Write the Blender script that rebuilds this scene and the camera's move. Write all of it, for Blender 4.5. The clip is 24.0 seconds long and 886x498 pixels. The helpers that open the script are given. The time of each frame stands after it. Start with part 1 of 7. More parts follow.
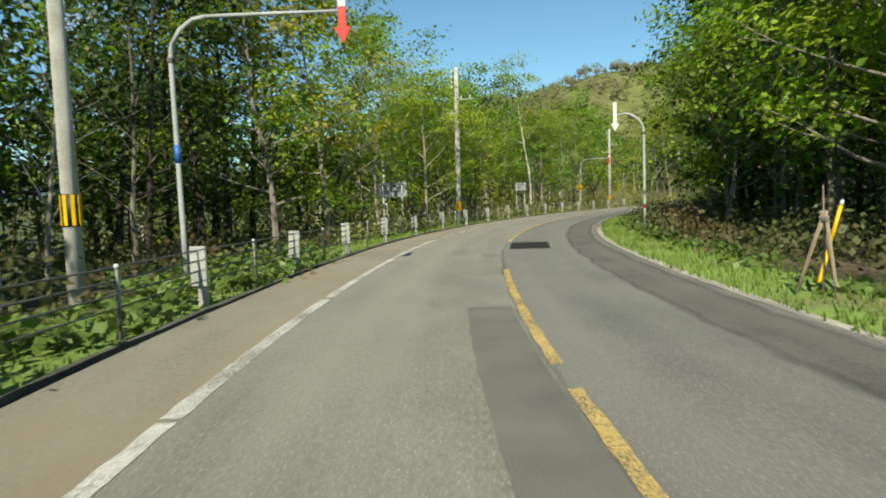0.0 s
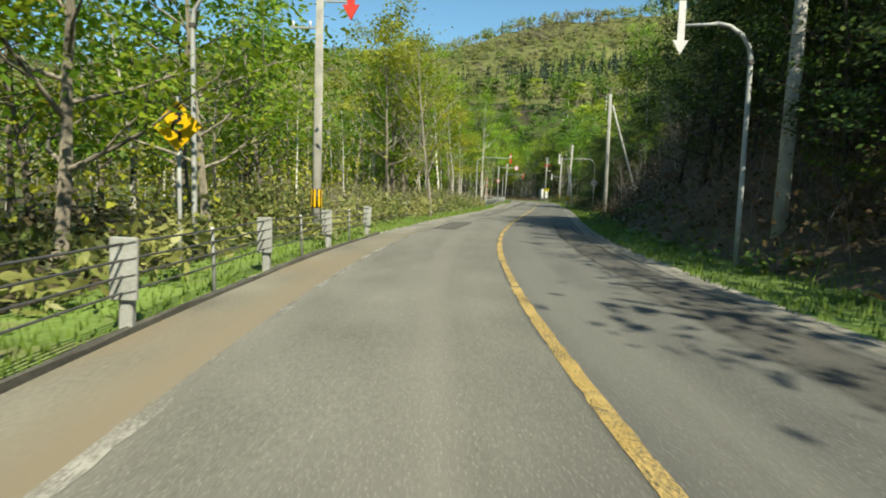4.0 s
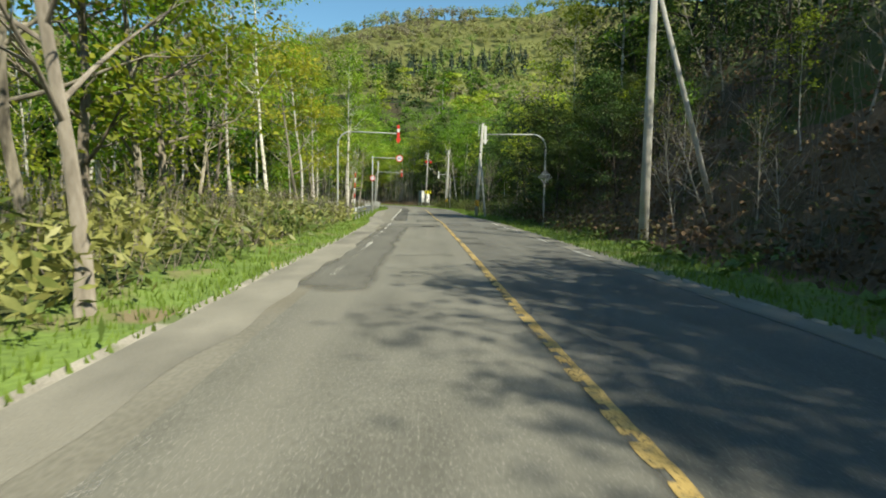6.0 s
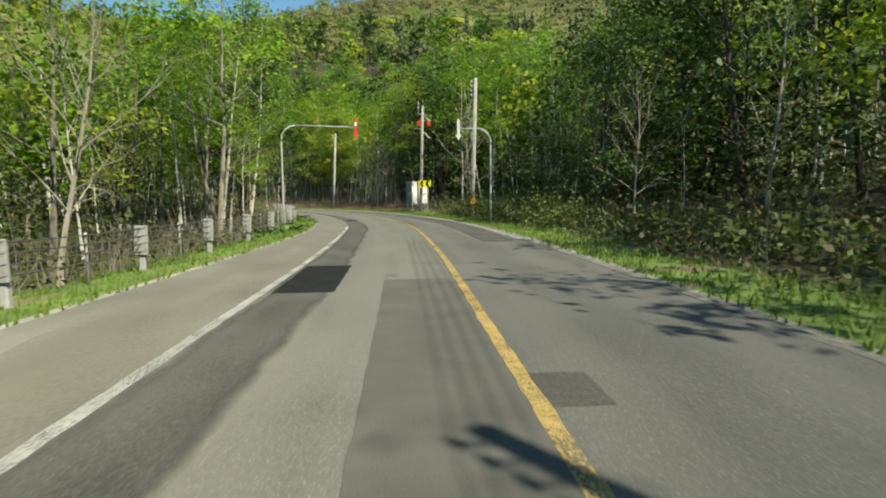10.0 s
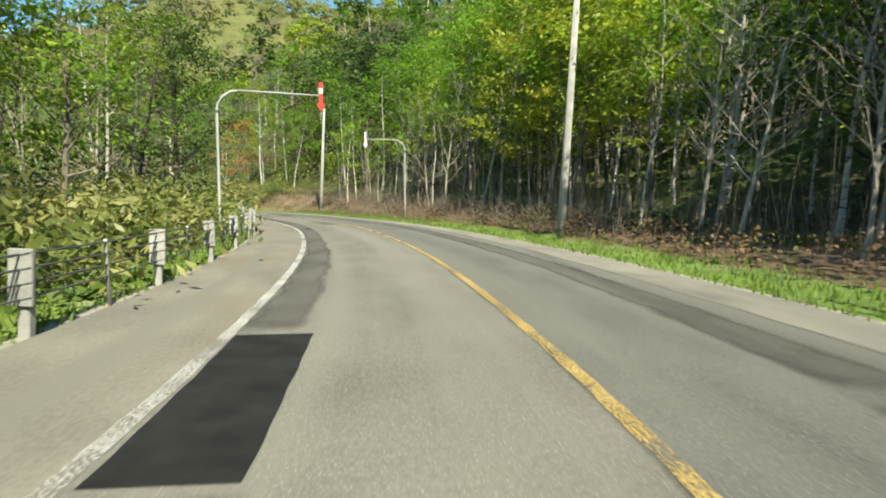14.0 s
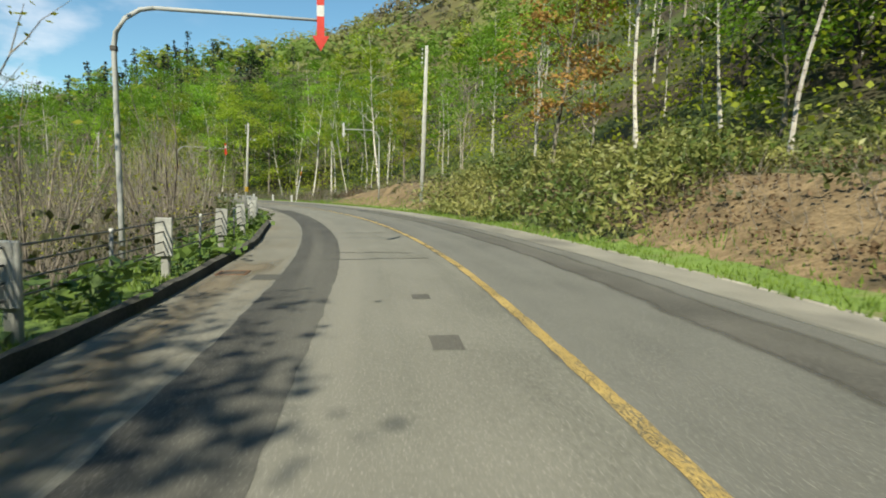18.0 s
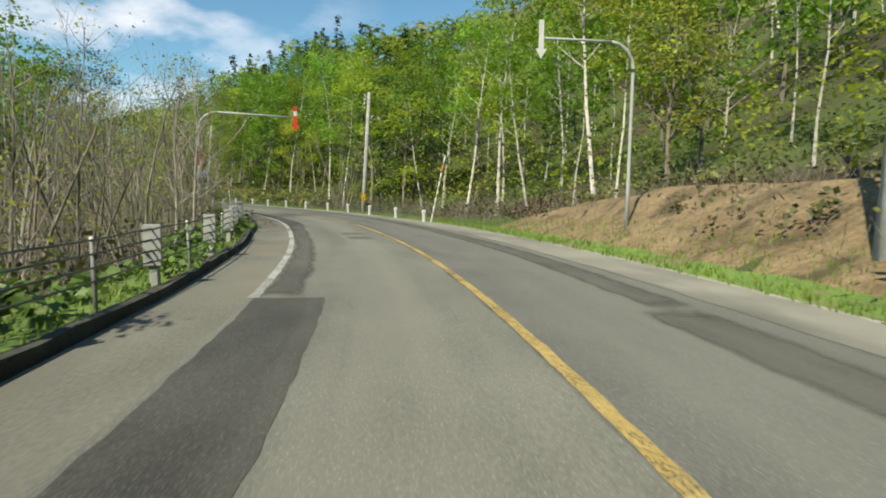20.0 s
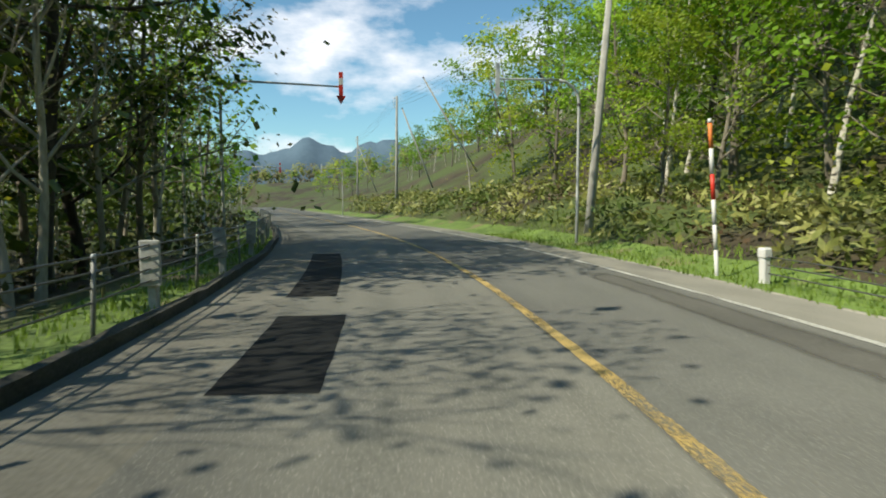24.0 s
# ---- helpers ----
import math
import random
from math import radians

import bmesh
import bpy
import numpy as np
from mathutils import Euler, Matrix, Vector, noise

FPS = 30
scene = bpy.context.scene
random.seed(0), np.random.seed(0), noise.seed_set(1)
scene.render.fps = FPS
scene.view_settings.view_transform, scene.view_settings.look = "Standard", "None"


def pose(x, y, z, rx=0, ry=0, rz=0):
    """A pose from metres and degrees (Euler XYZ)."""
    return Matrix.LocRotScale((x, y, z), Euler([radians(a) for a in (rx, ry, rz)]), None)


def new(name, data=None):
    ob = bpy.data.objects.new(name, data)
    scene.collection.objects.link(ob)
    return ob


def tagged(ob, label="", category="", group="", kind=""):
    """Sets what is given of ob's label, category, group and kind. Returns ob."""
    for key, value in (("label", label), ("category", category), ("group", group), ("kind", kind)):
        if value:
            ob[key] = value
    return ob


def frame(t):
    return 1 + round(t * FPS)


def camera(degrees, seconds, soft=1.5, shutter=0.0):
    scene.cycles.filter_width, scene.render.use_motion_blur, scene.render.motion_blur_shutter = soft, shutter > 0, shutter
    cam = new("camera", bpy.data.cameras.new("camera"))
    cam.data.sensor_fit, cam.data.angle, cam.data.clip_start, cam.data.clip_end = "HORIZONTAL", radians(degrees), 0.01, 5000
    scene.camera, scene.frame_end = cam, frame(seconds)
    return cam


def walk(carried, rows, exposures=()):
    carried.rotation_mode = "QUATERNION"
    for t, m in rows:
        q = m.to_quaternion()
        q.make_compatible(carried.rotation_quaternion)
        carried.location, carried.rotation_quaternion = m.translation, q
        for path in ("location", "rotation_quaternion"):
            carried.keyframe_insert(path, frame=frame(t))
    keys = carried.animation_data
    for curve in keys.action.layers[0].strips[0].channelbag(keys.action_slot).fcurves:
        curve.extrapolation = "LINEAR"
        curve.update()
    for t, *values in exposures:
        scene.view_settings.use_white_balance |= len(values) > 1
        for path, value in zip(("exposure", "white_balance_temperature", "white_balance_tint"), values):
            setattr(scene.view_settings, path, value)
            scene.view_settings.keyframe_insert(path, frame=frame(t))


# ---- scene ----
cam = camera(73.0, 24.0, soft=1.9, shutter=0.08)

# seconds, x, y, z, yaw, pitch, roll of the drive
ROWS = [
    (0.0, 0.00, -0.00, 1.48, -0.00, -4.55, 2.25),
    (0.5, -0.11, 6.69, 1.42, -4.04, -5.48, 1.97),
    (1.0, 0.26, 13.43, 1.45, -8.26, -4.96, 1.19),
    (1.5, 1.07, 20.19, 1.45, -12.57, -5.60, 0.07),
    (2.0, 2.45, 26.92, 1.44, -16.96, -5.22, -0.77),
    (2.5, 4.37, 33.60, 1.45, -21.28, -4.79, -1.44),
    (3.0, 6.82, 40.21, 1.47, -25.30, -5.01, -1.67),
    (3.5, 9.77, 46.71, 1.45, -29.08, -5.58, -1.85),
    (4.0, 13.08, 53.07, 1.45, -32.80, -5.38, -1.61),
    (4.5, 16.82, 59.23, 1.45, -36.47, -4.80, -1.26),
    (5.0, 20.95, 65.18, 1.45, -39.96, -4.24, -0.98),
    (5.5, 25.44, 70.90, 1.44, -43.03, -4.09, -0.89),
    (6.0, 30.24, 76.40, 1.44, -45.42, -4.75, -1.03),
    (6.5, 35.21, 81.79, 1.44, -46.82, -4.49, -1.98),
    (7.0, 40.25, 87.10, 1.45, -47.31, -4.33, -3.10),
    (7.5, 45.28, 92.39, 1.46, -47.22, -4.03, -2.69),
    (8.0, 50.39, 97.69, 1.48, -47.03, -4.29, -1.64),
    (8.5, 55.46, 102.98, 1.43, -46.83, -5.33, -1.15),
    (9.0, 60.38, 108.37, 1.46, -46.63, -4.47, -0.33),
    (9.5, 65.39, 113.70, 1.45, -46.44, -4.70, 0.33),
    (10.0, 70.39, 119.08, 1.45, -46.21, -4.96, 0.58),
    (10.5, 75.36, 124.49, 1.45, -45.74, -5.19, 0.63),
    (11.0, 80.27, 129.96, 1.45, -44.82, -5.31, 0.63),
    (11.5, 85.07, 135.55, 1.45, -43.27, -5.26, 0.70),
    (12.0, 89.70, 141.26, 1.44, -40.96, -4.97, 0.92),
    (12.5, 93.95, 147.33, 1.44, -37.83, -4.69, 0.53),
    (13.0, 97.86, 153.58, 1.46, -34.16, -4.64, 0.00),
    (13.5, 101.40, 160.05, 1.45, -30.08, -4.58, -0.16),
    (14.0, 104.34, 166.85, 1.47, -26.09, -4.79, -0.11),
    (14.5, 106.94, 173.88, 1.45, -22.26, -4.61, 0.16),
    (15.0, 109.15, 181.04, 1.44, -18.89, -4.59, -0.21),
    (15.5, 110.87, 188.24, 1.46, -15.38, -4.86, -0.13),
    (16.0, 112.17, 195.41, 1.45, -11.68, -4.92, 0.36),
    (16.5, 112.88, 202.66, 1.46, -7.93, -5.04, -0.48),
    (17.0, 113.09, 209.94, 1.43, -3.81, -5.17, -0.72),
    (17.5, 112.90, 217.30, 1.45, 0.43, -5.37, -0.86),
    (18.0, 112.16, 224.71, 1.44, 4.73, -5.72, -0.68),
    (18.5, 110.75, 232.17, 1.45, 8.66, -5.63, -0.88),
    (19.0, 108.92, 239.57, 1.45, 12.32, -5.47, -0.97),
    (19.5, 106.60, 246.88, 1.45, 15.99, -5.30, -1.02),
    (20.0, 103.80, 254.03, 1.45, 19.94, -5.20, -0.98),
    (20.5, 100.48, 260.97, 1.46, 24.34, -5.22, -0.79),
    (21.0, 96.67, 267.65, 1.45, 29.10, -5.45, -0.29),
    (21.5, 92.31, 274.04, 1.43, 33.79, -5.75, 0.10),
    (22.0, 87.44, 280.14, 1.45, 38.36, -5.39, 0.37),
    (22.5, 81.87, 285.74, 1.46, 42.89, -5.32, 0.78),
    (23.0, 75.93, 290.98, 1.44, 47.19, -5.54, 1.17),
    (23.5, 69.62, 295.77, 1.44, 51.22, -5.25, 0.53),
    (24.0, 63.05, 300.15, 1.44, 55.05, -4.45, 0.03),
]
walk(cam, [(t, pose(x, y, z, 90 + p, 0, w) @ pose(0, 0, 0, 0, 0, -r)) for t, x, y, z, w, p, r in ROWS],
     [(t, stops, 6550, 10) for t, stops in ((0, 0.38), (2, 0.42), (3.2, 0.5), (6, 0.46), (8, 0.5), (9.4, 0.38), (11.6, 0.38), (13, 0.38), (13.4, 0.44), (14, 0.78), (15, 0.4), (16, 0.53),
                                            (17, 0.42), (18.5, 0.32), (21, 0.28), (22, 0.38), (24, 0.38))])
scene.view_settings.exposure = 0.5

# ---- light ----
SUN_YAW, SUN_UP = -8.0, 43.5  # the way the shadows run (yaw), and the sun's height
away = Vector((-math.sin(radians(SUN_YAW)), math.cos(radians(SUN_YAW)), 0))
to_sun = (-away * math.cos(radians(SUN_UP)) + Vector((0, 0, math.sin(radians(SUN_UP))))).normalized()
sun_data = bpy.data.lights.new("sun", "SUN")
sun_data.energy, sun_data.angle, sun_data.color = 5.0, radians(0.5), (1.0, 0.935, 0.72)
sun = new("sun", sun_data)
sun.rotation_mode = "QUATERNION"
sun.rotation_quaternion = to_sun.to_track_quat("Z", "Y")


def build_world():
    w = bpy.data.worlds.new("sky")
    scene.world = w
    w.use_nodes = True
    nt = w.node_tree
    nt.nodes.clear()
    out = nt.nodes.new("ShaderNodeOutputWorld")
    bg = nt.nodes.new("ShaderNodeBackground")
    bg.inputs["Strength"].default_value = 0.1
    sky = nt.nodes.new("ShaderNodeTexSky")
    sky.sky_type = "NISHITA"
    sky.sun_disc = False
    sky.sun_elevation = radians(SUN_UP)
    sky.sun_rotation = math.atan2(to_sun.x, to_sun.y)
    sky.air_density, sky.dust_density, sky.ozone_density = 1.0, 0.2, 1.2
    tc = nt.nodes.new("ShaderNodeTexCoord")
    mp = nt.nodes.new("ShaderNodeMapping")
    mp.inputs["Scale"].default_value = (1.0, 1.0, 2.4)
    nz = nt.nodes.new("ShaderNodeTexNoise")
    nz.inputs["Scale"].default_value, nz.inputs["Detail"].default_value = 4.2, 9.0
    nz.inputs["Roughness"].default_value = 0.56
    ramp = nt.nodes.new("ShaderNodeValToRGB")
    ramp.color_ramp.elements[0].position, ramp.color_ramp.elements[1].position = 0.47, 0.64
    # a bank of cumulus low over the valley mouth to the west
    dot = nt.nodes.new("ShaderNodeVectorMath")
    dot.operation = "DOT_PRODUCT"
    dot.inputs[1].default_value = Vector((-0.93, 0.33, 0.12)).normalized()
    near = nt.nodes.new("ShaderNodeMapRange")
    near.inputs["From Min"].default_value, near.inputs["From Max"].default_value = 0.70, 0.93
    mul = nt.nodes.new("ShaderNodeMath")
    mul.operation = "MULTIPLY"
    mix = nt.nodes.new("ShaderNodeMixRGB")
    mix.inputs["Color2"].default_value = (8.2, 8.5, 9.0, 1)
    ln = nt.links.new
    ln(tc.outputs["Generated"], mp.inputs["Vector"])
    ln(mp.outputs["Vector"], nz.inputs["Vector"])
    ln(nz.outputs["Fac"], ramp.inputs["Fac"])
    ln(tc.outputs["Generated"], dot.inputs[0])
    ln(dot.outputs["Value"], near.inputs["Value"])
    ln(ramp.outputs["Color"], mul.inputs[0])
    ln(near.outputs["Result"], mul.inputs[1])
    ln(mul.outputs["Value"], mix.inputs["Fac"])
    tone = nt.nodes.new("ShaderNodeMixRGB")  # clear mountain air: a purer blue
    tone.blend_type = "MULTIPLY"
    tone.inputs["Fac"].default_value = 1.0
    tone.inputs["Color2"].default_value = (0.74, 1.05, 1.06, 1)
    ln(sky.outputs["Color"], tone.inputs["Color1"])
    ln(tone.outputs["Color"], mix.inputs["Color1"])
    ln(mix.outputs["Color"], bg.inputs["Color"])
    ln(bg.outputs["Background"], out.inputs["Surface"])


build_world()


# ---- materials ----
def material(name, dark, light, scale=3.0, fine=40.0, rough=0.85, bump=0.25, metal=0.0, coords="Object",
             stretch=(1, 1, 1), spread=(0.35, 0.65), per_object=0.0, leaf=0.0, spots=None, bump_size=None, streak=None, grit=0.0, spec=0.5, feather=0.0, chipped=0.0):
    """A surface with grain at two scales. spots: (colour, scale, from, to) laid over it; leaf: share of light let through;
    feather: metres over which a worn strip thins out towards its rim; chipped: share of the paint that has flaked off."""
    m = bpy.data.materials.new(name)
    m.use_nodes = True
    nt = m.node_tree
    ln = nt.links.new
    bsdf = nt.nodes["Principled BSDF"]
    bsdf.inputs["Roughness"].default_value = rough
    bsdf.inputs["Metallic"].default_value = metal
    bsdf.inputs["Specular IOR Level"].default_value = spec
    bsdf.inputs["Diffuse Roughness"].default_value = 1.0 if rough > 0.8 else 0.0
    tc = nt.nodes.new("ShaderNodeTexCoord")
    mp = nt.nodes.new("ShaderNodeMapping")
    mp.inputs["Scale"].default_value = stretch
    if coords == "World":
        geo = nt.nodes.new("ShaderNodeNewGeometry")
        ln(geo.outputs["Position"], mp.inputs["Vector"])
    else:
        ln(tc.outputs[coords], mp.inputs["Vector"])
    big = nt.nodes.new("ShaderNodeTexNoise")
    big.inputs["Scale"].default_value, big.inputs["Detail"].default_value = scale, 5.0
    small = nt.nodes.new("ShaderNodeTexNoise")
    small.inputs["Scale"].default_value, small.inputs["Detail"].default_value = fine, 3.0
    for n in (big, small):
        ln(mp.outputs["Vector"], n.inputs["Vector"])
    both = nt.nodes.new("ShaderNodeMath")
    both.operation = "MULTIPLY_ADD"
    both.inputs[1].default_value = 0.45
    half = nt.nodes.new("ShaderNodeMath")
    half.operation = "MULTIPLY"
    half.inputs[1].default_value = 0.55
    ln(big.outputs["Fac"], half.inputs[0])
    ln(small.outputs["Fac"], both.inputs[0])
    ln(half.outputs["Value"], both.inputs[2])
    ramp = nt.nodes.new("ShaderNodeValToRGB")
    e = ramp.color_ramp.elements
    e[0].position, e[1].position = spread
    e[0].color, e[1].color = (*dark, 1), (*light, 1)
    ln(both.outputs["Value"], ramp.inputs["Fac"])
    colour = ramp.outputs["Color"]
    if spots:
        sc, s_scale, s0, s1 = spots
        sn = nt.nodes.new("ShaderNodeTexNoise")
        sn.inputs["Scale"].default_value, sn.inputs["Detail"].default_value = s_scale, 6.0
        ln(mp.outputs["Vector"], sn.inputs["Vector"])
        sr = nt.nodes.new("ShaderNodeMapRange")
        sr.inputs["From Min"].default_value, sr.inputs["From Max"].default_value = s0, s1
        ln(sn.outputs["Fac"], sr.inputs["Value"])
        mx = nt.nodes.new("ShaderNodeMixRGB")
        mx.inputs["Color2"].default_value = (*sc, 1)
        ln(sr.outputs["Result"], mx.inputs["Fac"])
        ln(colour, mx.inputs["Color1"])
        colour = mx.outputs["Color"]
    if streak:
        k_col, k_scale, k_long, k0, k1 = streak
        km = nt.nodes.new("ShaderNodeMapping")
        km.inputs["Scale"].default_value = (k_scale, k_long, 1)
        ln(tc.outputs["UV"], km.inputs["Vector"])
        kn = nt.nodes.new("ShaderNodeTexNoise")
        kn.inputs["Scale"].default_value, kn.inputs["Detail"].default_value = 1.0, 4.0
        ln(km.outputs["Vector"], kn.inputs["Vector"])
        kr = nt.nodes.new("ShaderNodeMapRange")
        kr.inputs["From Min"].default_value, kr.inputs["From Max"].default_value = k0, k1
        ln(kn.outputs["Fac"], kr.inputs["Value"])
        kx = nt.nodes.new("ShaderNodeMixRGB")
        kx.inputs["Color2"].default_value = (*k_col, 1)
        ln(kr.outputs["Result"], kx.inputs["Fac"])
        ln(colour, kx.inputs["Color1"])
        colour = kx.outputs["Color"]
    if grit:  # pale stones worn bare in the surface
        gn = nt.nodes.new("ShaderNodeTexNoise")
        gn.inputs["Scale"].default_value, gn.inputs["Detail"].default_value = 58.0, 1.0
        ln(tc.outputs["UV"], gn.inputs["Vector"])
        gr = nt.nodes.new("ShaderNodeMapRange")
        gr.inputs["From Min"].default_value, gr.inputs["From Max"].default_value = 0.62, 0.70
        gr.inputs["To Max"].default_value = grit
        ln(gn.outputs["Fac"], gr.inputs["Value"])
        gx = nt.nodes.new("ShaderNodeMixRGB")
        gx.inputs["Color2"].default_value = (0.34, 0.335, 0.30, 1)
        ln(gr.outputs["Result"], gx.inputs["Fac"])
        ln(colour, gx.inputs["Color1"])
        colour = gx.outputs["Color"]
    if per_object:
        info = nt.nodes.new("ShaderNodeObjectInfo")
        hsv = nt.nodes.new("ShaderNodeHueSaturation")
        rng_h = nt.nodes.new("ShaderNodeMapRange")
        rng_h.inputs["To Min"].default_value, rng_h.inputs["To Max"].default_value = 0.5 - 0.035 * per_object, 0.5 + 0.03 * per_object
        rng_v = nt.nodes.new("ShaderNodeMapRange")
        rng_v.inputs["To Min"].default_value, rng_v.inputs["To Max"].default_value = 1 - 0.3 * per_object, 1 + 0.3 * per_object
        wob = nt.nodes.new("ShaderNodeMath")
        wob.operation = "MULTIPLY"
        wob.inputs[1].default_value = 7.31
        fr = nt.nodes.new("ShaderNodeMath")
        fr.operation = "FRACT"
        ln(info.outputs["Random"], rng_h.inputs["Value"])
        ln(info.outputs["Random"], wob.inputs[0])
        ln(wob.outputs["Value"], fr.inputs[0])
        ln(fr.outputs["Value"], rng_v.inputs["Value"])
        ln(rng_h.outputs["Result"], hsv.inputs["Hue"])
        ln(rng_v.outputs["Result"], hsv.inputs["Value"])
        ln(colour, hsv.inputs["Color"])
        colour = hsv.outputs["Color"]
    ln(colour, bsdf.inputs["Base Color"])
    if bump:
        b = nt.nodes.new("ShaderNodeBump")
        b.inputs["Strength"].default_value = bump
        b.inputs["Distance"].default_value = bump_size or 0.02
        ln(both.outputs["Value"], b.inputs["Height"])
        ln(b.outputs["Normal"], bsdf.inputs["Normal"])
    if feather:
        rim = nt.nodes.new("ShaderNodeAttribute")
        rim.attribute_name = "rim"
        wide = nt.nodes.new("ShaderNodeTexNoise")
        wide.inputs["Scale"].default_value, wide.inputs["Detail"].default_value = 1.6, 6.0
        ln(mp.outputs["Vector"], wide.inputs["Vector"])
        shift = nt.nodes.new("ShaderNodeMath")
        shift.operation = "MULTIPLY_ADD"
        shift.inputs[1].default_value = feather * 1.6
        ln(wide.outputs["Fac"], shift.inputs[0])
        ln(rim.outputs["Fac"], shift.inputs[2])
        thin = nt.nodes.new("ShaderNodeMapRange")
        thin.interpolation_type = "SMOOTHSTEP"
        thin.inputs["From Min"].default_value, thin.inputs["From Max"].default_value = feather * 0.7, feather * 1.9
        thin.inputs["To Max"].default_value = 0.95
        ln(shift.outputs["Value"], thin.inputs["Value"])
        ln(thin.outputs["Result"], bsdf.inputs["Alpha"])
    if chipped:
        rim = nt.nodes.new("ShaderNodeAttribute")
        rim.attribute_name = "rim"
        flake = nt.nodes.new("ShaderNodeTexNoise")
        flake.inputs["Scale"].default_value, flake.inputs["Detail"].default_value, flake.inputs["Roughness"].default_value = 38.0, 6.0, 0.72
        patchy = nt.nodes.new("ShaderNodeTexNoise")
        patchy.inputs["Scale"].default_value, patchy.inputs["Detail"].default_value = 0.9, 3.0
        for n in (flake, patchy):
            ln(tc.outputs["UV"], n.inputs["Vector"])
        worn = nt.nodes.new("ShaderNodeMath")
        worn.operation = "MULTIPLY_ADD"
        worn.inputs[1].default_value = 0.5
        ln(patchy.outputs["Fac"], worn.inputs[0])
        ln(flake.outputs["Fac"], worn.inputs[2])
        side = nt.nodes.new("ShaderNodeMapRange")
        side.inputs["From Max"].default_value = 0.035
        side.inputs["To Min"].default_value, side.inputs["To Max"].default_value = -0.10, 0.0
        ln(rim.outputs["Fac"], side.inputs["Value"])
        whole = nt.nodes.new("ShaderNodeMath")
        ln(worn.outputs["Value"], whole.inputs[0])
        ln(side.outputs["Result"], whole.inputs[1])
        keep = nt.nodes.new("ShaderNodeMapRange")
        keep.inputs["From Min"].default_value, keep.inputs["From Max"].default_value = 0.55 + 0.25 * chipped, 0.63 + 0.25 * chipped
        ln(whole.outputs["Value"], keep.inputs["Value"])
        ln(keep.outputs["Result"], bsdf.inputs["Alpha"])
    if leaf:
        tr = nt.nodes.new("ShaderNodeBsdfTranslucent")
        ln(colour, tr.inputs["Color"])
        ms = nt.nodes.new("ShaderNodeMixShader")
        ms.inputs["Fac"].default_value = leaf
        ln(bsdf.outputs["BSDF"], ms.inputs[1])
        ln(tr.outputs["BSDF"], ms.inputs[2])
        ln(ms.outputs["Shader"], nt.nodes["Material Output"].inputs["Surface"])
    return m


ASPHALT = material("asphalt", (0.077, 0.077, 0.066), (0.158, 0.157, 0.137), 1.1, 26, 0.9, 0.4, coords="UV",
                   stretch=(1.0, 0.45, 1), spread=(0.3, 0.7), spots=((0.085, 0.084, 0.077), 0.3, 0.5, 0.78), streak=((0.152, 0.149, 0.129), 1.1, 0.025, 0.42, 0.7), grit=0.7)
ONCOMING = material("oncoming_lane_asphalt", (0.065, 0.067, 0.061), (0.131, 0.131, 0.12), 1.1, 30, 0.88, 0.4, coords="UV",
                    stretch=(1.0, 0.45, 1), spread=(0.3, 0.7), spots=((0.07, 0.07, 0.066), 0.3, 0.5, 0.78), streak=((0.126, 0.126, 0.113), 1.1, 0.025, 0.42, 0.7), grit=0.6, feather=0.12)
FAINT = material("faint_resurfacing", (0.071, 0.071, 0.064), (0.129, 0.128, 0.114), 1.1, 28, 0.88, 0.35, coords="UV", stretch=(1.0, 0.45, 1), grit=0.5, feather=0.3)
STAIN = material("rusty_silt", (0.125, 0.106, 0.076), (0.18, 0.154, 0.112), 1.2, 26, 0.95, 0.3, coords="UV", stretch=(1.0, 0.35, 1), feather=0.45)
CRACK = material("tar_seam", (0.018, 0.018, 0.018), (0.05, 0.05, 0.047), 3.0, 40, 0.8, 0.2, coords="UV", feather=0.012)
DUSTY = material("dusty_asphalt", (0.104, 0.098, 0.077), (0.187, 0.177, 0.144), 0.9, 26, 0.95, 0.4, coords="UV",
                 stretch=(1.0, 0.5, 1), spots=((0.161, 0.129, 0.083), 0.4, 0.5, 0.74), streak=((0.165, 0.141, 0.1), 1.3, 0.03, 0.48, 0.66))
SHOULDER = material("grey_shoulder_asphalt", (0.103, 0.099, 0.082), (0.178, 0.172, 0.146), 0.9, 26, 0.95, 0.4, coords="UV",
                    stretch=(1.0, 0.5, 1), spots=((0.144, 0.126, 0.091), 0.4, 0.52, 0.76), streak=((0.131, 0.129, 0.109), 1.6, 0.04, 0.5, 0.7))
EDGE = material("gritty_edge", (0.139, 0.135, 0.115), (0.226, 0.217, 0.187), 1.2, 60, 0.95, 0.45, coords="UV", stretch=(1.0, 0.5, 1),
                spots=((0.096, 0.094, 0.083), 0.5, 0.5, 0.7))
WORN = material("worn_asphalt", (0.037, 0.036, 0.032), (0.082, 0.08, 0.07), 1.2, 28, 0.88, 0.35, coords="UV", stretch=(1.0, 0.5, 1),
                streak=((0.087, 0.085, 0.075), 1.4, 0.05, 0.5, 0.72), grit=0.35)
STRIP = material("dark_strip_asphalt", (0.029, 0.0285, 0.026), (0.064, 0.063, 0.057), 1.2, 28, 0.88, 0.35, coords="UV", stretch=(1.0, 0.5, 1),
                streak=((0.087, 0.085, 0.075), 1.4, 0.05, 0.5, 0.72), grit=0.35)
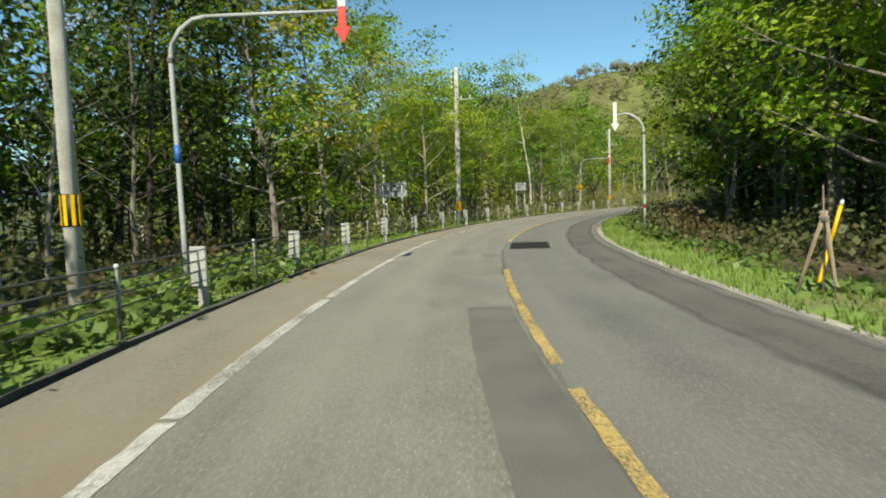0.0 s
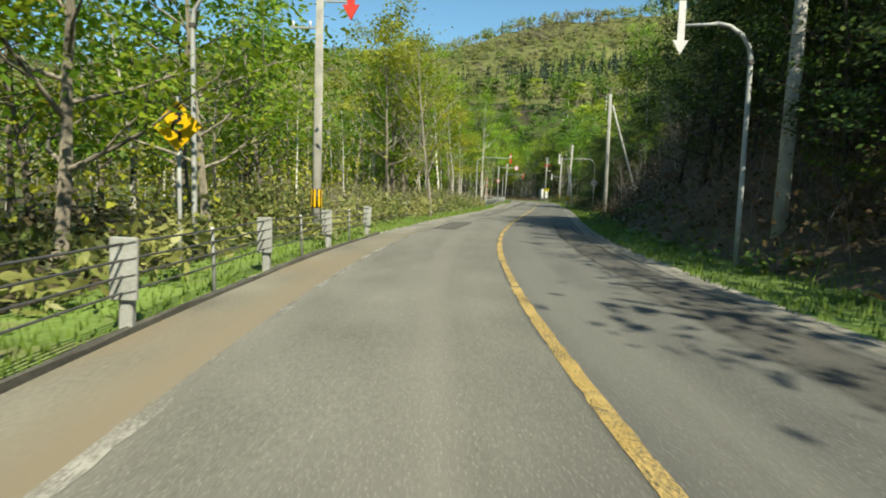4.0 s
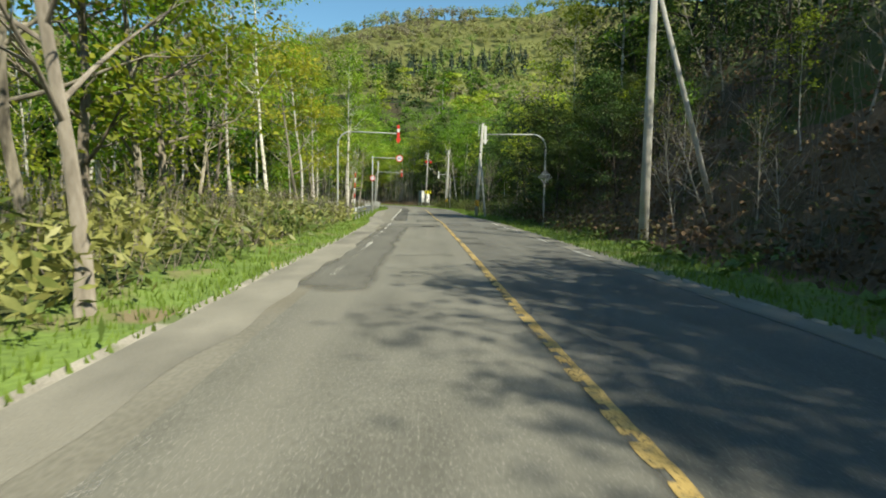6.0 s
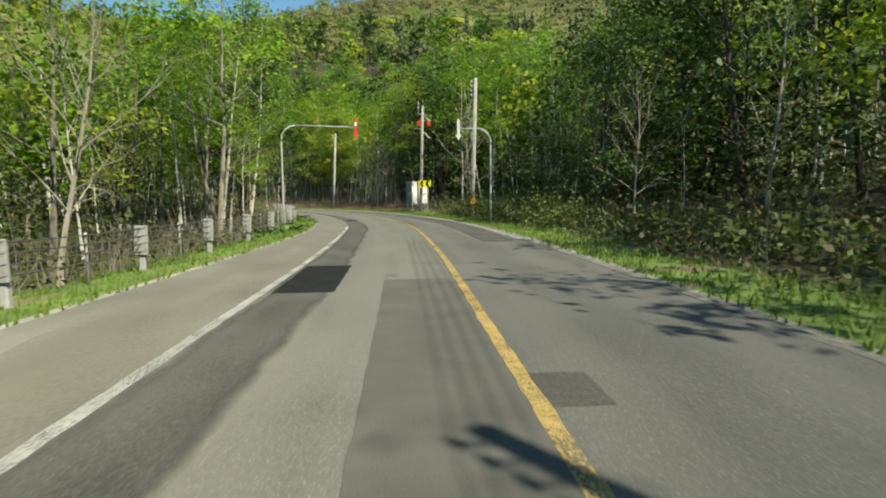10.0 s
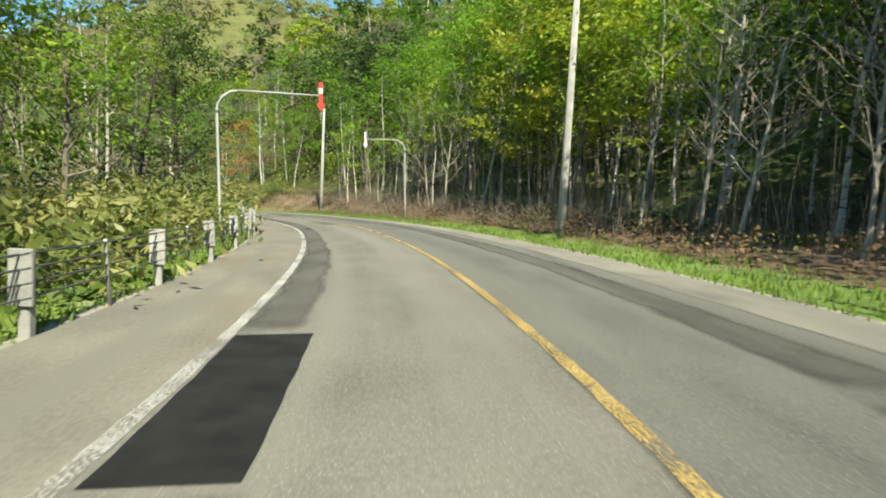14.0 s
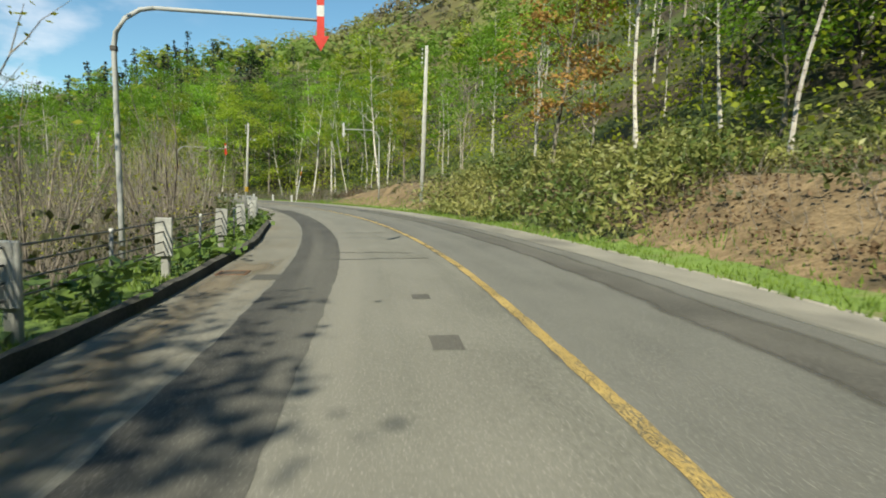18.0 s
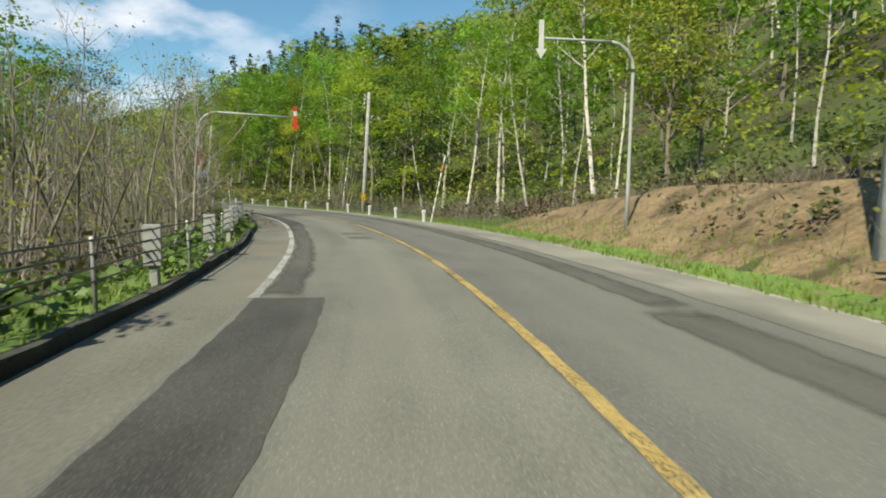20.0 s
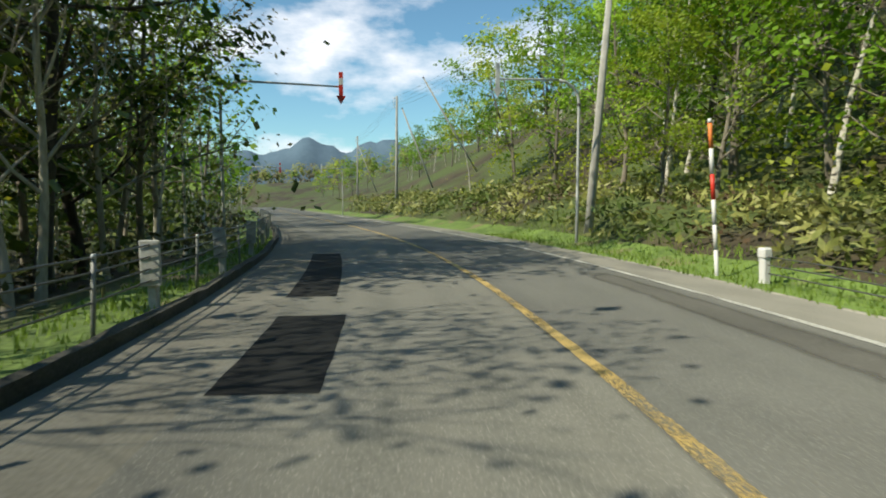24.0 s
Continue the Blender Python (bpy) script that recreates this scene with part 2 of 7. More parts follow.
THINNED = material("thinned_asphalt", (0.042, 0.041, 0.037), (0.096, 0.093, 0.083), 1.2, 28, 0.88, 0.35, coords="UV", stretch=(1.0, 0.5, 1),
                   streak=((0.091, 0.09, 0.078), 1.4, 0.05, 0.5, 0.72), grit=0.35, feather=0.2)
FRESH = material("fresh_asphalt", (0.009, 0.0095, 0.010), (0.022, 0.023, 0.023), 2.5, 70, 0.92, 0.3, coords="UV", spec=0.15)
TARRED = material("tarred_patch_asphalt", (0.036, 0.036, 0.033), (0.066, 0.065, 0.059), 1.5, 60, 0.88, 0.3, coords="UV", grit=0.25)
MIDDLE = material("old_patch_asphalt", (0.066, 0.065, 0.059), (0.108, 0.106, 0.095), 1.5, 60, 0.88, 0.3, coords="UV")
DULL = material("dull_patch_asphalt", (0.062, 0.062, 0.056), (0.108, 0.106, 0.095), 1.5, 60, 0.88, 0.3, coords="UV", grit=0.3)
GHOST = material("almost_gone_line_paint", (0.20, 0.196, 0.175), (0.36, 0.352, 0.32), 2.5, 30, 0.85, 0.2, coords="UV",
                 spots=((0.2, 0.195, 0.17), 8.0, 0.42, 0.66), chipped=0.24)
YELLOW = material("yellow_line_paint", (0.427, 0.294, 0.085), (0.58, 0.418, 0.152), 2.0, 30, 0.7, 0.2, coords="UV",
                  spots=((0.285, 0.223, 0.104), 9.0, 0.5, 0.7), chipped=0.01)
WHITE = material("white_line_paint", (0.418, 0.413, 0.38), (0.608, 0.598, 0.551), 2.0, 30, 0.7, 0.2, coords="UV",
                 spots=((0.36, 0.352, 0.32), 14.0, 0.46, 0.7), chipped=0.04)
FADED = material("faded_line_paint", (0.30, 0.295, 0.265), (0.50, 0.49, 0.45), 2.5, 30, 0.8, 0.2, coords="UV",
                 spots=((0.26, 0.25, 0.22), 8.0, 0.42, 0.7), chipped=0.36)
SOIL = material("forest_floor", (0.022, 0.018, 0.01), (0.075, 0.06, 0.032), 0.35, 6.0, 0.95, 0.8, coords="World", bump_size=0.15,
                spots=((0.06, 0.085, 0.02), 0.12, 0.42, 0.56))
VERGE = material("verge_grass", (0.06, 0.10, 0.02), (0.15, 0.23, 0.045), 0.7, 9.0, 0.95, 0.8, coords="World", bump_size=0.08,
                 spots=((0.16, 0.13, 0.075), 0.6, 0.55, 0.68))
BANK = material("bare_soil_bank", (0.115, 0.08, 0.042), (0.26, 0.19, 0.105), 0.8, 7.0, 0.95, 0.9, coords="World", bump_size=0.25,
                spots=((0.07, 0.055, 0.03), 1.1, 0.52, 0.68))
LEAF_FLOOR = material("dead_leaf_floor", (0.06, 0.04, 0.022), (0.19, 0.13, 0.078), 0.7, 9.0, 0.95, 0.9, coords="World", bump_size=0.2,
                      spots=((0.05, 0.055, 0.018), 0.5, 0.54, 0.7))
GRAVEL = material("gravel_edge", (0.16, 0.15, 0.13), (0.34, 0.32, 0.28), 1.5, 45.0, 0.95, 0.6, coords="World",
                  spots=((0.09, 0.12, 0.04), 1.2, 0.58, 0.7))
KERB = material("weathered_kerb", (0.03, 0.03, 0.025), (0.10, 0.096, 0.08), 1.5, 30, 0.95, 0.5, coords="World")
CONCRETE = material("concrete", (0.36, 0.35, 0.32), (0.58, 0.57, 0.53), 2.5, 40, 0.85, 0.2, per_object=0.4)
POST_WHITE = material("white_post_paint", (0.27, 0.275, 0.26), (0.44, 0.445, 0.42), 3.0, 30, 0.6, 0.1, per_object=0.5,
                      spots=((0.30, 0.29, 0.25), 6.0, 0.6, 0.75))
STEEL = material("galvanised_steel", (0.42, 0.44, 0.46), (0.62, 0.64, 0.66), 3.0, 30, 0.45, 0.05, metal=0.55)
MAST = material("mast_paint", (0.33, 0.345, 0.34), (0.49, 0.505, 0.50), 2.0, 25, 0.5, 0.05, per_object=0.3)
CABLE = material("cable", (0.10, 0.10, 0.10), (0.2, 0.2, 0.2), 5.0, 40, 0.5, 0.0, metal=0.5)
DARK_STEEL = material("rusty_dark_steel", (0.05, 0.05, 0.05), (0.13, 0.12, 0.11), 4.0, 40, 0.6, 0.1, metal=0.3)
GREY_STEEL = material("dull_steel", (0.16, 0.165, 0.16), (0.30, 0.31, 0.30), 4.0, 40, 0.6, 0.1, metal=0.3, per_object=0.8)
RED = material("red_reflective", (0.52, 0.025, 0.015), (0.66, 0.05, 0.03), 4.0, 40, 0.5, 0.0)
ORANGE = material("faded_orange", (0.62, 0.16, 0.03), (0.75, 0.24, 0.06), 4.0, 40, 0.6, 0.0)
SIGN_WHITE = material("sign_white", (0.55, 0.55, 0.54), (0.68, 0.68, 0.67), 3.0, 40, 0.45, 0.0)
SIGN_YELLOW = material("sign_yellow", (0.72, 0.42, 0.0), (0.82, 0.52, 0.01), 3.0, 40, 0.45, 0.0)
LEMON = material("lemon_reflective", (0.66, 0.62, 0.01), (0.78, 0.74, 0.02), 3.0, 40, 0.45, 0.0)
BLACK = material("black_paint", (0.01, 0.01, 0.011), (0.022, 0.022, 0.022), 4.0, 40, 0.6, 0.0)
BLUE = material("sign_blue", (0.03, 0.11, 0.38), (0.04, 0.15, 0.46), 4.0, 40, 0.5, 0.0)
BACK_GREY = material("sign_back", (0.20, 0.21, 0.22), (0.32, 0.33, 0.34), 2.0, 30, 0.7, 0.05)
RUST_PLATE = material("rusty_plate", (0.10, 0.05, 0.025), (0.19, 0.10, 0.05), 4.0, 30, 0.7, 0.1)
BOX_GREY = material("box_grey", (0.17, 0.21, 0.21), (0.23, 0.27, 0.27), 1.5, 30, 0.6, 0.05)
BOX_WHITE = material("box_white", (0.62, 0.62, 0.62), (0.78, 0.78, 0.77), 1.5, 30, 0.55, 0.05,
                     spots=((0.42, 0.41, 0.39), 1.6, 0.62, 0.7))
WOOD = material("weathered_wood", (0.20, 0.15, 0.10), (0.38, 0.31, 0.22), 3.0, 30, 0.9, 0.3, stretch=(1, 1, 0.15))
BARK_WHITE = material("birch_bark", (0.46, 0.425, 0.37), (0.78, 0.755, 0.69), 2.0, 14.0, 0.85, 0.3, stretch=(1, 1, 2.2),
                      spots=((0.06, 0.05, 0.045), 3.6, 0.57, 0.64), per_object=0.6)
BARK_PALE = material("pale_grey_bark", (0.27, 0.24, 0.19), (0.50, 0.46, 0.39), 3.0, 18.0, 0.95, 0.5, stretch=(1, 1, 0.3), per_object=0.6,
                     spots=((0.12, 0.10, 0.08), 2.4, 0.54, 0.7))
BARK_GREY = material("grey_bark", (0.18, 0.155, 0.12), (0.40, 0.355, 0.29), 3.0, 18.0, 0.95, 0.6, stretch=(1, 1, 0.3), per_object=0.8,
                     spots=((0.06, 0.05, 0.04), 2.4, 0.5, 0.66))
BARK_DARK = material("dark_bark", (0.03, 0.025, 0.02), (0.10, 0.085, 0.065), 3.0, 18.0, 0.95, 0.6, stretch=(1, 1, 0.3), per_object=0.8)
LEAF_FRESH = material("fresh_leaves", (0.155, 0.255, 0.014), (0.345, 0.50, 0.035), 0.35, 3.0, 0.55, 0.0, per_object=1.0, leaf=0.5)
LEAF_YELLOW = material("yellow_green_leaves", (0.245, 0.275, 0.018), (0.47, 0.50, 0.05), 0.35, 3.0, 0.55, 0.0, per_object=1.0, leaf=0.5)
# deep green leaf; its dark tone also carries the shade inside the woods
LEAF_DEEP_SHADE = material("deep_shade_leaves", (0.03, 0.06, 0.009), (0.11, 0.17, 0.022), 0.35, 3.0, 0.55, 0.0, per_object=1.0, leaf=0.33)
LEAF_BUD = material("budding_olive_leaves", (0.15, 0.15, 0.035), (0.31, 0.30, 0.085), 0.35, 3.0, 0.6, 0.0, per_object=1.0, leaf=0.45)
LEAF_RUST = material("rusty_leaves", (0.24, 0.13, 0.035), (0.42, 0.25, 0.065), 0.5, 3.0, 0.6, 0.0, per_object=0.7, leaf=0.35)
NEEDLE = material("conifer_needles", (0.012, 0.028, 0.014), (0.035, 0.065, 0.03), 0.8, 4.0, 0.6, 0.0, per_object=0.7, leaf=0.1)
SASA = material("bamboo_grass_leaves", (0.17, 0.18, 0.04), (0.40, 0.40, 0.13), 0.6, 8.0, 0.5, 0.0, coords="World", leaf=0.25,
                spots=((0.09, 0.14, 0.025), 0.35, 0.45, 0.6))
BROAD = material("butterbur_leaves", (0.08, 0.14, 0.025), (0.17, 0.26, 0.05), 1.2, 8.0, 0.5, 0.0, coords="World", leaf=0.3)
BLADE = material("grass_blades", (0.10, 0.17, 0.02), (0.22, 0.33, 0.045), 0.5, 6.0, 0.6, 0.0, coords="World", leaf=0.3)
BRUSH = material("undergrowth_leaves", (0.04, 0.052, 0.014), (0.125, 0.135, 0.036), 0.3, 5.0, 0.6, 0.0, coords="World", leaf=0.25,
                 spots=((0.095, 0.058, 0.028), 0.25, 0.5, 0.62))
LITTER = material("dry_litter_leaves", (0.10, 0.06, 0.03), (0.24, 0.155, 0.085), 0.4, 5.0, 0.8, 0.0, coords="World", leaf=0.15,
                  spots=((0.09, 0.12, 0.025), 0.3, 0.56, 0.68))
TWIG = material("dry_twigs", (0.14, 0.12, 0.10), (0.32, 0.28, 0.235), 1.0, 8.0, 0.9, 0.0, coords="World")
HILL_WOOD = material("far_woods_leaves", (0.175, 0.195, 0.06), (0.36, 0.38, 0.13), 0.045, 0.25, 0.8, 0.0, coords="World", leaf=0.5,
                     spots=((0.20, 0.17, 0.08), 0.018, 0.54, 0.70))
HILL_GREEN = material("far_woods_fresh_leaves", (0.13, 0.20, 0.04), (0.26, 0.36, 0.085), 0.045, 0.25, 0.8, 0.0, coords="World", leaf=0.5)
HILL_GREY = material("far_woods_bare_crowns", (0.16, 0.145, 0.085), (0.29, 0.265, 0.165), 0.045, 0.25, 0.9, 0.0, coords="World", leaf=0.3)
# the blue of the far haze is put into the mountains' own colour
HAZE_RANGE = material("hazed_range", (0.07, 0.12, 0.17), (0.10, 0.155, 0.21), 0.004, 0.03, 1.0, 0.0, coords="World")


# ---- the line of the road ----
def hermite(sq, s, v):
    g = np.gradient(v, s)
    k = np.clip(np.searchsorted(s, sq) - 1, 0, len(s) - 2)
    h = s[k + 1] - s[k]
    t = (sq - s[k]) / h
    return ((2 * t**3 - 3 * t**2 + 1) * v[k] + (t**3 - 2 * t**2 + t) * h * g[k]
            + (3 * t**2 - 2 * t**3) * v[k + 1] + (t**3 - t**2) * h * g[k + 1])


def trace_path():
    rx, ry = np.array([r[1] for r in ROWS]), np.array([r[2] for r in ROWS])
    rs = np.r_[0, np.cumsum(np.hypot(np.diff(rx), np.diff(ry)))]
    end = math.floor(rs[-1])
    q = np.arange(0, end + 1.0)
    x, y = hermite(q, rs, rx), hermite(q, rs, ry)
    head = np.unwrap(np.arctan2(np.diff(y), np.diff(x)))
    # onward: the bend eases into a straight; behind: straight back
    xs, ys, h = list(x), list(y), head[-3:].mean()
    for i in range(230):
        h += 0.0095 if i < 15 else (0.0095 * (45 - i) / 30 if i < 45 else 0.0)
        xs.append(xs[-1] + math.cos(h))
        ys.append(ys[-1] + math.sin(h))
    h0 = head[:3].mean()
    back = [(-math.cos(h0) * k, -math.sin(h0) * k) for k in range(80, 0, -1)]
    xs = [b[0] for b in back] + xs
    ys = [b[1] for b in back] + ys
    return np.array(xs), np.array(ys)


PX, PY = trace_path()
PS = np.arange(len(PX)) - 80.0
_h = np.unwrap(np.arctan2(np.gradient(PY), np.gradient(PX)))
PH = np.convolve(np.pad(_h, 3, mode="edge"), np.ones(7) / 7, mode="valid")


def table(s, *pairs):
    return np.interp(s, [p[0] for p in pairs], [p[1] for p in pairs])


def mid_line(s):   # offset of the yellow line, right of the drive
    return table(s, (0, 1.03), (6, 1.1), (26, 1.17), (46, 1.2), (54, 1.27), (82, 1.40), (104, 1.37), (118, 1.17), (126, 1.08), (141, 0.9),
                 (150, 0.92), (169, 1.12), (178, 1.3), (192, 1.27), (200, 1.45), (207, 1.6), (229, 1.68), (250, 1.57), (258, 1.48),
                 (272, 1.6), (303, 1.41), (312, 1.36), (334, 1.55), (358, 1.66))


def left_line(s):
    return mid_line(s) - table(s, (3, 2.97), (50, 3.0), (103, 2.95), (126, 3.1), (178, 3.22), (207, 3.3), (251, 3.15), (335, 3.2))


def left_edge(s):
    return table(s, (5, -3.4), (27, -3.3), (46, -3.0), (55, -2.85), (82, -2.65), (105, -2.7), (120, -3.1), (128, -3.65), (143, -4.3),
                 (150, -4.6), (166, -3.8), (181, -3.45), (196, -3.95), (210, -3.7), (231, -3.35), (252, -3.0), (275, -2.65), (305, -3.0),
                 (313, -3.1), (336, -2.82), (345, -2.74), (366, -2.87))


def right_edge(s):
    return table(s, (6, 4.2), (27, 4.4), (48, 4.5), (55, 4.65), (86, 5.0), (106, 4.95), (128, 4.7), (142, 4.05), (171, 4.6), (180, 4.7),
                 (194, 5.1), (209, 5.85), (232, 5.65), (253, 5.4), (276, 5.75), (307, 5.9), (341, 6.0), (358, 5.9))


def place(s, o):
    """World x, y of a spot s metres along the road and o metres to the right of the drive."""
    x, y, h = np.interp(s, PS, PX), np.interp(s, PS, PY), np.interp(s, PS, PH)
    return x + np.sin(h) * o, y - np.cos(h) * o


def heading(s):
    return float(np.interp(s, PS, PH))


def step(a, b, v):
    t = np.clip((v - a) / (b - a), 0, 1)
    return t * t * (3 - 2 * t)


def hills(x, y):
    """The wooded ridge round the head of the valley, and the low spur with conifers."""
    line = np.array([(620, 60), (520, 330), (410, 465), (320, 575), (210, 680), (20, 720), (-80, 760), (-200, 820)])
    high = np.array([160, 156, 145, 122, 124, 104, 76, 30])
    best, top = np.full(np.shape(x), 1e9), np.zeros(np.shape(x))
    for a, b, ha, hb in zip(line[:-1], line[1:], high[:-1], high[1:]):
        d = b - a
        t = np.clip(((x - a[0]) * d[0] + (y - a[1]) * d[1]) / (d @ d), 0, 1)
        q = np.hypot(x - a[0] - t * d[0], y - a[1] - t * d[1])
        top = np.where(q < best, ha + (hb - ha) * t, top)
        best = np.minimum(best, q)
    wave = 1 + 0.04 * np.sin(x / 37.0 + 1.3) * np.sin(y / 43.0) + 0.03 * np.sin(x / 19.0 + y / 23.0)
    spur = 40 * np.exp(-(((x - 122) / 105) ** 2) - ((y - 470) / 72) ** 2)
    return top * wave * np.exp(-((best / 215.0) ** 2)) + spur * wave


def nearest(x, y):
    """Along and across the road for world spots (arrays)."""
    x, y = np.atleast_1d(x).astype(float), np.atleast_1d(y).astype(float)
    s, o = np.zeros(len(x)), np.zeros(len(x))
    bx, by = PX[::2], PY[::2]
    for i in range(0, len(x), 4000):
        dx, dy = x[i:i + 4000, None] - bx[None], y[i:i + 4000, None] - by[None]
        k = np.argmin(dx * dx + dy * dy, axis=1)
        h, r = PH[::2][k], np.arange(len(k))
        s[i:i + 4000] = PS[::2][k]
        ddx, ddy = dx[r, k], dy[r, k]
        side = np.where(ddx * np.sin(h) - ddy * np.cos(h) >= 0, 1, -1)
        o[i:i + 4000] = side * np.hypot(ddx, ddy)
    return s, o


def cutting(s):
    """Where the road is cut into the foot of the hill, on the right."""
    return step(60, 76, s) * (1 - step(116, 132, s))


def lie(s, o):
    """Height of the land beside the road."""
    e = o - right_edge(s)
    f = left_edge(s) - o
    bank = table(s, (0, -0.3), (40, -0.2), (70, 0.3), (90, 1.2), (110, 1.0), (130, 0.1), (190, 0.0), (215, 0.3), (245, 0.8), (265, 1.7),
                 (285, 2.3), (310, 1.9), (320, 0.5), (330, -0.3), (345, -0.2), (360, 0.6), (380, 1.8), (430, 1.5))
    rise = table(s, (0, 0.0), (70, 0.05), (100, 0.12), (150, 0.1), (200, 0.14), (230, 0.3), (260, 0.38), (300, 0.42), (322, 0.30), (340, 0.12), (380, 0.10),
                 (420, 0.12), (450, 0.12))
    drop = table(s, (0, -0.4), (70, -0.2), (80, 0.35), (120, 0.45), (135, -0.3), (150, -1.0), (212, -0.8), (225, 0.5), (245, 0.6), (262, -1.2),
                 (320, -1.5), (345, -1.0), (400, -0.5))
    foot = table(s, (70, 2.0), (90, 2.2), (101, 4.0), (125, 3.4))
    cut = cutting(s)
    hill = np.clip(e - foot, 0, 5.2) * 1.42 + np.clip(e - foot - 5.2, 0, 22) * 0.2 * (1 - step(75, 170, e))
    right = bank * step(0.9, 5.0, e) * (1 - 0.8 * cut) + cut * hill * (1 - step(45, 150, e)) + rise * np.clip(e - 7, 0, 48) * (1 - step(75, 170, e))
    left = drop * step(0.8, 6.0, f) - 0.03 * np.clip(f - 6, 0, 30)
    return np.where(e > 0, right, np.where(f > 0, left, 0.0))


def land(x, y):
    s, o = nearest(x, y)
    x, y = np.atleast_1d(x), np.atleast_1d(y)
    far = step(8, 60, np.abs(o))
    spur = 9 * np.exp(-(((x - 30) / 40) ** 2 + ((y - 372) / 34) ** 2)) * step(8, 24, o)
    return lie(s, o) + hills(x, y) * far + spur


def spot(s, o, lift=0.0):
    x, y = place(s, o)
    return float(x), float(y), float(land(x, y)[0]) + lift


# ---- mesh helpers ----
def mesh(name, verts, faces, mat, uv=None, smooth=False):
    me = bpy.data.meshes.new(name)
    me.from_pydata([tuple(v) for v in verts] if not isinstance(verts, np.ndarray) else verts.tolist(), [],
                   faces.tolist() if isinstance(faces, np.ndarray) else faces)
    me.materials.append(mat)
    if smooth:
        me.shade_smooth()
    if uv is not None:
        lay = me.uv_layers.new(name="flat")
        idx = np.empty(len(me.loops), dtype=np.int32)
        me.loops.foreach_get("vertex_index", idx)
        lay.data.foreach_set("uv", np.asarray(uv, dtype=np.float32)[idx].ravel())
    return me


def quads(name, centre, u, v, mat):
    """Loose leaves: a quad each, about its centre, spanned by u and v."""
    n = len(centre)
    vs = np.stack([centre - u * 0.5, centre + v * 0.5 , centre + u * 0.5, centre - v * 0.5], 1).reshape(-1, 3)
    me = bpy.data.meshes.new(name)
    me.vertices.add(4 * n)
    me.vertices.foreach_set("co", vs.astype(np.float32).ravel())
    me.loops.add(4 * n)
    me.loops.foreach_set("vertex_index", np.arange(4 * n, dtype=np.int32))
    me.polygons.add(n)
    me.polygons.foreach_set("loop_start", np.arange(0, 4 * n, 4, dtype=np.int32))
    me.update(calc_edges=True)
    me.materials.append(mat)
    return me


def ribbon(name, s0, s1, lo, hi, z, mat, ds=1.0, cols=1, parent=None, crown=0.0):
    """A strip of the road's surface between two offsets (numbers or functions of s)."""
    n = max(2, int(math.ceil((s1 - s0) / ds)) + 1)
    s = np.linspace(s0, s1, n)
    a = lo(s) if callable(lo) else np.full(n, float(lo))
    b = hi(s) if callable(hi) else np.full(n, float(hi))
    vs, uv, rim = [], [], []
    for c in range(cols + 1):
        o = a + (b - a) * c / cols
        rim.append(np.minimum(np.minimum(o - a, b - o), np.minimum(s - s0, s1 - s) * 0.3))
        x, y = place(s, o)
        vs.append(np.stack([x, y, np.full(n, z)], 1))
        uv.append(np.stack([o, s], 1))
    vs, uv = np.concatenate(vs), np.concatenate(uv)
    fs = [(c * n + i, (c + 1) * n + i, (c + 1) * n + i + 1, c * n + i + 1) for c in range(cols) for i in range(n - 1)]
    ob = new(name, mesh(name, vs, fs, mat, uv))
    ob.data.attributes.new("rim", "FLOAT", "POINT").data.foreach_set("value", np.concatenate(rim).astype(np.float32))
    if parent:
        ob.parent = parent
    return ob


def tube(bm, points, radii, sides=8, cap=True):
    """A round bar along points, into bm."""
    rings = []
    pts = [Vector(p) for p in points]
    for i, p in enumerate(pts):
        d = (pts[min(i + 1, len(pts) - 1)] - pts[max(i - 1, 0)]).normalized()
        a = d.cross(Vector((0.3, 0.9, 0.1) if abs(d.z) > 0.9 else (0, 0, 1))).normalized()
        b = d.cross(a)
        r = radii[i] if isinstance(radii, (list, tuple)) else radii
        rings.append([bm.verts.new(p + (a * math.cos(t) + b * math.sin(t)) * r) for t in (2 * math.pi * k / sides for k in range(sides))])
    for q, w in zip(rings, rings[1:]):
        for k in range(sides):
            f = bm.faces.new((q[k], q[(k + 1) % sides], w[(k + 1) % sides], w[k]))
            f.smooth = True
    if cap:
        bm.faces.new(rings[0][::-1])
        bm.faces.new(rings[-1])
    return bm


def slab(bm, size, at=(0, 0, 0), bevel=0.0, turn=None):
    """A block with eased edges, into bm."""
    tmp = bmesh.new()
    bmesh.ops.create_cube(tmp, size=1)
    bmesh.ops.scale(tmp, vec=size, verts=tmp.verts)
    if bevel:
        bmesh.ops.bevel(tmp, geom=tmp.edges[:], offset=bevel, segments=1, affect="EDGES")
    m = Matrix.Translation(at) @ (turn if turn else Matrix())
    bmesh.ops.transform(tmp, matrix=m, verts=tmp.verts)
    me = bpy.data.meshes.new("tmp")
    tmp.to_mesh(me)
    tmp.free()
    bm.from_mesh(me)
    bpy.data.meshes.remove(me)
    return bm


def prism(bm, outline, y0, y1):
    """A flat plate of that outline (x, z), from y0 to y1."""
    a = [bm.verts.new((x, y0, z)) for x, z in outline]
    b = [bm.verts.new((x, y1, z)) for x, z in outline]
    bm.faces.new(a)
    bm.faces.new(b[::-1])
    for i in range(len(a)):
        j = (i + 1) % len(a)
        bm.faces.new((a[j], a[i], b[i], b[j]))
    bmesh.ops.recalc_face_normals(bm, faces=bm.faces[:])
    return bm


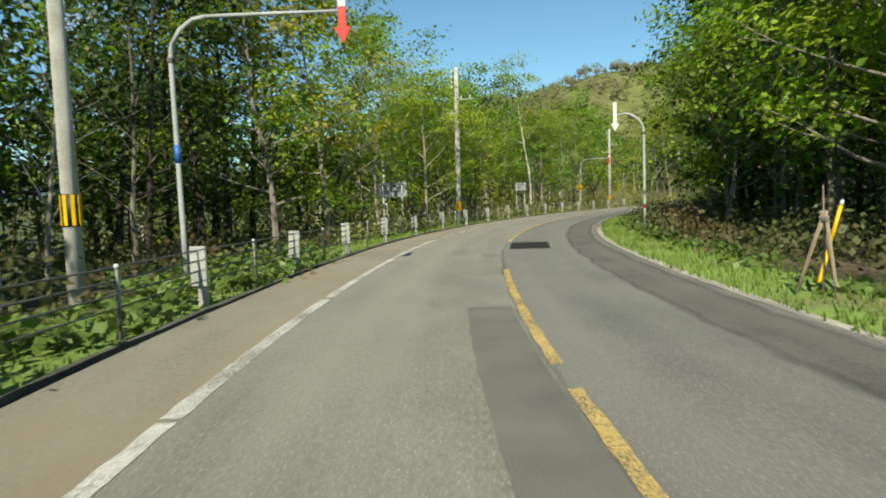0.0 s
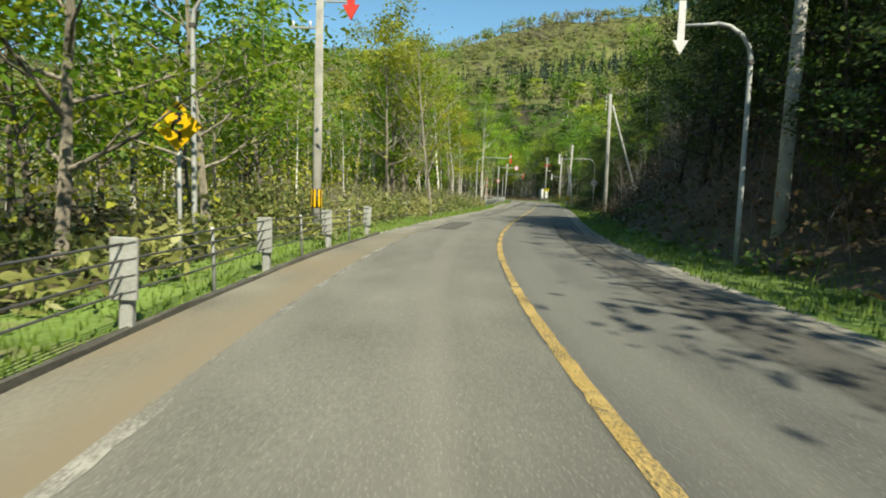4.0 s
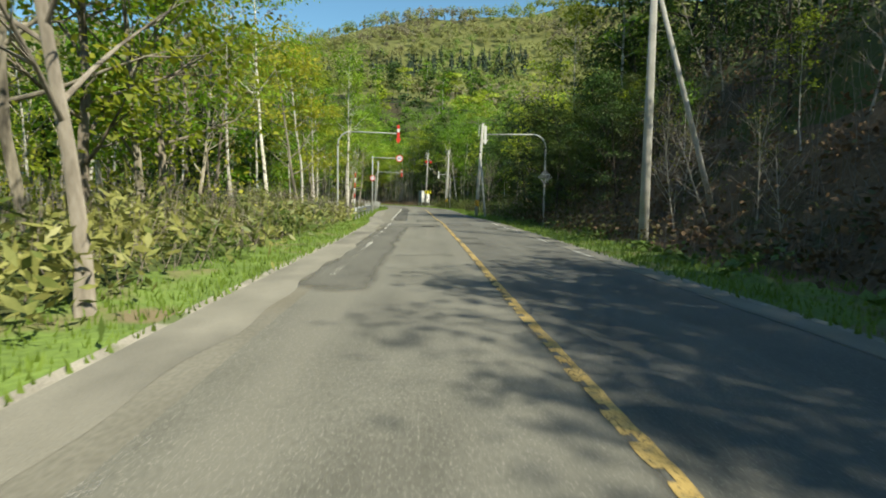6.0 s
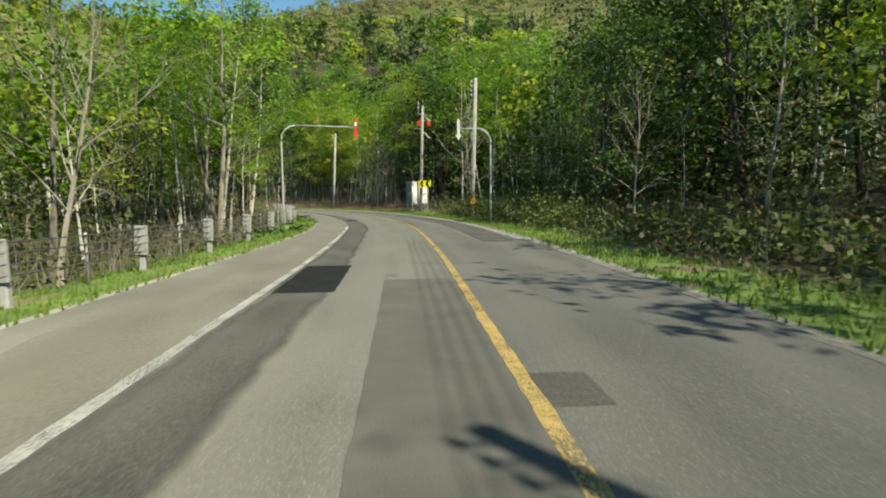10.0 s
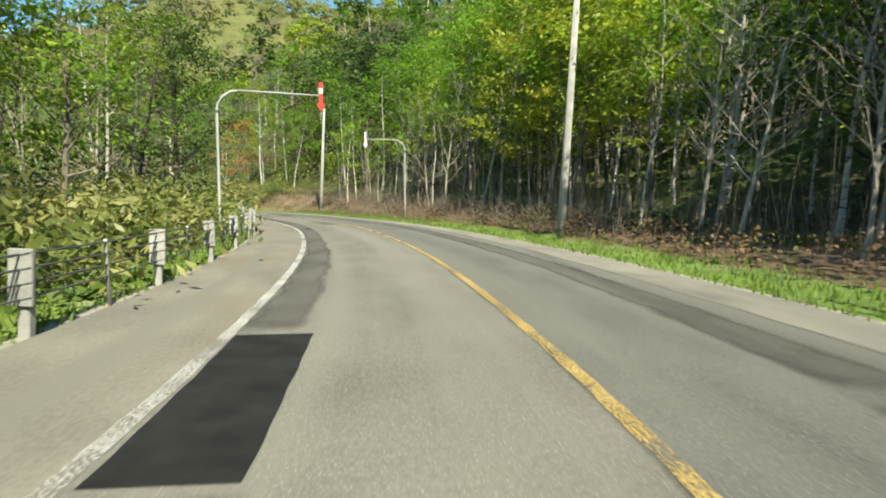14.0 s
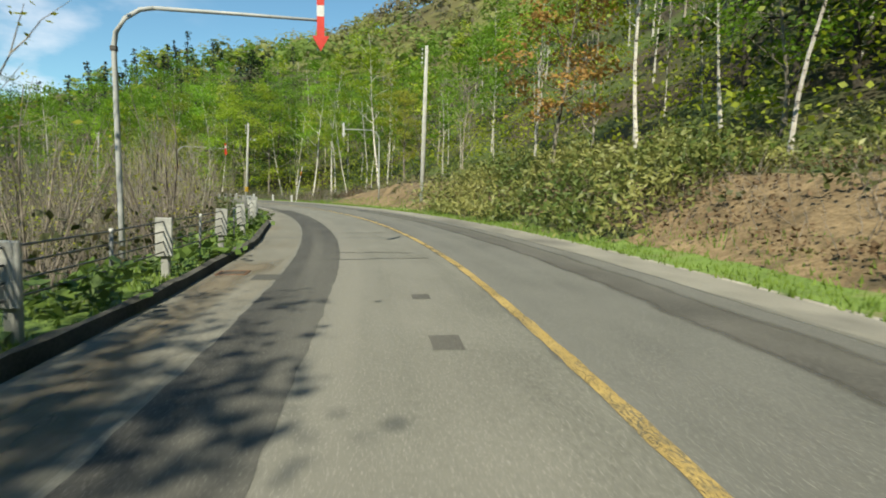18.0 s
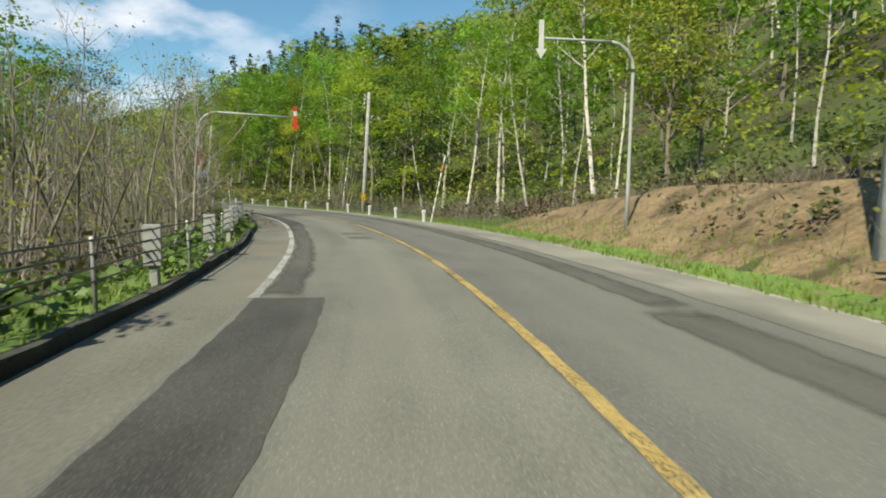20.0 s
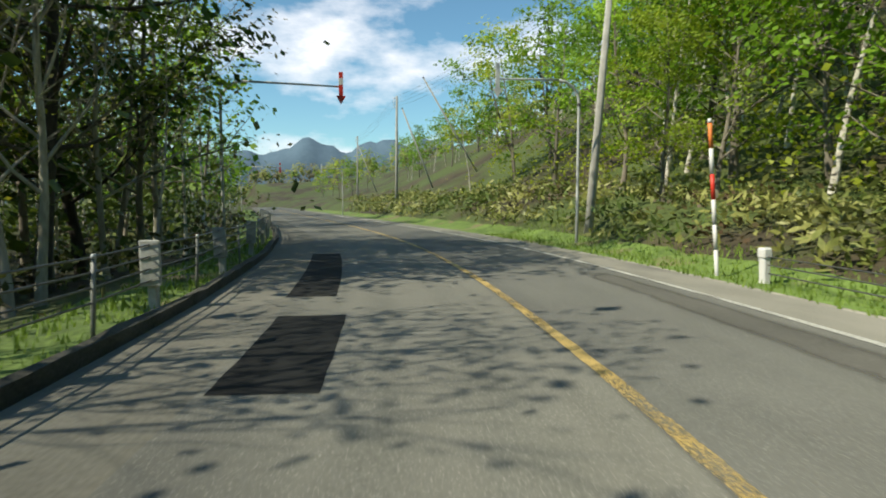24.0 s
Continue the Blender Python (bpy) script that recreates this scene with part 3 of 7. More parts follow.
def part(name, bm, mat, parent, label=""):
    me = bpy.data.meshes.new(name)
    bm.to_mesh(me)
    bm.free()
    me.materials.append(mat)
    ob = new(name, me)
    ob.parent = parent
    return tagged(ob, label)


def thing(name, label, category, group="", m=None, kind=""):
    ob = new(name)
    if m is not None:
        ob.matrix_basis = m
    return tagged(ob, label, category, group, kind)


def stand(s, o, turn=0.0, lift=0.0, lean=0.0, tip=0.0):
    """Pose of a thing that stands beside the road: its +y looks along the road, its +x to the right."""
    x, y, z = spot(s, o, lift)
    return pose(x, y, z, tip, lean, math.degrees(heading(s)) - 90 + turn)


# ---- ground ----
def build_ground():
    fine_x, fine_y = np.arange(-70, 205, 2.6), np.arange(-85, 425, 2.6)
    grow = np.cumsum(np.geomspace(4, 520, 30))
    gx = np.r_[fine_x[0] - grow[::-1], fine_x, fine_x[-1] + grow]
    gy = np.r_[fine_y[0] - grow[::-1], fine_y, fine_y[-1] + grow]
    X, Y = np.meshgrid(gx, gy)
    x, y = X.ravel(), Y.ravel()
    s, o = nearest(x, y)
    z = land(x, y)
    under = (1 - step(3.5, 6.5, np.maximum(o - right_edge(s), 0) * (o > 0) + np.maximum(left_edge(s) - o, 0) * (o < 0)))
    z = z - 0.5 * under + 0.25 * (1 - under) * np.sin(x * 0.9 + 0.3 * y) * np.sin(y * 0.8)
    z = z - 1.6 * cutting(s) * (o > 0) * under
    nx, ny = len(gx), len(gy)
    i, j = np.meshgrid(np.arange(nx - 1), np.arange(ny - 1))
    a = (j * nx + i).ravel()
    fs = np.stack([a, a + 1, a + nx + 1, a + nx], 1)
    me = mesh("ground", np.stack([x, y, z], 1), fs, SOIL, smooth=True)
    me.materials.append(HILL_WOOD)
    wooded = (np.abs(o) > 70) & (np.hypot(x - 110, y - 200) < 1500) & (hills(x, y) > 1.5)
    me.polygons.foreach_set("material_index", wooded[fs].all(axis=1).astype(np.int32))
    tagged(new("ground", me), "brown forest floor with leaf litter and green growth", "ground", kind="structure")


def build_verge(name, side, label):
    s = np.arange(-30.0, 480.0, 0.8)
    cols = np.r_[0.0, 0.25, 0.5, 0.9, 1.4, 2.0, 2.8, 3.6, 4.5, 5.5, 6.5, 7.2]
    vs = []
    for c, d in enumerate(cols):
        o = right_edge(s) + d if side > 0 else left_edge(s) - d
        x, y = place(s, o)
        z = lie(s, o) - 0.02 + (0.0 if c == 0 else min(1.0, (c - 1) / 4) * (0.05 * np.sin(s * 1.7 + c * 2.1) * np.sin(s * 0.63 + c) + 0.03 * np.sin(s * 4.1 + 3 * c)))
        if c == 0:
            z = z - 0.05
        if c == len(cols) - 1:
            z = z - 0.9
        vs.append(np.stack([x, y, z], 1))
    n = len(s)
    verts = np.concatenate(vs)
    fs, ids = [], []
    for c in range(len(cols) - 1):
        for i in range(n - 1):
            q = (c * n + i, (c + 1) * n + i, (c + 1) * n + i + 1, c * n + i + 1)
            fs.append(q if side > 0 else q[::-1])
            plot = side > 0 and 192 < s[i] < 206 and c < 8
            bare = side > 0 and (298 < s[i] < 316.5 or 266 < s[i] < 276) and 3 < c < 10 + (int(s[i] * 3.7) % 2)
            bank_foot = side > 0 and 236 < s[i] < 325
            leafy = side > 0 and (64 < s[i] < 130 or 206 < s[i] < 300) and c > 4
            ids.append(2 if c == 0 else 1 if bare else 4 if leafy else (0 if plot or c < (4 if bank_foot else 5) else 3))
    me = mesh(name, verts, fs, VERGE, smooth=True)
    for m in (BANK, GRAVEL, SOIL, LEAF_FLOOR):
        me.materials.append(m)
    me.polygons.foreach_set("material_index", ids)
    tagged(new(name, me), label, "verge", kind="structure")


build_ground()
build_verge("verge_left", -1, "green grassy verge falling to the trees")
build_verge("verge_right", 1, "grassy verge with bare brown soil banks")

road = ribbon("road", -60, 540, lambda s: left_line(s) - 0.05, right_edge, 0.0, ASPHALT, 1.0, 6)
tagged(road, "sun-bleached grey asphalt of a two-lane mountain road", "road", kind="structure")
edge_strip = ribbon("asphalt_edge", -60, 540, lambda s: mid_line(s) + 3.2 + 0.05 * np.sin(s * 0.9) + 0.03 * np.sin(s * 2.7), lambda s: right_edge(s) + 0.02, 0.002, EDGE, 0.5, 2, road)
tagged(edge_strip, "pale gritty strip outside the oncoming lane")
lane = ribbon("lane_surface", -60, 540, lambda s: mid_line(s) - 0.12, lambda s: mid_line(s) + 3.18, 0.0012, ONCOMING, 1.0, 8, road)
tagged(lane, "slightly darker asphalt of the oncoming lane")
for a, b, mt, words in ((-60, 78, DUSTY, "dusty tan asphalt shoulder beside the white line"), (78, 540, SHOULDER, "grey asphalt shoulder beside the white line")):
    shoulder = ribbon("shoulder", a, b, left_edge, lambda s: left_line(s) - 0.05, 0.0, mt, 1.0, 2)
    tagged(shoulder, words, "shoulder", kind="structure")

grit = ribbon("shoulder_edge", 76, 150, lambda s: left_edge(s) - 0.02, lambda s: left_edge(s) + 0.75 + 0.08 * np.sin(s * 0.7) + 0.05 * np.sin(s * 2.3), 0.003, EDGE, 0.4, 2, shoulder)
tagged(grit, "pale gritty strip at the shoulder's outer edge")


def build_kerb(name, s0, s1, wide, high):
    s = np.arange(s0, s1, 0.6)
    prof = ((-0.02, -0.05), (-0.01, high), (-wide * 0.5, high + 0.02), (-wide, high - 0.03), (-wide - 0.05, -0.1))
    vs, fs, n = [], [], len(s)
    rng = np.random.default_rng(5)
    for dx, z in prof:
        o = left_edge(s) + dx + 0.03 * np.sin(s * 0.8)
        x, y = place(s, o)
        vs.append(np.stack([x, y, np.full(n, z) + (rng.normal(0, 0.012, n) if z > 0 else 0)], 1))
    for c in range(len(prof) - 1):
        fs += [(c * n + i, c * n + i + 1, (c + 1) * n + i + 1, (c + 1) * n + i) for i in range(n - 1)]
    tagged(new(name, mesh(name, np.concatenate(vs), fs, KERB)), "low dark weathered asphalt kerb along the shoulder", "kerb", kind="structure")


build_kerb("kerb_1", -30, 76, 0.11, 0.05)
build_kerb("kerb_2", 231, 470, 0.2, 0.14)

# paint, a little proud of the asphalt
def chips(s, k):
    return 0.007 * np.sin(s * 8.3 + k) * np.sin(s * 3.7 + 2 * k) + 0.007 * np.sin(s * 23.0 + 3 * k) * np.sin(s * 13.7 + k)


def broken(name, s0, s1, centre, wide, mat, seed, long_, gap, parent, label):
    """Worn paint: blocks with gaps; short blocks sit against a strip that the ploughs have left whole."""
    rng = random.Random(seed)
    core = long_ < 0.7
    long_, gap = (long_ * 0.62, gap * 0.8) if core else (long_, gap)
    if core:
        tagged(ribbon(name, s0, s1, lambda q: centre(q), lambda q: centre(q) + wide / 2 + 0.012 * np.sin(q * 9.1) * np.sin(q * 4.3), 0.006, mat, 0.15, 1, parent), label)
    s = s0
    while s < s1:
        e = min(s1, s + long_ * rng.uniform(0.4, 1.6))
        k = rng.uniform(0.38, 0.55)
        r = ribbon(name, s, e, lambda q: centre(q) - wide * k + chips(q, 5), lambda q: centre(q) + (0.0 if core else wide / 2 + chips(q, 2)), 0.006, mat, 0.12, 1, parent)
        tagged(r, label)
        s = e + gap * rng.uniform(0.3, 1.7)


def build_paint():
    r = random.Random(2)
    yl = "yellow centre line, chipped by ploughs"
    for a, b in ((-40, 4.5), (5.2, 12.6), (20.6, 24)):
        tagged(ribbon("centre_line", a, b, lambda s: mid_line(s) - 0.06 + chips(s, 1), lambda s: mid_line(s) + 0.06 + chips(s, 4), 0.006, YELLOW, 0.15, 1, road), yl)
    broken("centre_line", 24.0, 31.0, mid_line, 0.135, YELLOW, 3, 0.45, 0.10, road, yl)
    broken("centre_line", 31.0, 43.0, mid_line, 0.14, YELLOW, 4, 6.0, 0.1, road, yl)
    broken("centre_line", 43.0, 58.0, mid_line, 0.135, YELLOW, 5, 0.4, 0.13, road, yl)
    broken("centre_line", 58.0, 79.0, mid_line, 0.14, YELLOW, 6, 5.0, 0.1, road, yl)
    broken("centre_line", 79.0, 104.2, mid_line, 0.145, YELLOW, 7, 0.5, 0.16, road, yl)
    tagged(ribbon("centre_line", 104.7, 112, lambda s: mid_line(s) - 0.068 + chips(s, 1), lambda s: mid_line(s) + 0.068 + chips(s, 4), 0.006, YELLOW, 0.15, 1, road), yl)
    broken("centre_line", 112.0, 137.0, mid_line, 0.14, YELLOW, 8, 0.5, 0.14, road, yl)
    tagged(ribbon("centre_line", 137, 176.6, lambda s: mid_line(s) - 0.068 + chips(s, 1), lambda s: mid_line(s) + 0.068 + chips(s, 4), 0.006, YELLOW, 0.15, 1, road), yl)
    tagged(ribbon("centre_line", 177.7, 246, lambda s: mid_line(s) - 0.068 + chips(s, 1), lambda s: mid_line(s) + 0.068 + chips(s, 4), 0.006, YELLOW, 0.15, 1, road), yl)
    broken("centre_line", 246.0, 262.0, mid_line, 0.14, YELLOW, 9, 0.45, 0.1, road, yl)
    tagged(ribbon("centre_line", 262, 318, lambda s: mid_line(s) - 0.068 + chips(s, 1), lambda s: mid_line(s) + 0.068 + chips(s, 4), 0.006, YELLOW, 0.15, 1, road), yl)
    broken("centre_line", 318.0, 332.0, mid_line, 0.14, YELLOW, 10, 0.5, 0.09, road, yl)
    tagged(ribbon("centre_line", 332, 480, lambda s: mid_line(s) - 0.068 + chips(s, 1), lambda s: mid_line(s) + 0.068 + chips(s, 4), 0.006, YELLOW, 0.15, 1, road), yl)
    wl = "white edge line, worn away in places"
    w = 0.14
    broken("edge_line", -30.0, 22.0, left_line, 0.16, WHITE, 11, 3.2, 0.12, road, wl)
    broken("edge_line", 22.0, 33.0, left_line, 0.15, WHITE, 12, 1.1, 0.9, road, wl)
    broken("edge_line", 33.0, 36.1, left_line, 0.15, GHOST, 13, 6.0, 0.1, road, wl)
    broken("edge_line", 39.6, 60.0, left_line, 0.15, GHOST, 13, 6.0, 0.1, road, wl)
    broken("edge_line", 36.2, 39.5, left_line, 0.13, WHITE, 17, 0.8, 0.5, road, wl)
    broken("edge_line", 60.0, 88.0, left_line, 0.12, FADED, 14, 6.0, 0.8, road, wl)
    broken("edge_line", 95.6, 101.9, left_line, 0.13, FADED, 15, 1.6, 0.25, road, wl)
    for k, (a, b, wide) in enumerate(((102.05, 102.3, 0.08), (102.5, 103.15, 0.11), (103.2, 103.95, 0.13), (104.0, 104.2, 0.06), (104.45, 104.7, 0.07), (106.5, 106.75, 0.07), (107.3, 107.55, 0.08),
                                      (109.0, 109.2, 0.07), (109.7, 110.6, 0.09), (112.9, 114.1, 0.11), (115.2, 116.5, 0.12), (117.3, 118.8, 0.14), (122.7, 124.5, 0.13), (125.3, 126.4, 0.13), (126.8, 128.4, 0.13))):
        tagged(ribbon("edge_line", a, b, lambda s: left_line(s) - wide / 2 + 2.2 * chips(s, k), lambda s: left_line(s) + wide / 2 + 2.2 * chips(s, k + 3), 0.006, WHITE, 0.06, 1, road), wl)
    broken("edge_line", 119.0, 121.6, left_line, 0.12, GHOST, 21, 3.0, 0.1, road, wl)
    for a, b in ((128.5, 167.5), (168.2, 170), (170.7, 174), (190, 263.2), (300, 337)):
        tagged(ribbon("edge_line", a, b, lambda s: left_line(s) - w / 2 + chips(s, 1), lambda s: left_line(s) + w / 2 + chips(s, 4), 0.006, WHITE, 0.15, 1, road), wl)
    broken("edge_line", 174.0, 190.0, left_line, 0.13, GHOST, 20, 8.0, 0.1, road, wl)
    right = lambda s: mid_line(s) + 3.15
    broken("edge_line", 100.0, 130.0, right, 0.12, WHITE, 16, 2.5, 3.5, road, wl)
    for a, b in ((163, 207), (352, 420)):
        tagged(ribbon("edge_line", a, b, lambda s: right(s) - 0.06, lambda s: right(s) + 0.06, 0.006, WHITE, 1.0, 1, road), wl)


build_paint()

def ragged(s, k):
    return 0.012 * np.sin(s * 3.1 + k) * np.sin(s * 1.3 + 2 * k) + 0.012 * np.sin(s * 7.7 + 3 * k)


# strips and patches of newer asphalt: from, to, left, right, material
STRIPS = [(-30, 66, 1.88, 3.0, THINNED), (66, 86, 2.0, 3.0, THINNED), (113.6, 116.2, 1.86, 2.6, THINNED), (162, 206, 1.66, 2.85, THINNED), (206, 236, 1.85, 2.68, THINNED), (236, 262, 1.5, 2.5, THINNED),
          (262, 299, 1.75, 2.75, THINNED), (299, 323, 2.05, 2.82, THINNED), (323, 366, 2.1, 2.9, THINNED)]
for a, b, lo, hi, mt in STRIPS:
    tagged(ribbon("asphalt_patch", a, b, lambda s: mid_line(s) + lo + 0.03 * np.sin(s * 0.33) + ragged(s, 1), lambda s: mid_line(s) + hi + 0.03 * np.sin(s * 0.27) + ragged(s, 2), 0.003, mt, 0.3, 6, road),
           "long dark repair strip in the oncoming lane")
for a, b, hi, mt in ((79, 85.6, 1.08, THINNED), (123.5, 205, 0.98, THINNED), (208.7, 237.8, 0.74, THINNED), (237.8, 246, 0.8, STRIP), (246, 300, 0.88, STRIP), (300, 318, 0.62, THINNED), (318, 337, 0.72, STRIP), (337, 357, 0.9, THINNED)):
    tagged(ribbon("asphalt_patch", a, b, lambda s: left_line(s) + 0.02 + ragged(s, 3), lambda s: left_line(s) + hi + 0.06 + 0.03 * np.sin(s * 0.3) + ragged(s, 4), 0.003, mt, 0.3, 6, road),
           "long dark repair strip beside the edge line")
PATCHES = [(17.7, 20.4, 1.25, 2.45, FRESH), (106.4, 107.2, 1.5, 2.15, TARRED), (103.6, 104.5, 1.4, 2.1, TARRED), (115.5, 116.4, -0.05, 0.6, FRESH),
           (123.9, 124.8, -1.8, -1.2, FRESH), (139.5, 140.5, -1.95, -1.35, FRESH), (152.3, 156.0, -2.05, -1.1, FRESH),
           (144.2, 153.6, -0.35, 0.85, MIDDLE), (147.0, 147.8, 0.87, 1.45, WORN), (181.4, 183.3, -1.6, -0.95, FRESH),
           (177.4, 177.7, -1.6, -1.4, FRESH), (193.0, 193.8, -1.85, -1.3, FRESH), (205.1, 208.6, -1.6, -0.78, FRESH),
           (196.1, 199.0, -0.05, 0.95, MIDDLE), (236.2, 241.1, 0.35, 1.25, MIDDLE), (253.8, 256.1, 1.57, 2.5, FRESH), (251.9, 257.1, 0.08, 0.84, DULL),
           (312.7, 313.8, -0.05, 0.7, DULL), (310.7, 311.8, -0.05, 0.75, DULL), (191.8, 192.4, -1.95, -1.62, WORN), (348.3, 355.8, -1.45, -0.35, FRESH), (358.7, 361.9, -1.53, -0.68, FRESH),
           (363.5, 371.4, -1.66, -0.9, FRESH), (330.8, 334.1, 0.1, 1.0, MIDDLE), (333.0, 333.4, -0.28, -0.02, WORN), (270.6, 271.2, -1.95, -1.55, WORN),
           (266.3, 266.85, 0.42, 0.72, WORN), (268.8, 269.15, 0.42, 0.66, WORN), (2.5, 8.2, 0.38, 0.98, MIDDLE), (11.6, 17.4, 0.5, 1.1, FAINT), (173.0, 177.8, 1.44, 2.0, DULL)]
for a, b, lo, hi, mt in PATCHES:
    tagged(ribbon("asphalt_patch", a, b, lambda s: lo + 0.4 * ragged(s, 1), lambda s: hi + 0.4 * ragged(s, 5), 0.0045, mt, 0.2, 1, road), "square patch of black new asphalt" if mt is FRESH else "faded grey asphalt patch")
for a, b, lo, hi in ((93.5, 114.8, -2.1, -0.66), (114.8, 118.7, -2.75, 1.05), (122.0, 125.6, -0.5, 1.05), (117.0, 120.5, 1.3, 2.8)):
    tagged(ribbon("asphalt_patch", a, b, lambda s: lo + ragged(s, 2), lambda s: hi + ragged(s, 6), 0.0026, FAINT, 0.25, 8, road), "darker resurfaced stretch across the lane")

# narrow seams across the road: along, from, to, slant
for s0, lo, hi, tilt in ((99.6, -0.6, 0.9, 0.15), (112.9, -0.9, 1.0, -0.2), (273.2, -1.0, 1.2, 0.1), (274.6, -0.8, 1.0, -0.1), (280.4, -1.2, 1.4, 0.12)):
    o = np.linspace(lo, hi, 14)
    s = s0 + tilt * (o - lo) + 0.05 * np.sin(o * 5.0) + 0.03 * np.sin(o * 13.0)
    x0, y0 = place(s, o)
    x1, y1 = place(s + 0.05 + 0.02 * np.sin(o * 9), o)
    n = len(o)
    vs = np.concatenate([np.stack([x0, y0, np.full(n, 0.0052)], 1), np.stack([x1, y1, np.full(n, 0.0052)], 1)])
    uv = np.concatenate([np.stack([o, s], 1), np.stack([o, s + 0.05], 1)])
    seam = new("tar_seam", mesh("tar_seam", vs, [(i, i + 1, n + i + 1, n + i) for i in range(n - 1)], CRACK, uv))
    seam.data.attributes.new("rim", "FLOAT", "POINT").data.foreach_set("value", np.full(2 * n, 0.02, dtype=np.float32))
    seam.parent = road
    tagged(seam, "thin dark tarred seam across the lane")

for a, b, lo, hi in ((261.5, 273.5, -2.7, -1.85), (318, 330, -2.75, -1.9)):
    tagged(ribbon("silt", a, b, lambda s: lo + 0.12 * np.sin(s * 0.9), lambda s: hi + 0.15 * np.sin(s * 0.6 + 1), 0.004, STAIN, 0.4, 8, road), "rusty brown silt washed over the shoulder")


def drain_grate(s, o):
    t = thing("drain_grate", "small dark iron drain grate let into the shoulder", "drain grate", "", stand(s, o))
    bm = bmesh.new()
    for x in (-0.23, 0.23):
        slab(bm, (0.04, 0.5, 0.02), (x, 0, 0.008), 0.003)
    for y in (-0.23, 0.23):
        slab(bm, (0.42, 0.04, 0.02), (0, y, 0.008), 0.003)
    part("rim", bm, RUST_PLATE, t)
    for k in range(7):
        bm = bmesh.new()
        slab(bm, (0.022, 0.42, 0.014), (-0.17 + 0.057 * k, 0, 0.007), 0.002)
        part("bar", bm, DARK_STEEL, t)
    # flat black sheet, painted as the shade below the bars
    bm = bmesh.new()
    slab(bm, (0.42, 0.42, 0.004), (0, 0, -0.001), 0)
    part("pit", bm, BLACK, t)


# ---- road furniture ----
def arrow_mast(s, o, reach, side, high=5.2, marker=None, lift=0.0):
    """A tall bent mast with a down arrow hung over the edge of the road. side: 1 on the right of the road, -1 on the left."""
    front = side < 0
    t = thing("arrow_mast", ("grey mast hanging a red and white striped arrow" if front else "grey mast hanging a plain pale arrow") + " over the road", "road marker",
              "arrow masts along the road", stand(s, o, lift=lift))
    d = -side  # towards the road
    bm = bmesh.new()
    r = 0.75
    pts = [(0, 0, -0.3), (0, 0, 1.2), (0, 0, high - r)]
    pts += [(d * (r - r * math.cos(a)), 0, high - r + r * math.sin(a)) for a in (radians(k) for k in (20, 45, 70, 90))]
    tube(bm, pts, [0.057, 0.055, 0.05, 0.048, 0.046, 0.045, 0.042], 10)
    part("post", bm, MAST, t)
    bm = bmesh.new()
    tube(bm, [(d * r, 0, high), (d * reach * 0.6, 0, high - 0.02), (d * reach, 0, high - 0.05)], [0.042, 0.036, 0.03], 8)
    part("arm", bm, MAST, t)
    bm = bmesh.new()
    slab(bm, (0.12, 0.12, 0.1), (d * 0.0, 0, high - r - 0.05), 0.01)
    part("collar", bm, DARK_STEEL, t)
    top, x = high + 0.45, d * (reach + 0.02)
    m1, m2 = (SIGN_WHITE, RED) if front else (SIGN_WHITE, SIGN_WHITE)
    w = 0.075
    for k in range(3):
        bm = bmesh.new()
        slab(bm, (2 * w, 0.03, 0.22), (x, -0.05, top - 0.11 - 0.22 * k), 0.004)
        part("arrow_stripe", bm, m2 if k % 2 == 0 else m1, t)
    bm = bmesh.new()
    prism(bm, [(x - w, top - 0.66), (x + w, top - 0.66), (x + w, top - 0.82), (x + 0.17, top - 0.82), (x, top - 1.12), (x - 0.17, top - 0.82), (x - w, top - 0.82)],
          -0.065, -0.035)
    part("arrow_head", bm, m2, t)
    bm = bmesh.new()
    slab(bm, (0.05, 0.05, 0.3), (x, -0.01, high - 0.05), 0.006)
    part("bracket", bm, DARK_STEEL, t)
    if marker:
        bm = bmesh.new()
        tube(bm, [(0, 0, marker[1]), (0, 0, marker[1] + marker[2])], 0.062, 10)
        part("reflector_band", bm, marker[0], t)
    return t


POLES = []


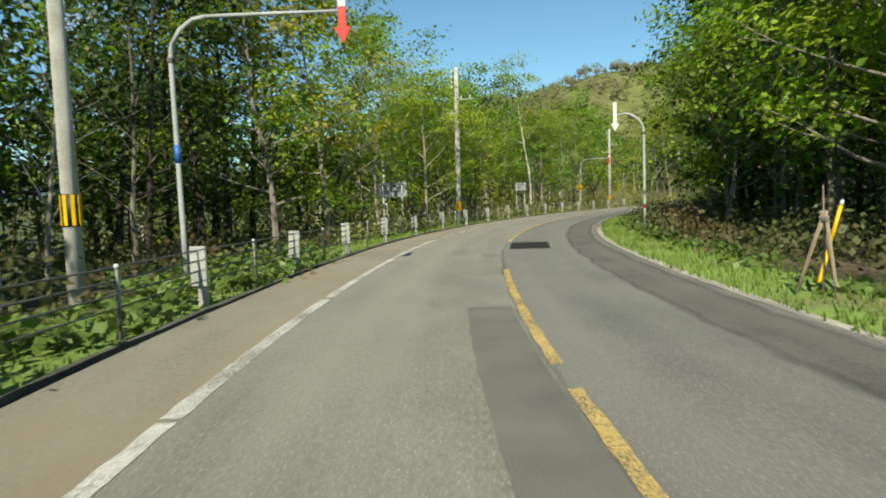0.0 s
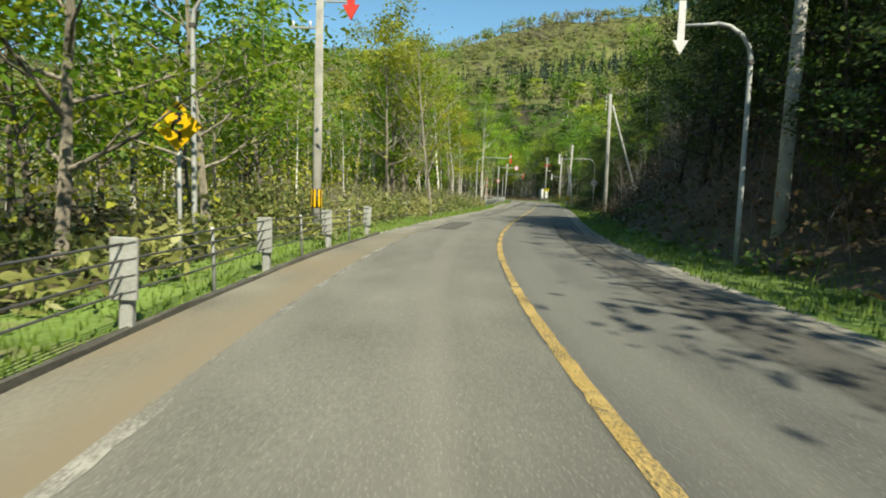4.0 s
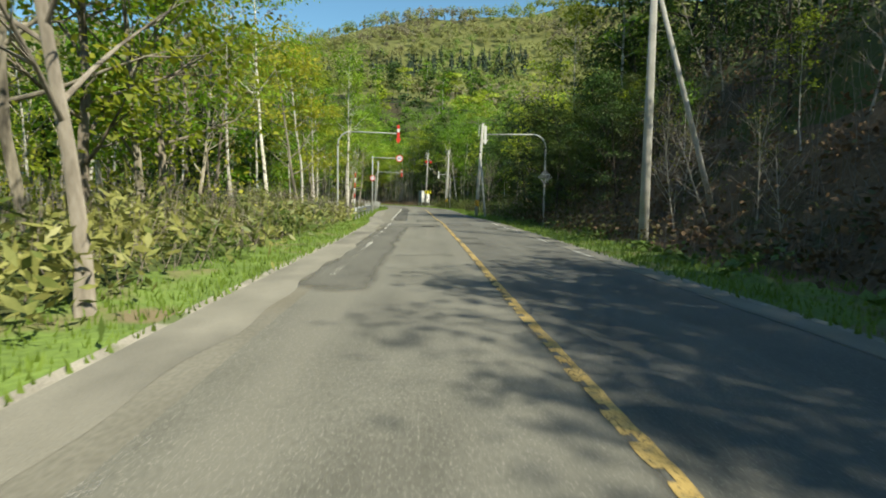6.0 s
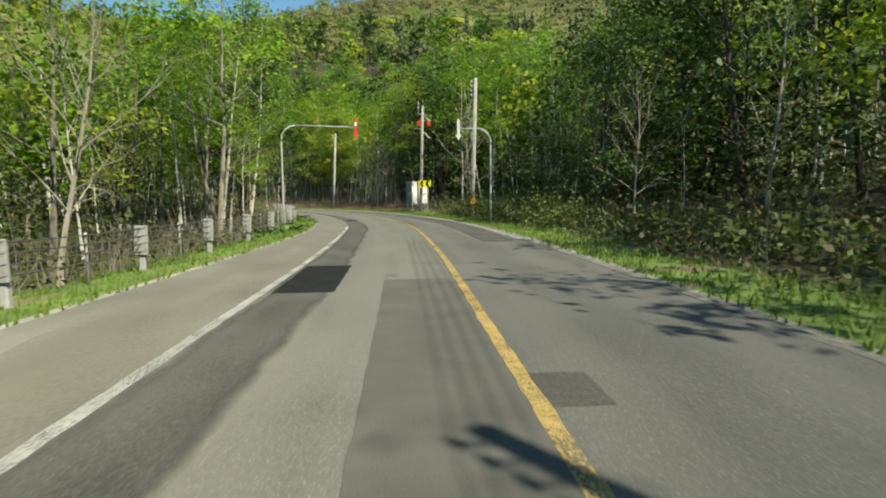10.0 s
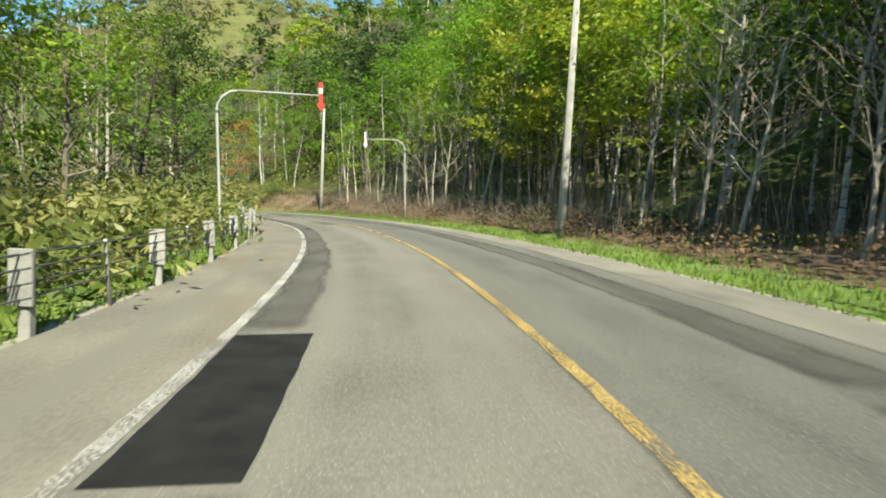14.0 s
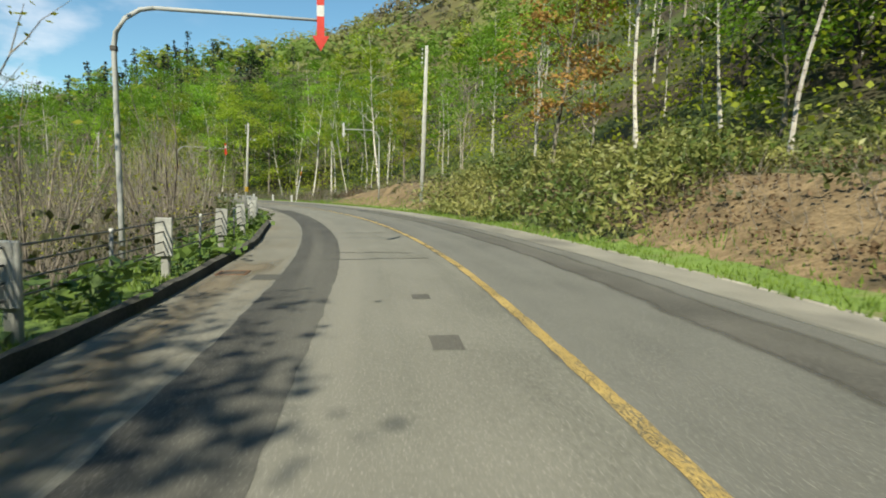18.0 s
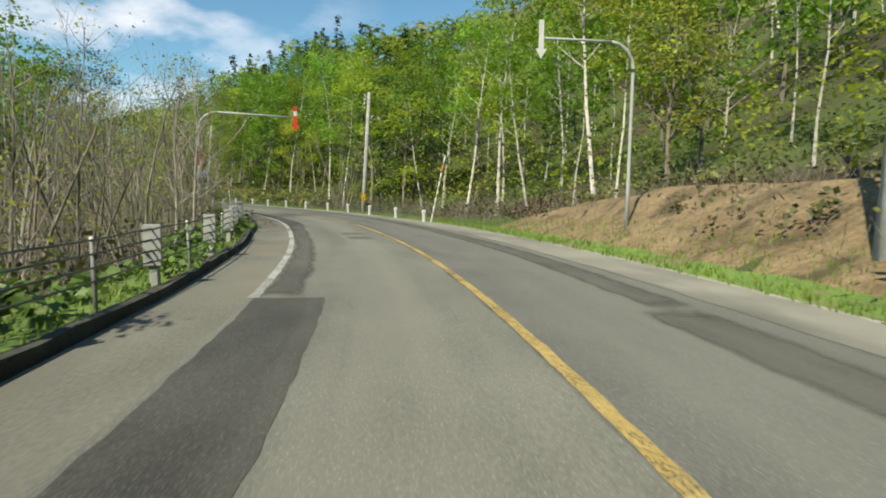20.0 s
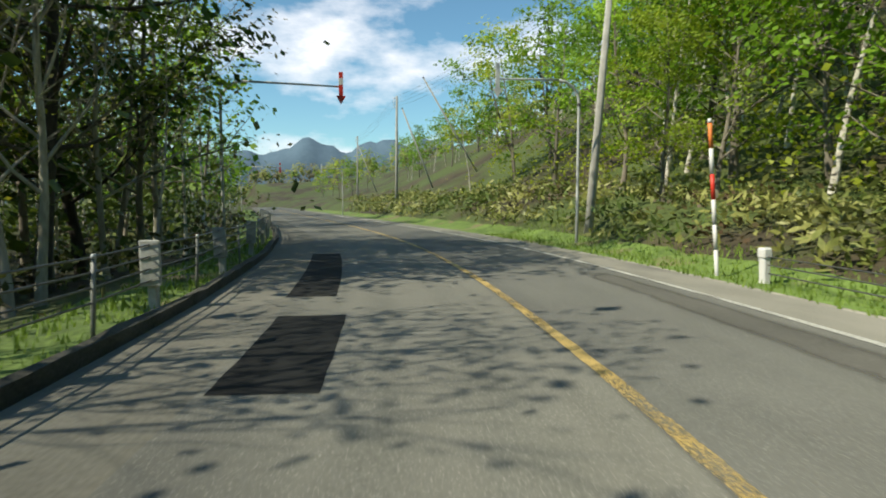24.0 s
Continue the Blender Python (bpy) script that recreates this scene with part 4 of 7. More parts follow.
def utility_pole(s, o, high=9.6, lean=0.0, bands=True, arms=1, wires=True, lift=0.0, tip=0.0, band=0.85):
    t = thing("utility_pole", ("pale concrete utility pole with yellow and black band" if bands else "tall pale concrete utility pole") + " by the road", "utility pole",
              "utility poles along the road", stand(s, o, lift=lift, lean=lean, tip=tip))
    if o > 0:
        POLES.append((s, high, t.matrix_basis.copy()))
    bm = bmesh.new()
    tube(bm, [(0, 0, -0.4), (0, 0, high * 0.5), (0, 0, high)], [0.165, 0.135, 0.10], 14)
    part("shaft", bm, CONCRETE, t)
    if bands:
        bm = bmesh.new()
        tube(bm, [(0, 0, band), (0, 0, band + 0.6)], 0.172, 14)
        b = part("hazard_band", bm, BLACK, t, "black band round the pole")
        for k in range(8):
            a = 2 * math.pi * k / 8
            bm = bmesh.new()
            slab(bm, (0.066, 0.012, 0.57), (0, 0, 0), 0.002)
            st = part("stripe", bm, SIGN_YELLOW, b)
            st.matrix_basis = pose(0.174 * math.cos(a), 0.174 * math.sin(a), band + 0.3, 0, 0, math.degrees(a) + 90)
    for k in range(arms):
        bm = bmesh.new()
        z = high - 1.9 - 0.8 * k
        slab(bm, (0.95, 0.06, 0.06), (0.55 if k % 2 == 0 else -0.5, 0, z), 0.006)
        a = part("crossarm", bm, STEEL, t)
        for q in (0.3, 0.85):
            bm = bmesh.new()
            tube(bm, [(q if k % 2 == 0 else -q, 0, z + 0.03), (q if k % 2 == 0 else -q, 0, z + 0.10), (q if k % 2 == 0 else -q, 0, z + 0.2)], [0.05, 0.03, 0.045], 8)
            part("insulator", bm, SIGN_WHITE, a)
    if wires:
        for k in range(4):
            bm = bmesh.new()
            slab(bm, (0.28, 0.03, 0.03), (-0.2, 0, high - 0.25 - 0.3 * k), 0.004)
            a = part("bracket", bm, DARK_STEEL, t)
            bm = bmesh.new()
            z = high - 0.25 - 0.3 * k
            tube(bm, [(-0.3, 0, z - 0.08), (-0.3, 0, z), (-0.3, 0, z + 0.09)], [0.03, 0.05, 0.03], 8)
            part("insulator", bm, SIGN_WHITE, a)
    bolt = None
    for k in range(7):
        if bolt is None:
            bm = bmesh.new()
            tube(bm, [(-0.3, 0, 0), (-0.1, 0, 0)], 0.011, 5)
            b = part("step_bolt", bm, DARK_STEEL, t)
            bolt = b.data
        else:
            b = new("step_bolt", bolt)
            b.parent = t
        b.matrix_basis = pose(0, 0, 2.6 + 0.85 * k, 0, 0, 180 if k % 2 else 0)
    return t


def guy_strut(s, o, lean, length, turn=0, tip=0.0):
    t = thing("pole_strut", "slanting grey concrete strut that props a utility pole", "pole strut", "", stand(s, o, lean=lean, turn=turn, tip=tip))
    bm = bmesh.new()
    tube(bm, [(0, 0, -0.4), (0, 0, length * 0.5), (0, 0, length)], [0.10, 0.085, 0.07], 10)
    part("shaft", bm, CONCRETE, t)
    bm = bmesh.new()
    tube(bm, [(0, 0, length - 0.12), (0, 0, length)], 0.088, 10)
    part("clamp", bm, DARK_STEEL, t)


def cable_fence(name, label, stations, offs, plate_high=0.78, cables=4, thin=True, post_mat=None, white=False):
    """Posts with plates, thinner posts between, and sagging cables."""
    f = thing(name, label, "cable fence")
    post_mat = post_mat or POST_WHITE if not white else SIGN_WHITE
    me_post = me_plate = me_thin = me_cap = None
    rng = random.Random(4)
    runs = [[] for _ in range(cables)]
    heights = [0.28 + 0.16 * k for k in range(cables)] if not white else [0.05 + 0.15 * k for k in range(cables)]
    for i, s in enumerate(stations):
        x, y, z = spot(s, offs(s))
        rot = math.degrees(heading(s)) - 90 + rng.uniform(-6, 6)
        m = pose(x, y, z, rng.uniform(-2, 2), rng.uniform(-3, 3), rot)
        if me_post is None:
            bm = bmesh.new()
            if white:
                slab(bm, (0.15, 0.15, 0.95), (0, 0, 0.06), 0.025)
            else:
                slab(bm, (0.13, 0.13, 1.25), (0, 0, 0.27), 0.02)
            p = part("post", bm, post_mat, f)
            me_post = p.data
            bm = bmesh.new()
            if white:
                slab(bm, (0.19, 0.19, 0.2), (0, 0, 0.53), 0.03)
            else:
                slab(bm, (0.26, 0.06, 0.62), (0.0, -0.09, 0.63), 0.012)
            q = part("cap" if white else "clamp_plate", bm, post_mat, p)
            me_plate = q.data
        else:
            p = new("post", me_post)
            p.parent = f
            q = new("cap" if white else "clamp_plate", me_plate)
            q.parent = p
        p.matrix_basis = m
        if not white:
            for z_c in heights:
                b = bpy.data.meshes.get("cable_clip")
                if b is None:
                    bm = bmesh.new()
                    slab(bm, (0.262, 0.01, 0.009), (0, 0, 0), 0, pose(0, 0, 0, 0, -14, 0))
                    b = bpy.data.meshes.new("cable_clip")
                    bm.to_mesh(b)
                    bm.free()
                    b.materials.append(GREY_STEEL)
                if 3 < s < 130 or 140 < s < 262 or 300 < s:
                    c = new("clip", b)
                    c.parent = p
                    c.matrix_basis = pose(0, -0.13, z_c + 0.12)
        for k, hz in enumerate(heights):
            runs[k].append(m @ Vector((0, -0.10, hz + 0.12)))
        if thin and i + 1 < len(stations):
            sm = (s + stations[i + 1]) / 2
            if me_thin is None:
                bm = bmesh.new()
                tube(bm, [(0, 0, -0.3), (0, 0, 0.4), (0, 0, 0.86)], [0.026, 0.026, 0.024], 8)
                tp = part("slim_post", bm, DARK_STEEL if white else GREY_STEEL, f)
                me_thin = tp.data
                bm = bmesh.new()
                tube(bm, [(0, 0, 0.85), (0, 0, 0.90)], [0.03, 0.024], 8)
                me_cap = part("cap", bm, SIGN_WHITE, tp).data
            else:
                tp = new("slim_post", me_thin)
                tp.parent = f
                c = new("cap", me_cap)
                c.parent = tp
            x2, y2, z2 = spot(sm, offs(sm))
            tp.matrix_basis = pose(x2, y2, z2, rng.uniform(-3, 3), rng.uniform(-3, 3), rot)
            for k, hz in enumerate(heights):
                runs[k].append(Vector((x2, y2, z2 + hz + 0.10)))
    for run in runs:
        bm = bmesh.new()
        tube(bm, run, 0.013, 5)
        part("cable", bm, CABLE, f)
    return f


def fill(marks, gap=4.4):
    out = []
    for a, b in zip(marks, marks[1:]):
        n = max(1, round((b - a) / gap))
        out += [a + (b - a) * k / n for k in range(n)]
    return out + [marks[-1]]


def fence_off(s):
    return float(left_edge(s) - table(s, (0, 0.4), (60, 0.1), (140, 1.0), (150, 1.1), (177, 1.45), (190, 1.15), (198, 0.7), (209, 0.12), (238, 0.15), (246, 0.14), (250, 0.3), (258, 0.6),
                                      (275, 0.65), (305, 0.36), (314, 0.62), (340, 0.45)))


cable_fence("cable_fence", "cable fence with white plated posts and four slack wires in grass", fill([-12.5, 9.1, 22.1, 48.0, 52.4, 74.6]), fence_off)
cable_fence("cable_fence", "long cable fence with weathered white posts along the drop",
            fill([143.2, 147.6, 177.3, 186.3, 197.8, 208.9, 238.2, 254.1, 305.4, 314.1, 338.0, 351.5, 362.7, 402]), fence_off)
cable_fence("cable_fence", "low cable fence of stout white posts on the outer bend", [321.9, 326.4, 331.2, 335.5, 339.8, 344.8, 349.4, 354.2, 359.0, 364.1],
            lambda s: float(table(s, (321, 5.55), (331, 5.75), (354, 5.95), (365, 6.75))), cables=3, thin=False, white=True)


def guardrail(s0, s1):
    g = thing("guardrail", "galvanised W-beam guardrail at the road edge in grass", "guardrail")
    off = lambda s: left_edge(s) - table(s, (121, 1.0), (128, 0.75), (138, 0.55))
    s = np.linspace(s0, s1, 22)
    prof = [(0.0, 0.42), (0.07, 0.47), (0.07, 0.53), (0.0, 0.59), (0.07, 0.65), (0.07, 0.71), (0.0, 0.76)]
    bm = bmesh.new()
    rows = []
    for q in s:
        row = []
        for dx, z in prof:
            for_x, for_y = place(q, off(q) + dx)
            row.append(bm.verts.new((float(for_x), float(for_y), z + float(land(for_x, for_y)[0]) * 0.3)))
        rows.append(row)
    for a, b in zip(rows, rows[1:]):
        for k in range(len(prof) - 1):
            bm.faces.new((a[k], a[k + 1], b[k + 1], b[k]))
    bmesh.ops.solidify(bm, geom=bm.faces[:], thickness=0.006)
    part("beam", bm, STEEL, g)
    for q in (s0, s1):
        x, y = place(q, off(q) + 0.03)
        bm = bmesh.new()
        slab(bm, (0.06, 0.55, 0.36), (0, 0, 0), 0.02)
        e = part("end_plate", bm, STEEL, g)
        e.matrix_basis = pose(float(x), float(y), 0.59, 0, 0, math.degrees(heading(q)) - 90)
    for q in np.arange(s0 + 1, s1, 4.0):
        x, y = place(q, off(q) - 0.1)
        bm = bmesh.new()
        tube(bm, [(0, 0, -0.5), (0, 0, 0.82)], 0.06, 10)
        p = part("post", bm, STEEL, g)
        p.matrix_basis = Matrix.Translation((float(x), float(y), 0))
        bm = bmesh.new()
        slab(bm, (0.1, 0.06, 0.1), (0.07, 0, 0.6), 0.005, None)
        b = part("spacer", bm, DARK_STEEL, p)


guardrail(122.5, 141.0)


def sign_back(s, o, width, low, tall, label):
    t = thing("sign_board", label, "road sign", "", stand(s, o, turn=4))
    bm = bmesh.new()
    slab(bm, (width, 0.02, tall), (0, 0.06, low + tall / 2), 0.005)
    p = part("panel", bm, BACK_GREY, t)
    for k in (0.12, 0.5, 0.88):
        bm = bmesh.new()
        slab(bm, (width * 0.98, 0.03, 0.04), (0, 0.035, low + tall * k), 0.004)
        part("rib", bm, STEEL, p)
    for x in (-width * 0.36, width * 0.33):
        bm = bmesh.new()
        tube(bm, [(x, 0, -0.5), (x, 0, low + tall)], 0.038, 10)
        part("post", bm, MAST, t)
    return t


sign_back(29.5, -5.7, 1.45, 1.85, 0.78, "grey ribbed back of a sign board on two poles")
sign_back(49.9, -4.3, 0.98, 2.1, 0.68, "grey ribbed back of a smaller sign board on two poles")


def curve_sign(s, o):
    t = thing("warning_sign", "yellow diamond winding-road sign on a grey pole", "road sign", "", stand(s, o))
    bm = bmesh.new()
    tube(bm, [(0, 0, -0.5), (0, 0, 2.95)], 0.038, 10)
    part("post", bm, MAST, t)
    bm = bmesh.new()
    h = 0.42
    prism(bm, [(0, 2.45 - h), (h, 2.45), (0, 2.45 + h), (-h, 2.45)], -0.06, -0.045)
    p = part("panel", bm, SIGN_YELLOW, t)
    bm = bmesh.new()
    pts = [(0.05, 2.22), (0.04, 2.32), (-0.08, 2.42), (-0.06, 2.50), (0.05, 2.56), (0.04, 2.64)]
    for a, b in zip(pts, pts[1:]):
        v = Vector((b[0] - a[0], 0, b[1] - a[1]))
        slab(bm, (0.055, 0.006, v.length + 0.03), ((a[0] + b[0]) / 2, -0.066, (a[1] + b[1]) / 2), 0, pose(0, 0, 0, 0, math.degrees(math.atan2(v.x, v.z)), 0))
    prism(bm, [(0.04 - 0.08, 2.63), (0.04 + 0.08, 2.63), (0.04, 2.75)], -0.069, -0.063)
    part("symbol", bm, BLACK, p)
    bm = bmesh.new()
    slab(bm, (0.3, 0.04, 0.04), (0, -0.025, 2.45), 0.004)
    part("bracket", bm, STEEL, t)


curve_sign(65.5, -4.35)


def ring(bm, r0, r1, y0, y1, z, n=28):
    a = []
    for r, y in ((r0, y0), (r1, y0), (r1, y1), (r0, y1)):
        a.append([bm.verts.new((r * math.cos(2 * math.pi * k / n), y, z + r * math.sin(2 * math.pi * k / n))) for k in range(n)])
    for i in range(4):
        p, q = a[i], a[(i + 1) % 4]
        for k in range(n):
            bm.faces.new((p[k], p[(k + 1) % n], q[(k + 1) % n], q[k]))
    bmesh.ops.recalc_face_normals(bm, faces=bm.faces[:])


def disc(bm, r, y0, y1, z, n=28):
    prism(bm, [(r * math.cos(2 * math.pi * k / n), z + r * math.sin(2 * math.pi * k / n)) for k in range(n)], y0, y1)


def writing(text, size, m, mat, parent, name):
    cu = bpy.data.curves.new(name, "FONT")
    cu.body, cu.size, cu.align_x, cu.align_y, cu.extrude = text, size, "CENTER", "CENTER", 0.002
    ob = new(name, cu)
    me = bpy.data.meshes.new_from_object(ob)
    bpy.data.objects.remove(ob)
    me.materials.append(mat)
    w = new(name, me)
    w.parent = parent
    w.matrix_basis = m
    return w


def speed_sign(s, o):
    t = thing("speed_limit_sign", "round red-rimmed 50 sign on an arm of a grey mast", "road sign", "", stand(s, o))
    bm = bmesh.new()
    tube(bm, [(0, 0, -0.5), (0, 0, 2.5), (0, 0, 5.35)], [0.057, 0.055, 0.052], 10)
    part("mast", bm, MAST, t)
    bm = bmesh.new()
    tube(bm, [(-0.12, 0, 5.22), (2.25, 0, 5.18)], 0.036, 8)
    part("arm", bm, MAST, t)
    for name, x, z, r, txt in (("speed_disc", 2.5, 5.17, 0.33, "50"), ("lower_disc", 0.0, 3.3, 0.24, None)):
        bm = bmesh.new()
        disc(bm, r, -0.075, -0.06, z)
        p = part(name, bm, SIGN_WHITE, t)
        p.location.x = x
        bm = bmesh.new()
        ring(bm, r * 0.78, r * 1.0, -0.081, -0.073, z)
        part("red_rim", bm, RED, p)
        if txt:
            writing(txt, 0.40, pose(0, -0.08, z, 90, 0, 0), BLUE, p, "numerals")
        else:
            bm = bmesh.new()
            for q in (-0.07, 0.06):
                slab(bm, (0.05, 0.006, 0.18), (q, -0.079, z), 0)
            part("symbol", bm, BLUE, p)
    return t


speed_sign(141.2, -4.6)


def snow_stake(s, o, high, lean, tip, tones, label, lift=0.0, thick=0.042):
    t = thing("snow_stake", label, "snow stake", "snow stakes along the road", stand(s, o, lean=lean, tip=tip, lift=lift))
    n = len(tones)
    for k, mt in enumerate(tones):
        bm = bmesh.new()
        tube(bm, [(0, 0, high * k / n - (0.3 if k == 0 else 0)), (0, 0, high * (k + 1) / n)], thick, 10)
        part("band", bm, mt, t)
    bm = bmesh.new()
    tube(bm, [(0, 0, high), (0, 0, high + 0.08)], [thick * 1.2, thick * 0.7], 10)
    part("cap", bm, SIGN_WHITE, t)
    return t


snow_stake(321.6, 5.85, 3.5, 12, 0, [SIGN_WHITE, SIGN_WHITE, SIGN_WHITE, SIGN_WHITE, SIGN_WHITE, SIGN_WHITE, ORANGE, SIGN_WHITE], "leaning white snow stake with a faded orange band", thick=0.036)
snow_stake(365.2, 6.5, 3.0, -5, 0, [SIGN_WHITE, SIGN_WHITE, SIGN_WHITE, RED, SIGN_WHITE, ORANGE], "slightly leaning white snow stake with red and orange bands")
snow_stake(138.0, -6.0, 3.7, 2, 0, [MAST, MAST, SIGN_WHITE, RED, SIGN_WHITE, RED, SIGN_WHITE, RED], "red and white banded snow stake behind the guardrail")


def tripod(s, o):
    t = thing("sapling_tripod", "three wooden stakes tied round a young sapling", "plant support", "", stand(s, o))
    for k in range(3):
        a = 2 * math.pi * k / 3 + 0.5
        bm = bmesh.new()
        tube(bm, [(0.35 * math.cos(a), 0.35 * math.sin(a), -0.1), (0.03 * math.cos(a + 2), 0.03 * math.sin(a + 2), 1.15)], 0.024, 7)
        part("stake", bm, WOOD, t)
    bm = bmesh.new()
    tube(bm, [(0, 0, -0.1), (0.02, 0.01, 0.7), (0.0, 0.03, 1.5)], [0.018, 0.014, 0.006], 6)
    part("stem", bm, BARK_GREY, t)
    bm = bmesh.new()
    tube(bm, [(0, 0, 1.0), (0, 0, 1.08)], 0.06, 8)
    part("binding", bm, TWIG, t)


tripod(8.3, 5.25)
snow_stake(9.0, 5.55, 1.25, 15, 0, [SIGN_YELLOW, SIGN_YELLOW], "yellow leaning marker stake in the verge", thick=0.028)

# masts: along, across, reach, side, height
for s, o, reach, side, high, mk in ((11.7, -5.35, 3.45, -1, 5.3, (BLUE, 2.5, 0.35)), (67.6, -5.1, 3.2, -1, 5.5, None), (121.0, -5.2, 3.6, -1, 5.3, None), (177.2, -5.3, 4.0, -1, 5.5, None),
                                 (226.3, -4.6, 3.8, -1, 5.5, None), (273.9, -4.9, 3.9, -1, 5.1, None), (376.0, -4.6, 4.0, -1, 5.6, None), (420.0, -4.8, 3.9, -1, 5.2, None),
                                 (25.0, 6.15, 1.05, 1, 4.65, (RED, 0.95, 0.12)), (69.0, 6.5, 1.5, 1, 5.2, None), (175.6, 6.0, 1.8, 1, 5.2, None),
                                 (243.2, 7.75, 2.9, 1, 5.4, None), (308.6, 8.3, 3.0, 1, 5.5, None), (373.6, 7.3, 2.9, 1, 5.5, None), (425.0, 6.4, 2.4, 1, 5.4, None)):
    arrow_mast(s, o, reach, side, high, mk)


def signed_mast(s, o):
    t = arrow_mast(s, o, 4.1, -1, 5.2)
    tagged(t, "grey mast with striped arrow, brown diamond plate and small panel")
    bm = bmesh.new()
    prism(bm, [(0, 2.8), (0.3, 3.25), (0, 3.7), (-0.3, 3.25)], -0.08, -0.065)
    part("diamond_plate", bm, RUST_PLATE, t, "brown back of a diamond plate")
    bm = bmesh.new()
    slab(bm, (0.55, 0.02, 0.26), (0.08, -0.07, 2.45), 0.006)
    p = part("small_panel", bm, BACK_GREY, t, "small white panel with dark marks")
    for k in range(3):
        bm = bmesh.new()
        slab(bm, (0.06, 0.008, 0.12), (-0.03 + 0.14 * k, -0.085, 2.45), 0)
        part("mark", bm, BLUE, p)
    bm = bmesh.new()
    slab(bm, (0.5, 0.02, 0.2), (0.08, -0.07, 2.2), 0.006)
    part("lower_panel", bm, DARK_STEEL, t)


signed_mast(320.6, -5.3)


def diamond_mast(s, o):
    t = arrow_mast(s, o, 3.6, 1, 5.3)
    tagged(t, "grey mast with pale arrow and a grey diamond plate")
    bm = bmesh.new()
    prism(bm, [(0, 2.35), (0.45, 2.8), (0, 3.25), (-0.45, 2.8)], -0.08, -0.065)
    p = part("diamond_plate", bm, BACK_GREY, t, "grey back of a diamond sign")
    for z in (2.65, 2.95):
        bm = bmesh.new()
        slab(bm, (0.5, 0.02, 0.04), (0, -0.09, z), 0.004)
        part("rib", bm, STEEL, p)


diamond_mast(120.2, 7.2)
drain_grate(271.4, -2.35)
drain_grate(324.5, -2.4)

for s, o, high, lean, bands, arms, tip in ((10.8, -7.0, 9.8, 0.5, True, 0, 0), (36.2, -4.25, 9.5, 1, True, 2, 0), (74.4, -4.6, 9.2, 0.6, True, 2, 0), (69.5, 7.6, 9.0, 1.0, False, 0, 0),
                                      (103.8, 7.3, 9.2, 0.0, False, 0, 0), (139.4, 5.05, 8.4, 3.0, True, 0, 0), (183.2, 7.1, 9.5, 2.0, True, 0, 0), (223.3, 8.0, 9.9, 3.2, False, 0, 0),
                                      (261.3, 7.7, 10.0, 2.8, False, 0, 0), (300.3, 8.2, 10.4, 1.5, False, 0, 0), (335.4, 6.95, 8.9, 2.6, True, 1, 0), (374.2, 8.05, 9.6, 4.4, False, 0, 0),
                                      (413.8, 10.1, 10.5, 0.5, False, 0, 0), (454.6, 13.5, 10.5, 0.5, False, 0, 0)):
    utility_pole(s, o, high, lean, bands, arms, True, tip=tip, band=1.5 if s < 15 else 0.85)
guy_strut(104.2, 9.7, -17, 7.6)
guy_strut(136.9, 5.6, -3.5, 6.2, tip=-21)
guy_strut(415.8, 14.6, -22, 9.0)
guy_strut(410.8, 17.6, -32, 10.5)
guy_strut(457.6, 17.5, -22, 9.0)


def antenna_pole(s, o):
    t = utility_pole(s, o, 10.2, 2.0, False, 0, False)
    tagged(t, "concrete pole carrying two red horn speakers, lamps and a twin antenna")
    for x in (-0.28, 0.28):
        bm = bmesh.new()
        tube(bm, [(x, -0.1, 8.5), (x * 1.4, -0.38, 8.5), (x * 1.7, -0.52, 8.5)], [0.07, 0.16, 0.25], 14)
        part("horn", bm, RED, t, "red horn speaker")
    for z, x in ((9.3, 0.3), (7.7, 0.3)):
        bm = bmesh.new()
        tube(bm, [(0, -0.05, z), (x, -0.1, z - 0.12), (x + 0.25, -0.15, z - 0.4)], [0.03, 0.03, 0.03], 6)
        slab(bm, (0.36, 0.22, 0.1), (x + 0.28, -0.18, z - 0.45), 0.02, pose(0, 0, 0, 0, 35, 0))
        part("lamp", bm, SIGN_WHITE, t)
    bm = bmesh.new()
    slab(bm, (0.9, 0.06, 0.06), (-0.4, 0, 8.0), 0.008)
    part("crossarm", bm, STEEL, t)
    bm = bmesh.new()
    tube(bm, [(-0.45, 0, 9.0), (-0.45, 0, 10.6)], 0.025, 6)
    tube(bm, [(-0.75, 0, 9.4), (0.5, 0, 9.4)], 0.02, 6)
    tube(bm, [(0.0, 0, 10.2), (0.0, 0, 10.9)], 0.02, 6)
    part("antenna", bm, STEEL, t)


antenna_pole(199.7, 8.6)


def overhead_cables():
    """Four sagging lines from bracket to bracket along the row of poles."""
    row = sorted(POLES, key=lambda q: q[0])
    row = [q for q in row if q[0] > 100 and abs(q[0] - 199.7) > 1]
    for (_, ha, ma), (_, hb, mb) in zip(row, row[1:]):
        c = thing("overhead_cable", "four thin dark lines sagging between utility poles", "overhead cable", "overhead cables along the road")
        for k in range(4):
            a, b = ma @ Vector((-0.3, 0, ha - 0.2 - 0.3 * k)), mb @ Vector((-0.3, 0, hb - 0.2 - 0.3 * k))
            bm = bmesh.new()
            tube(bm, [a.lerp(b, f) - Vector((0, 0, 4 * (0.45 + 0.04 * k) * f * (1 - f))) for f in (i / 10 for i in range(11))], 0.007, 4)
            part("line", bm, BLACK, c)


overhead_cables()


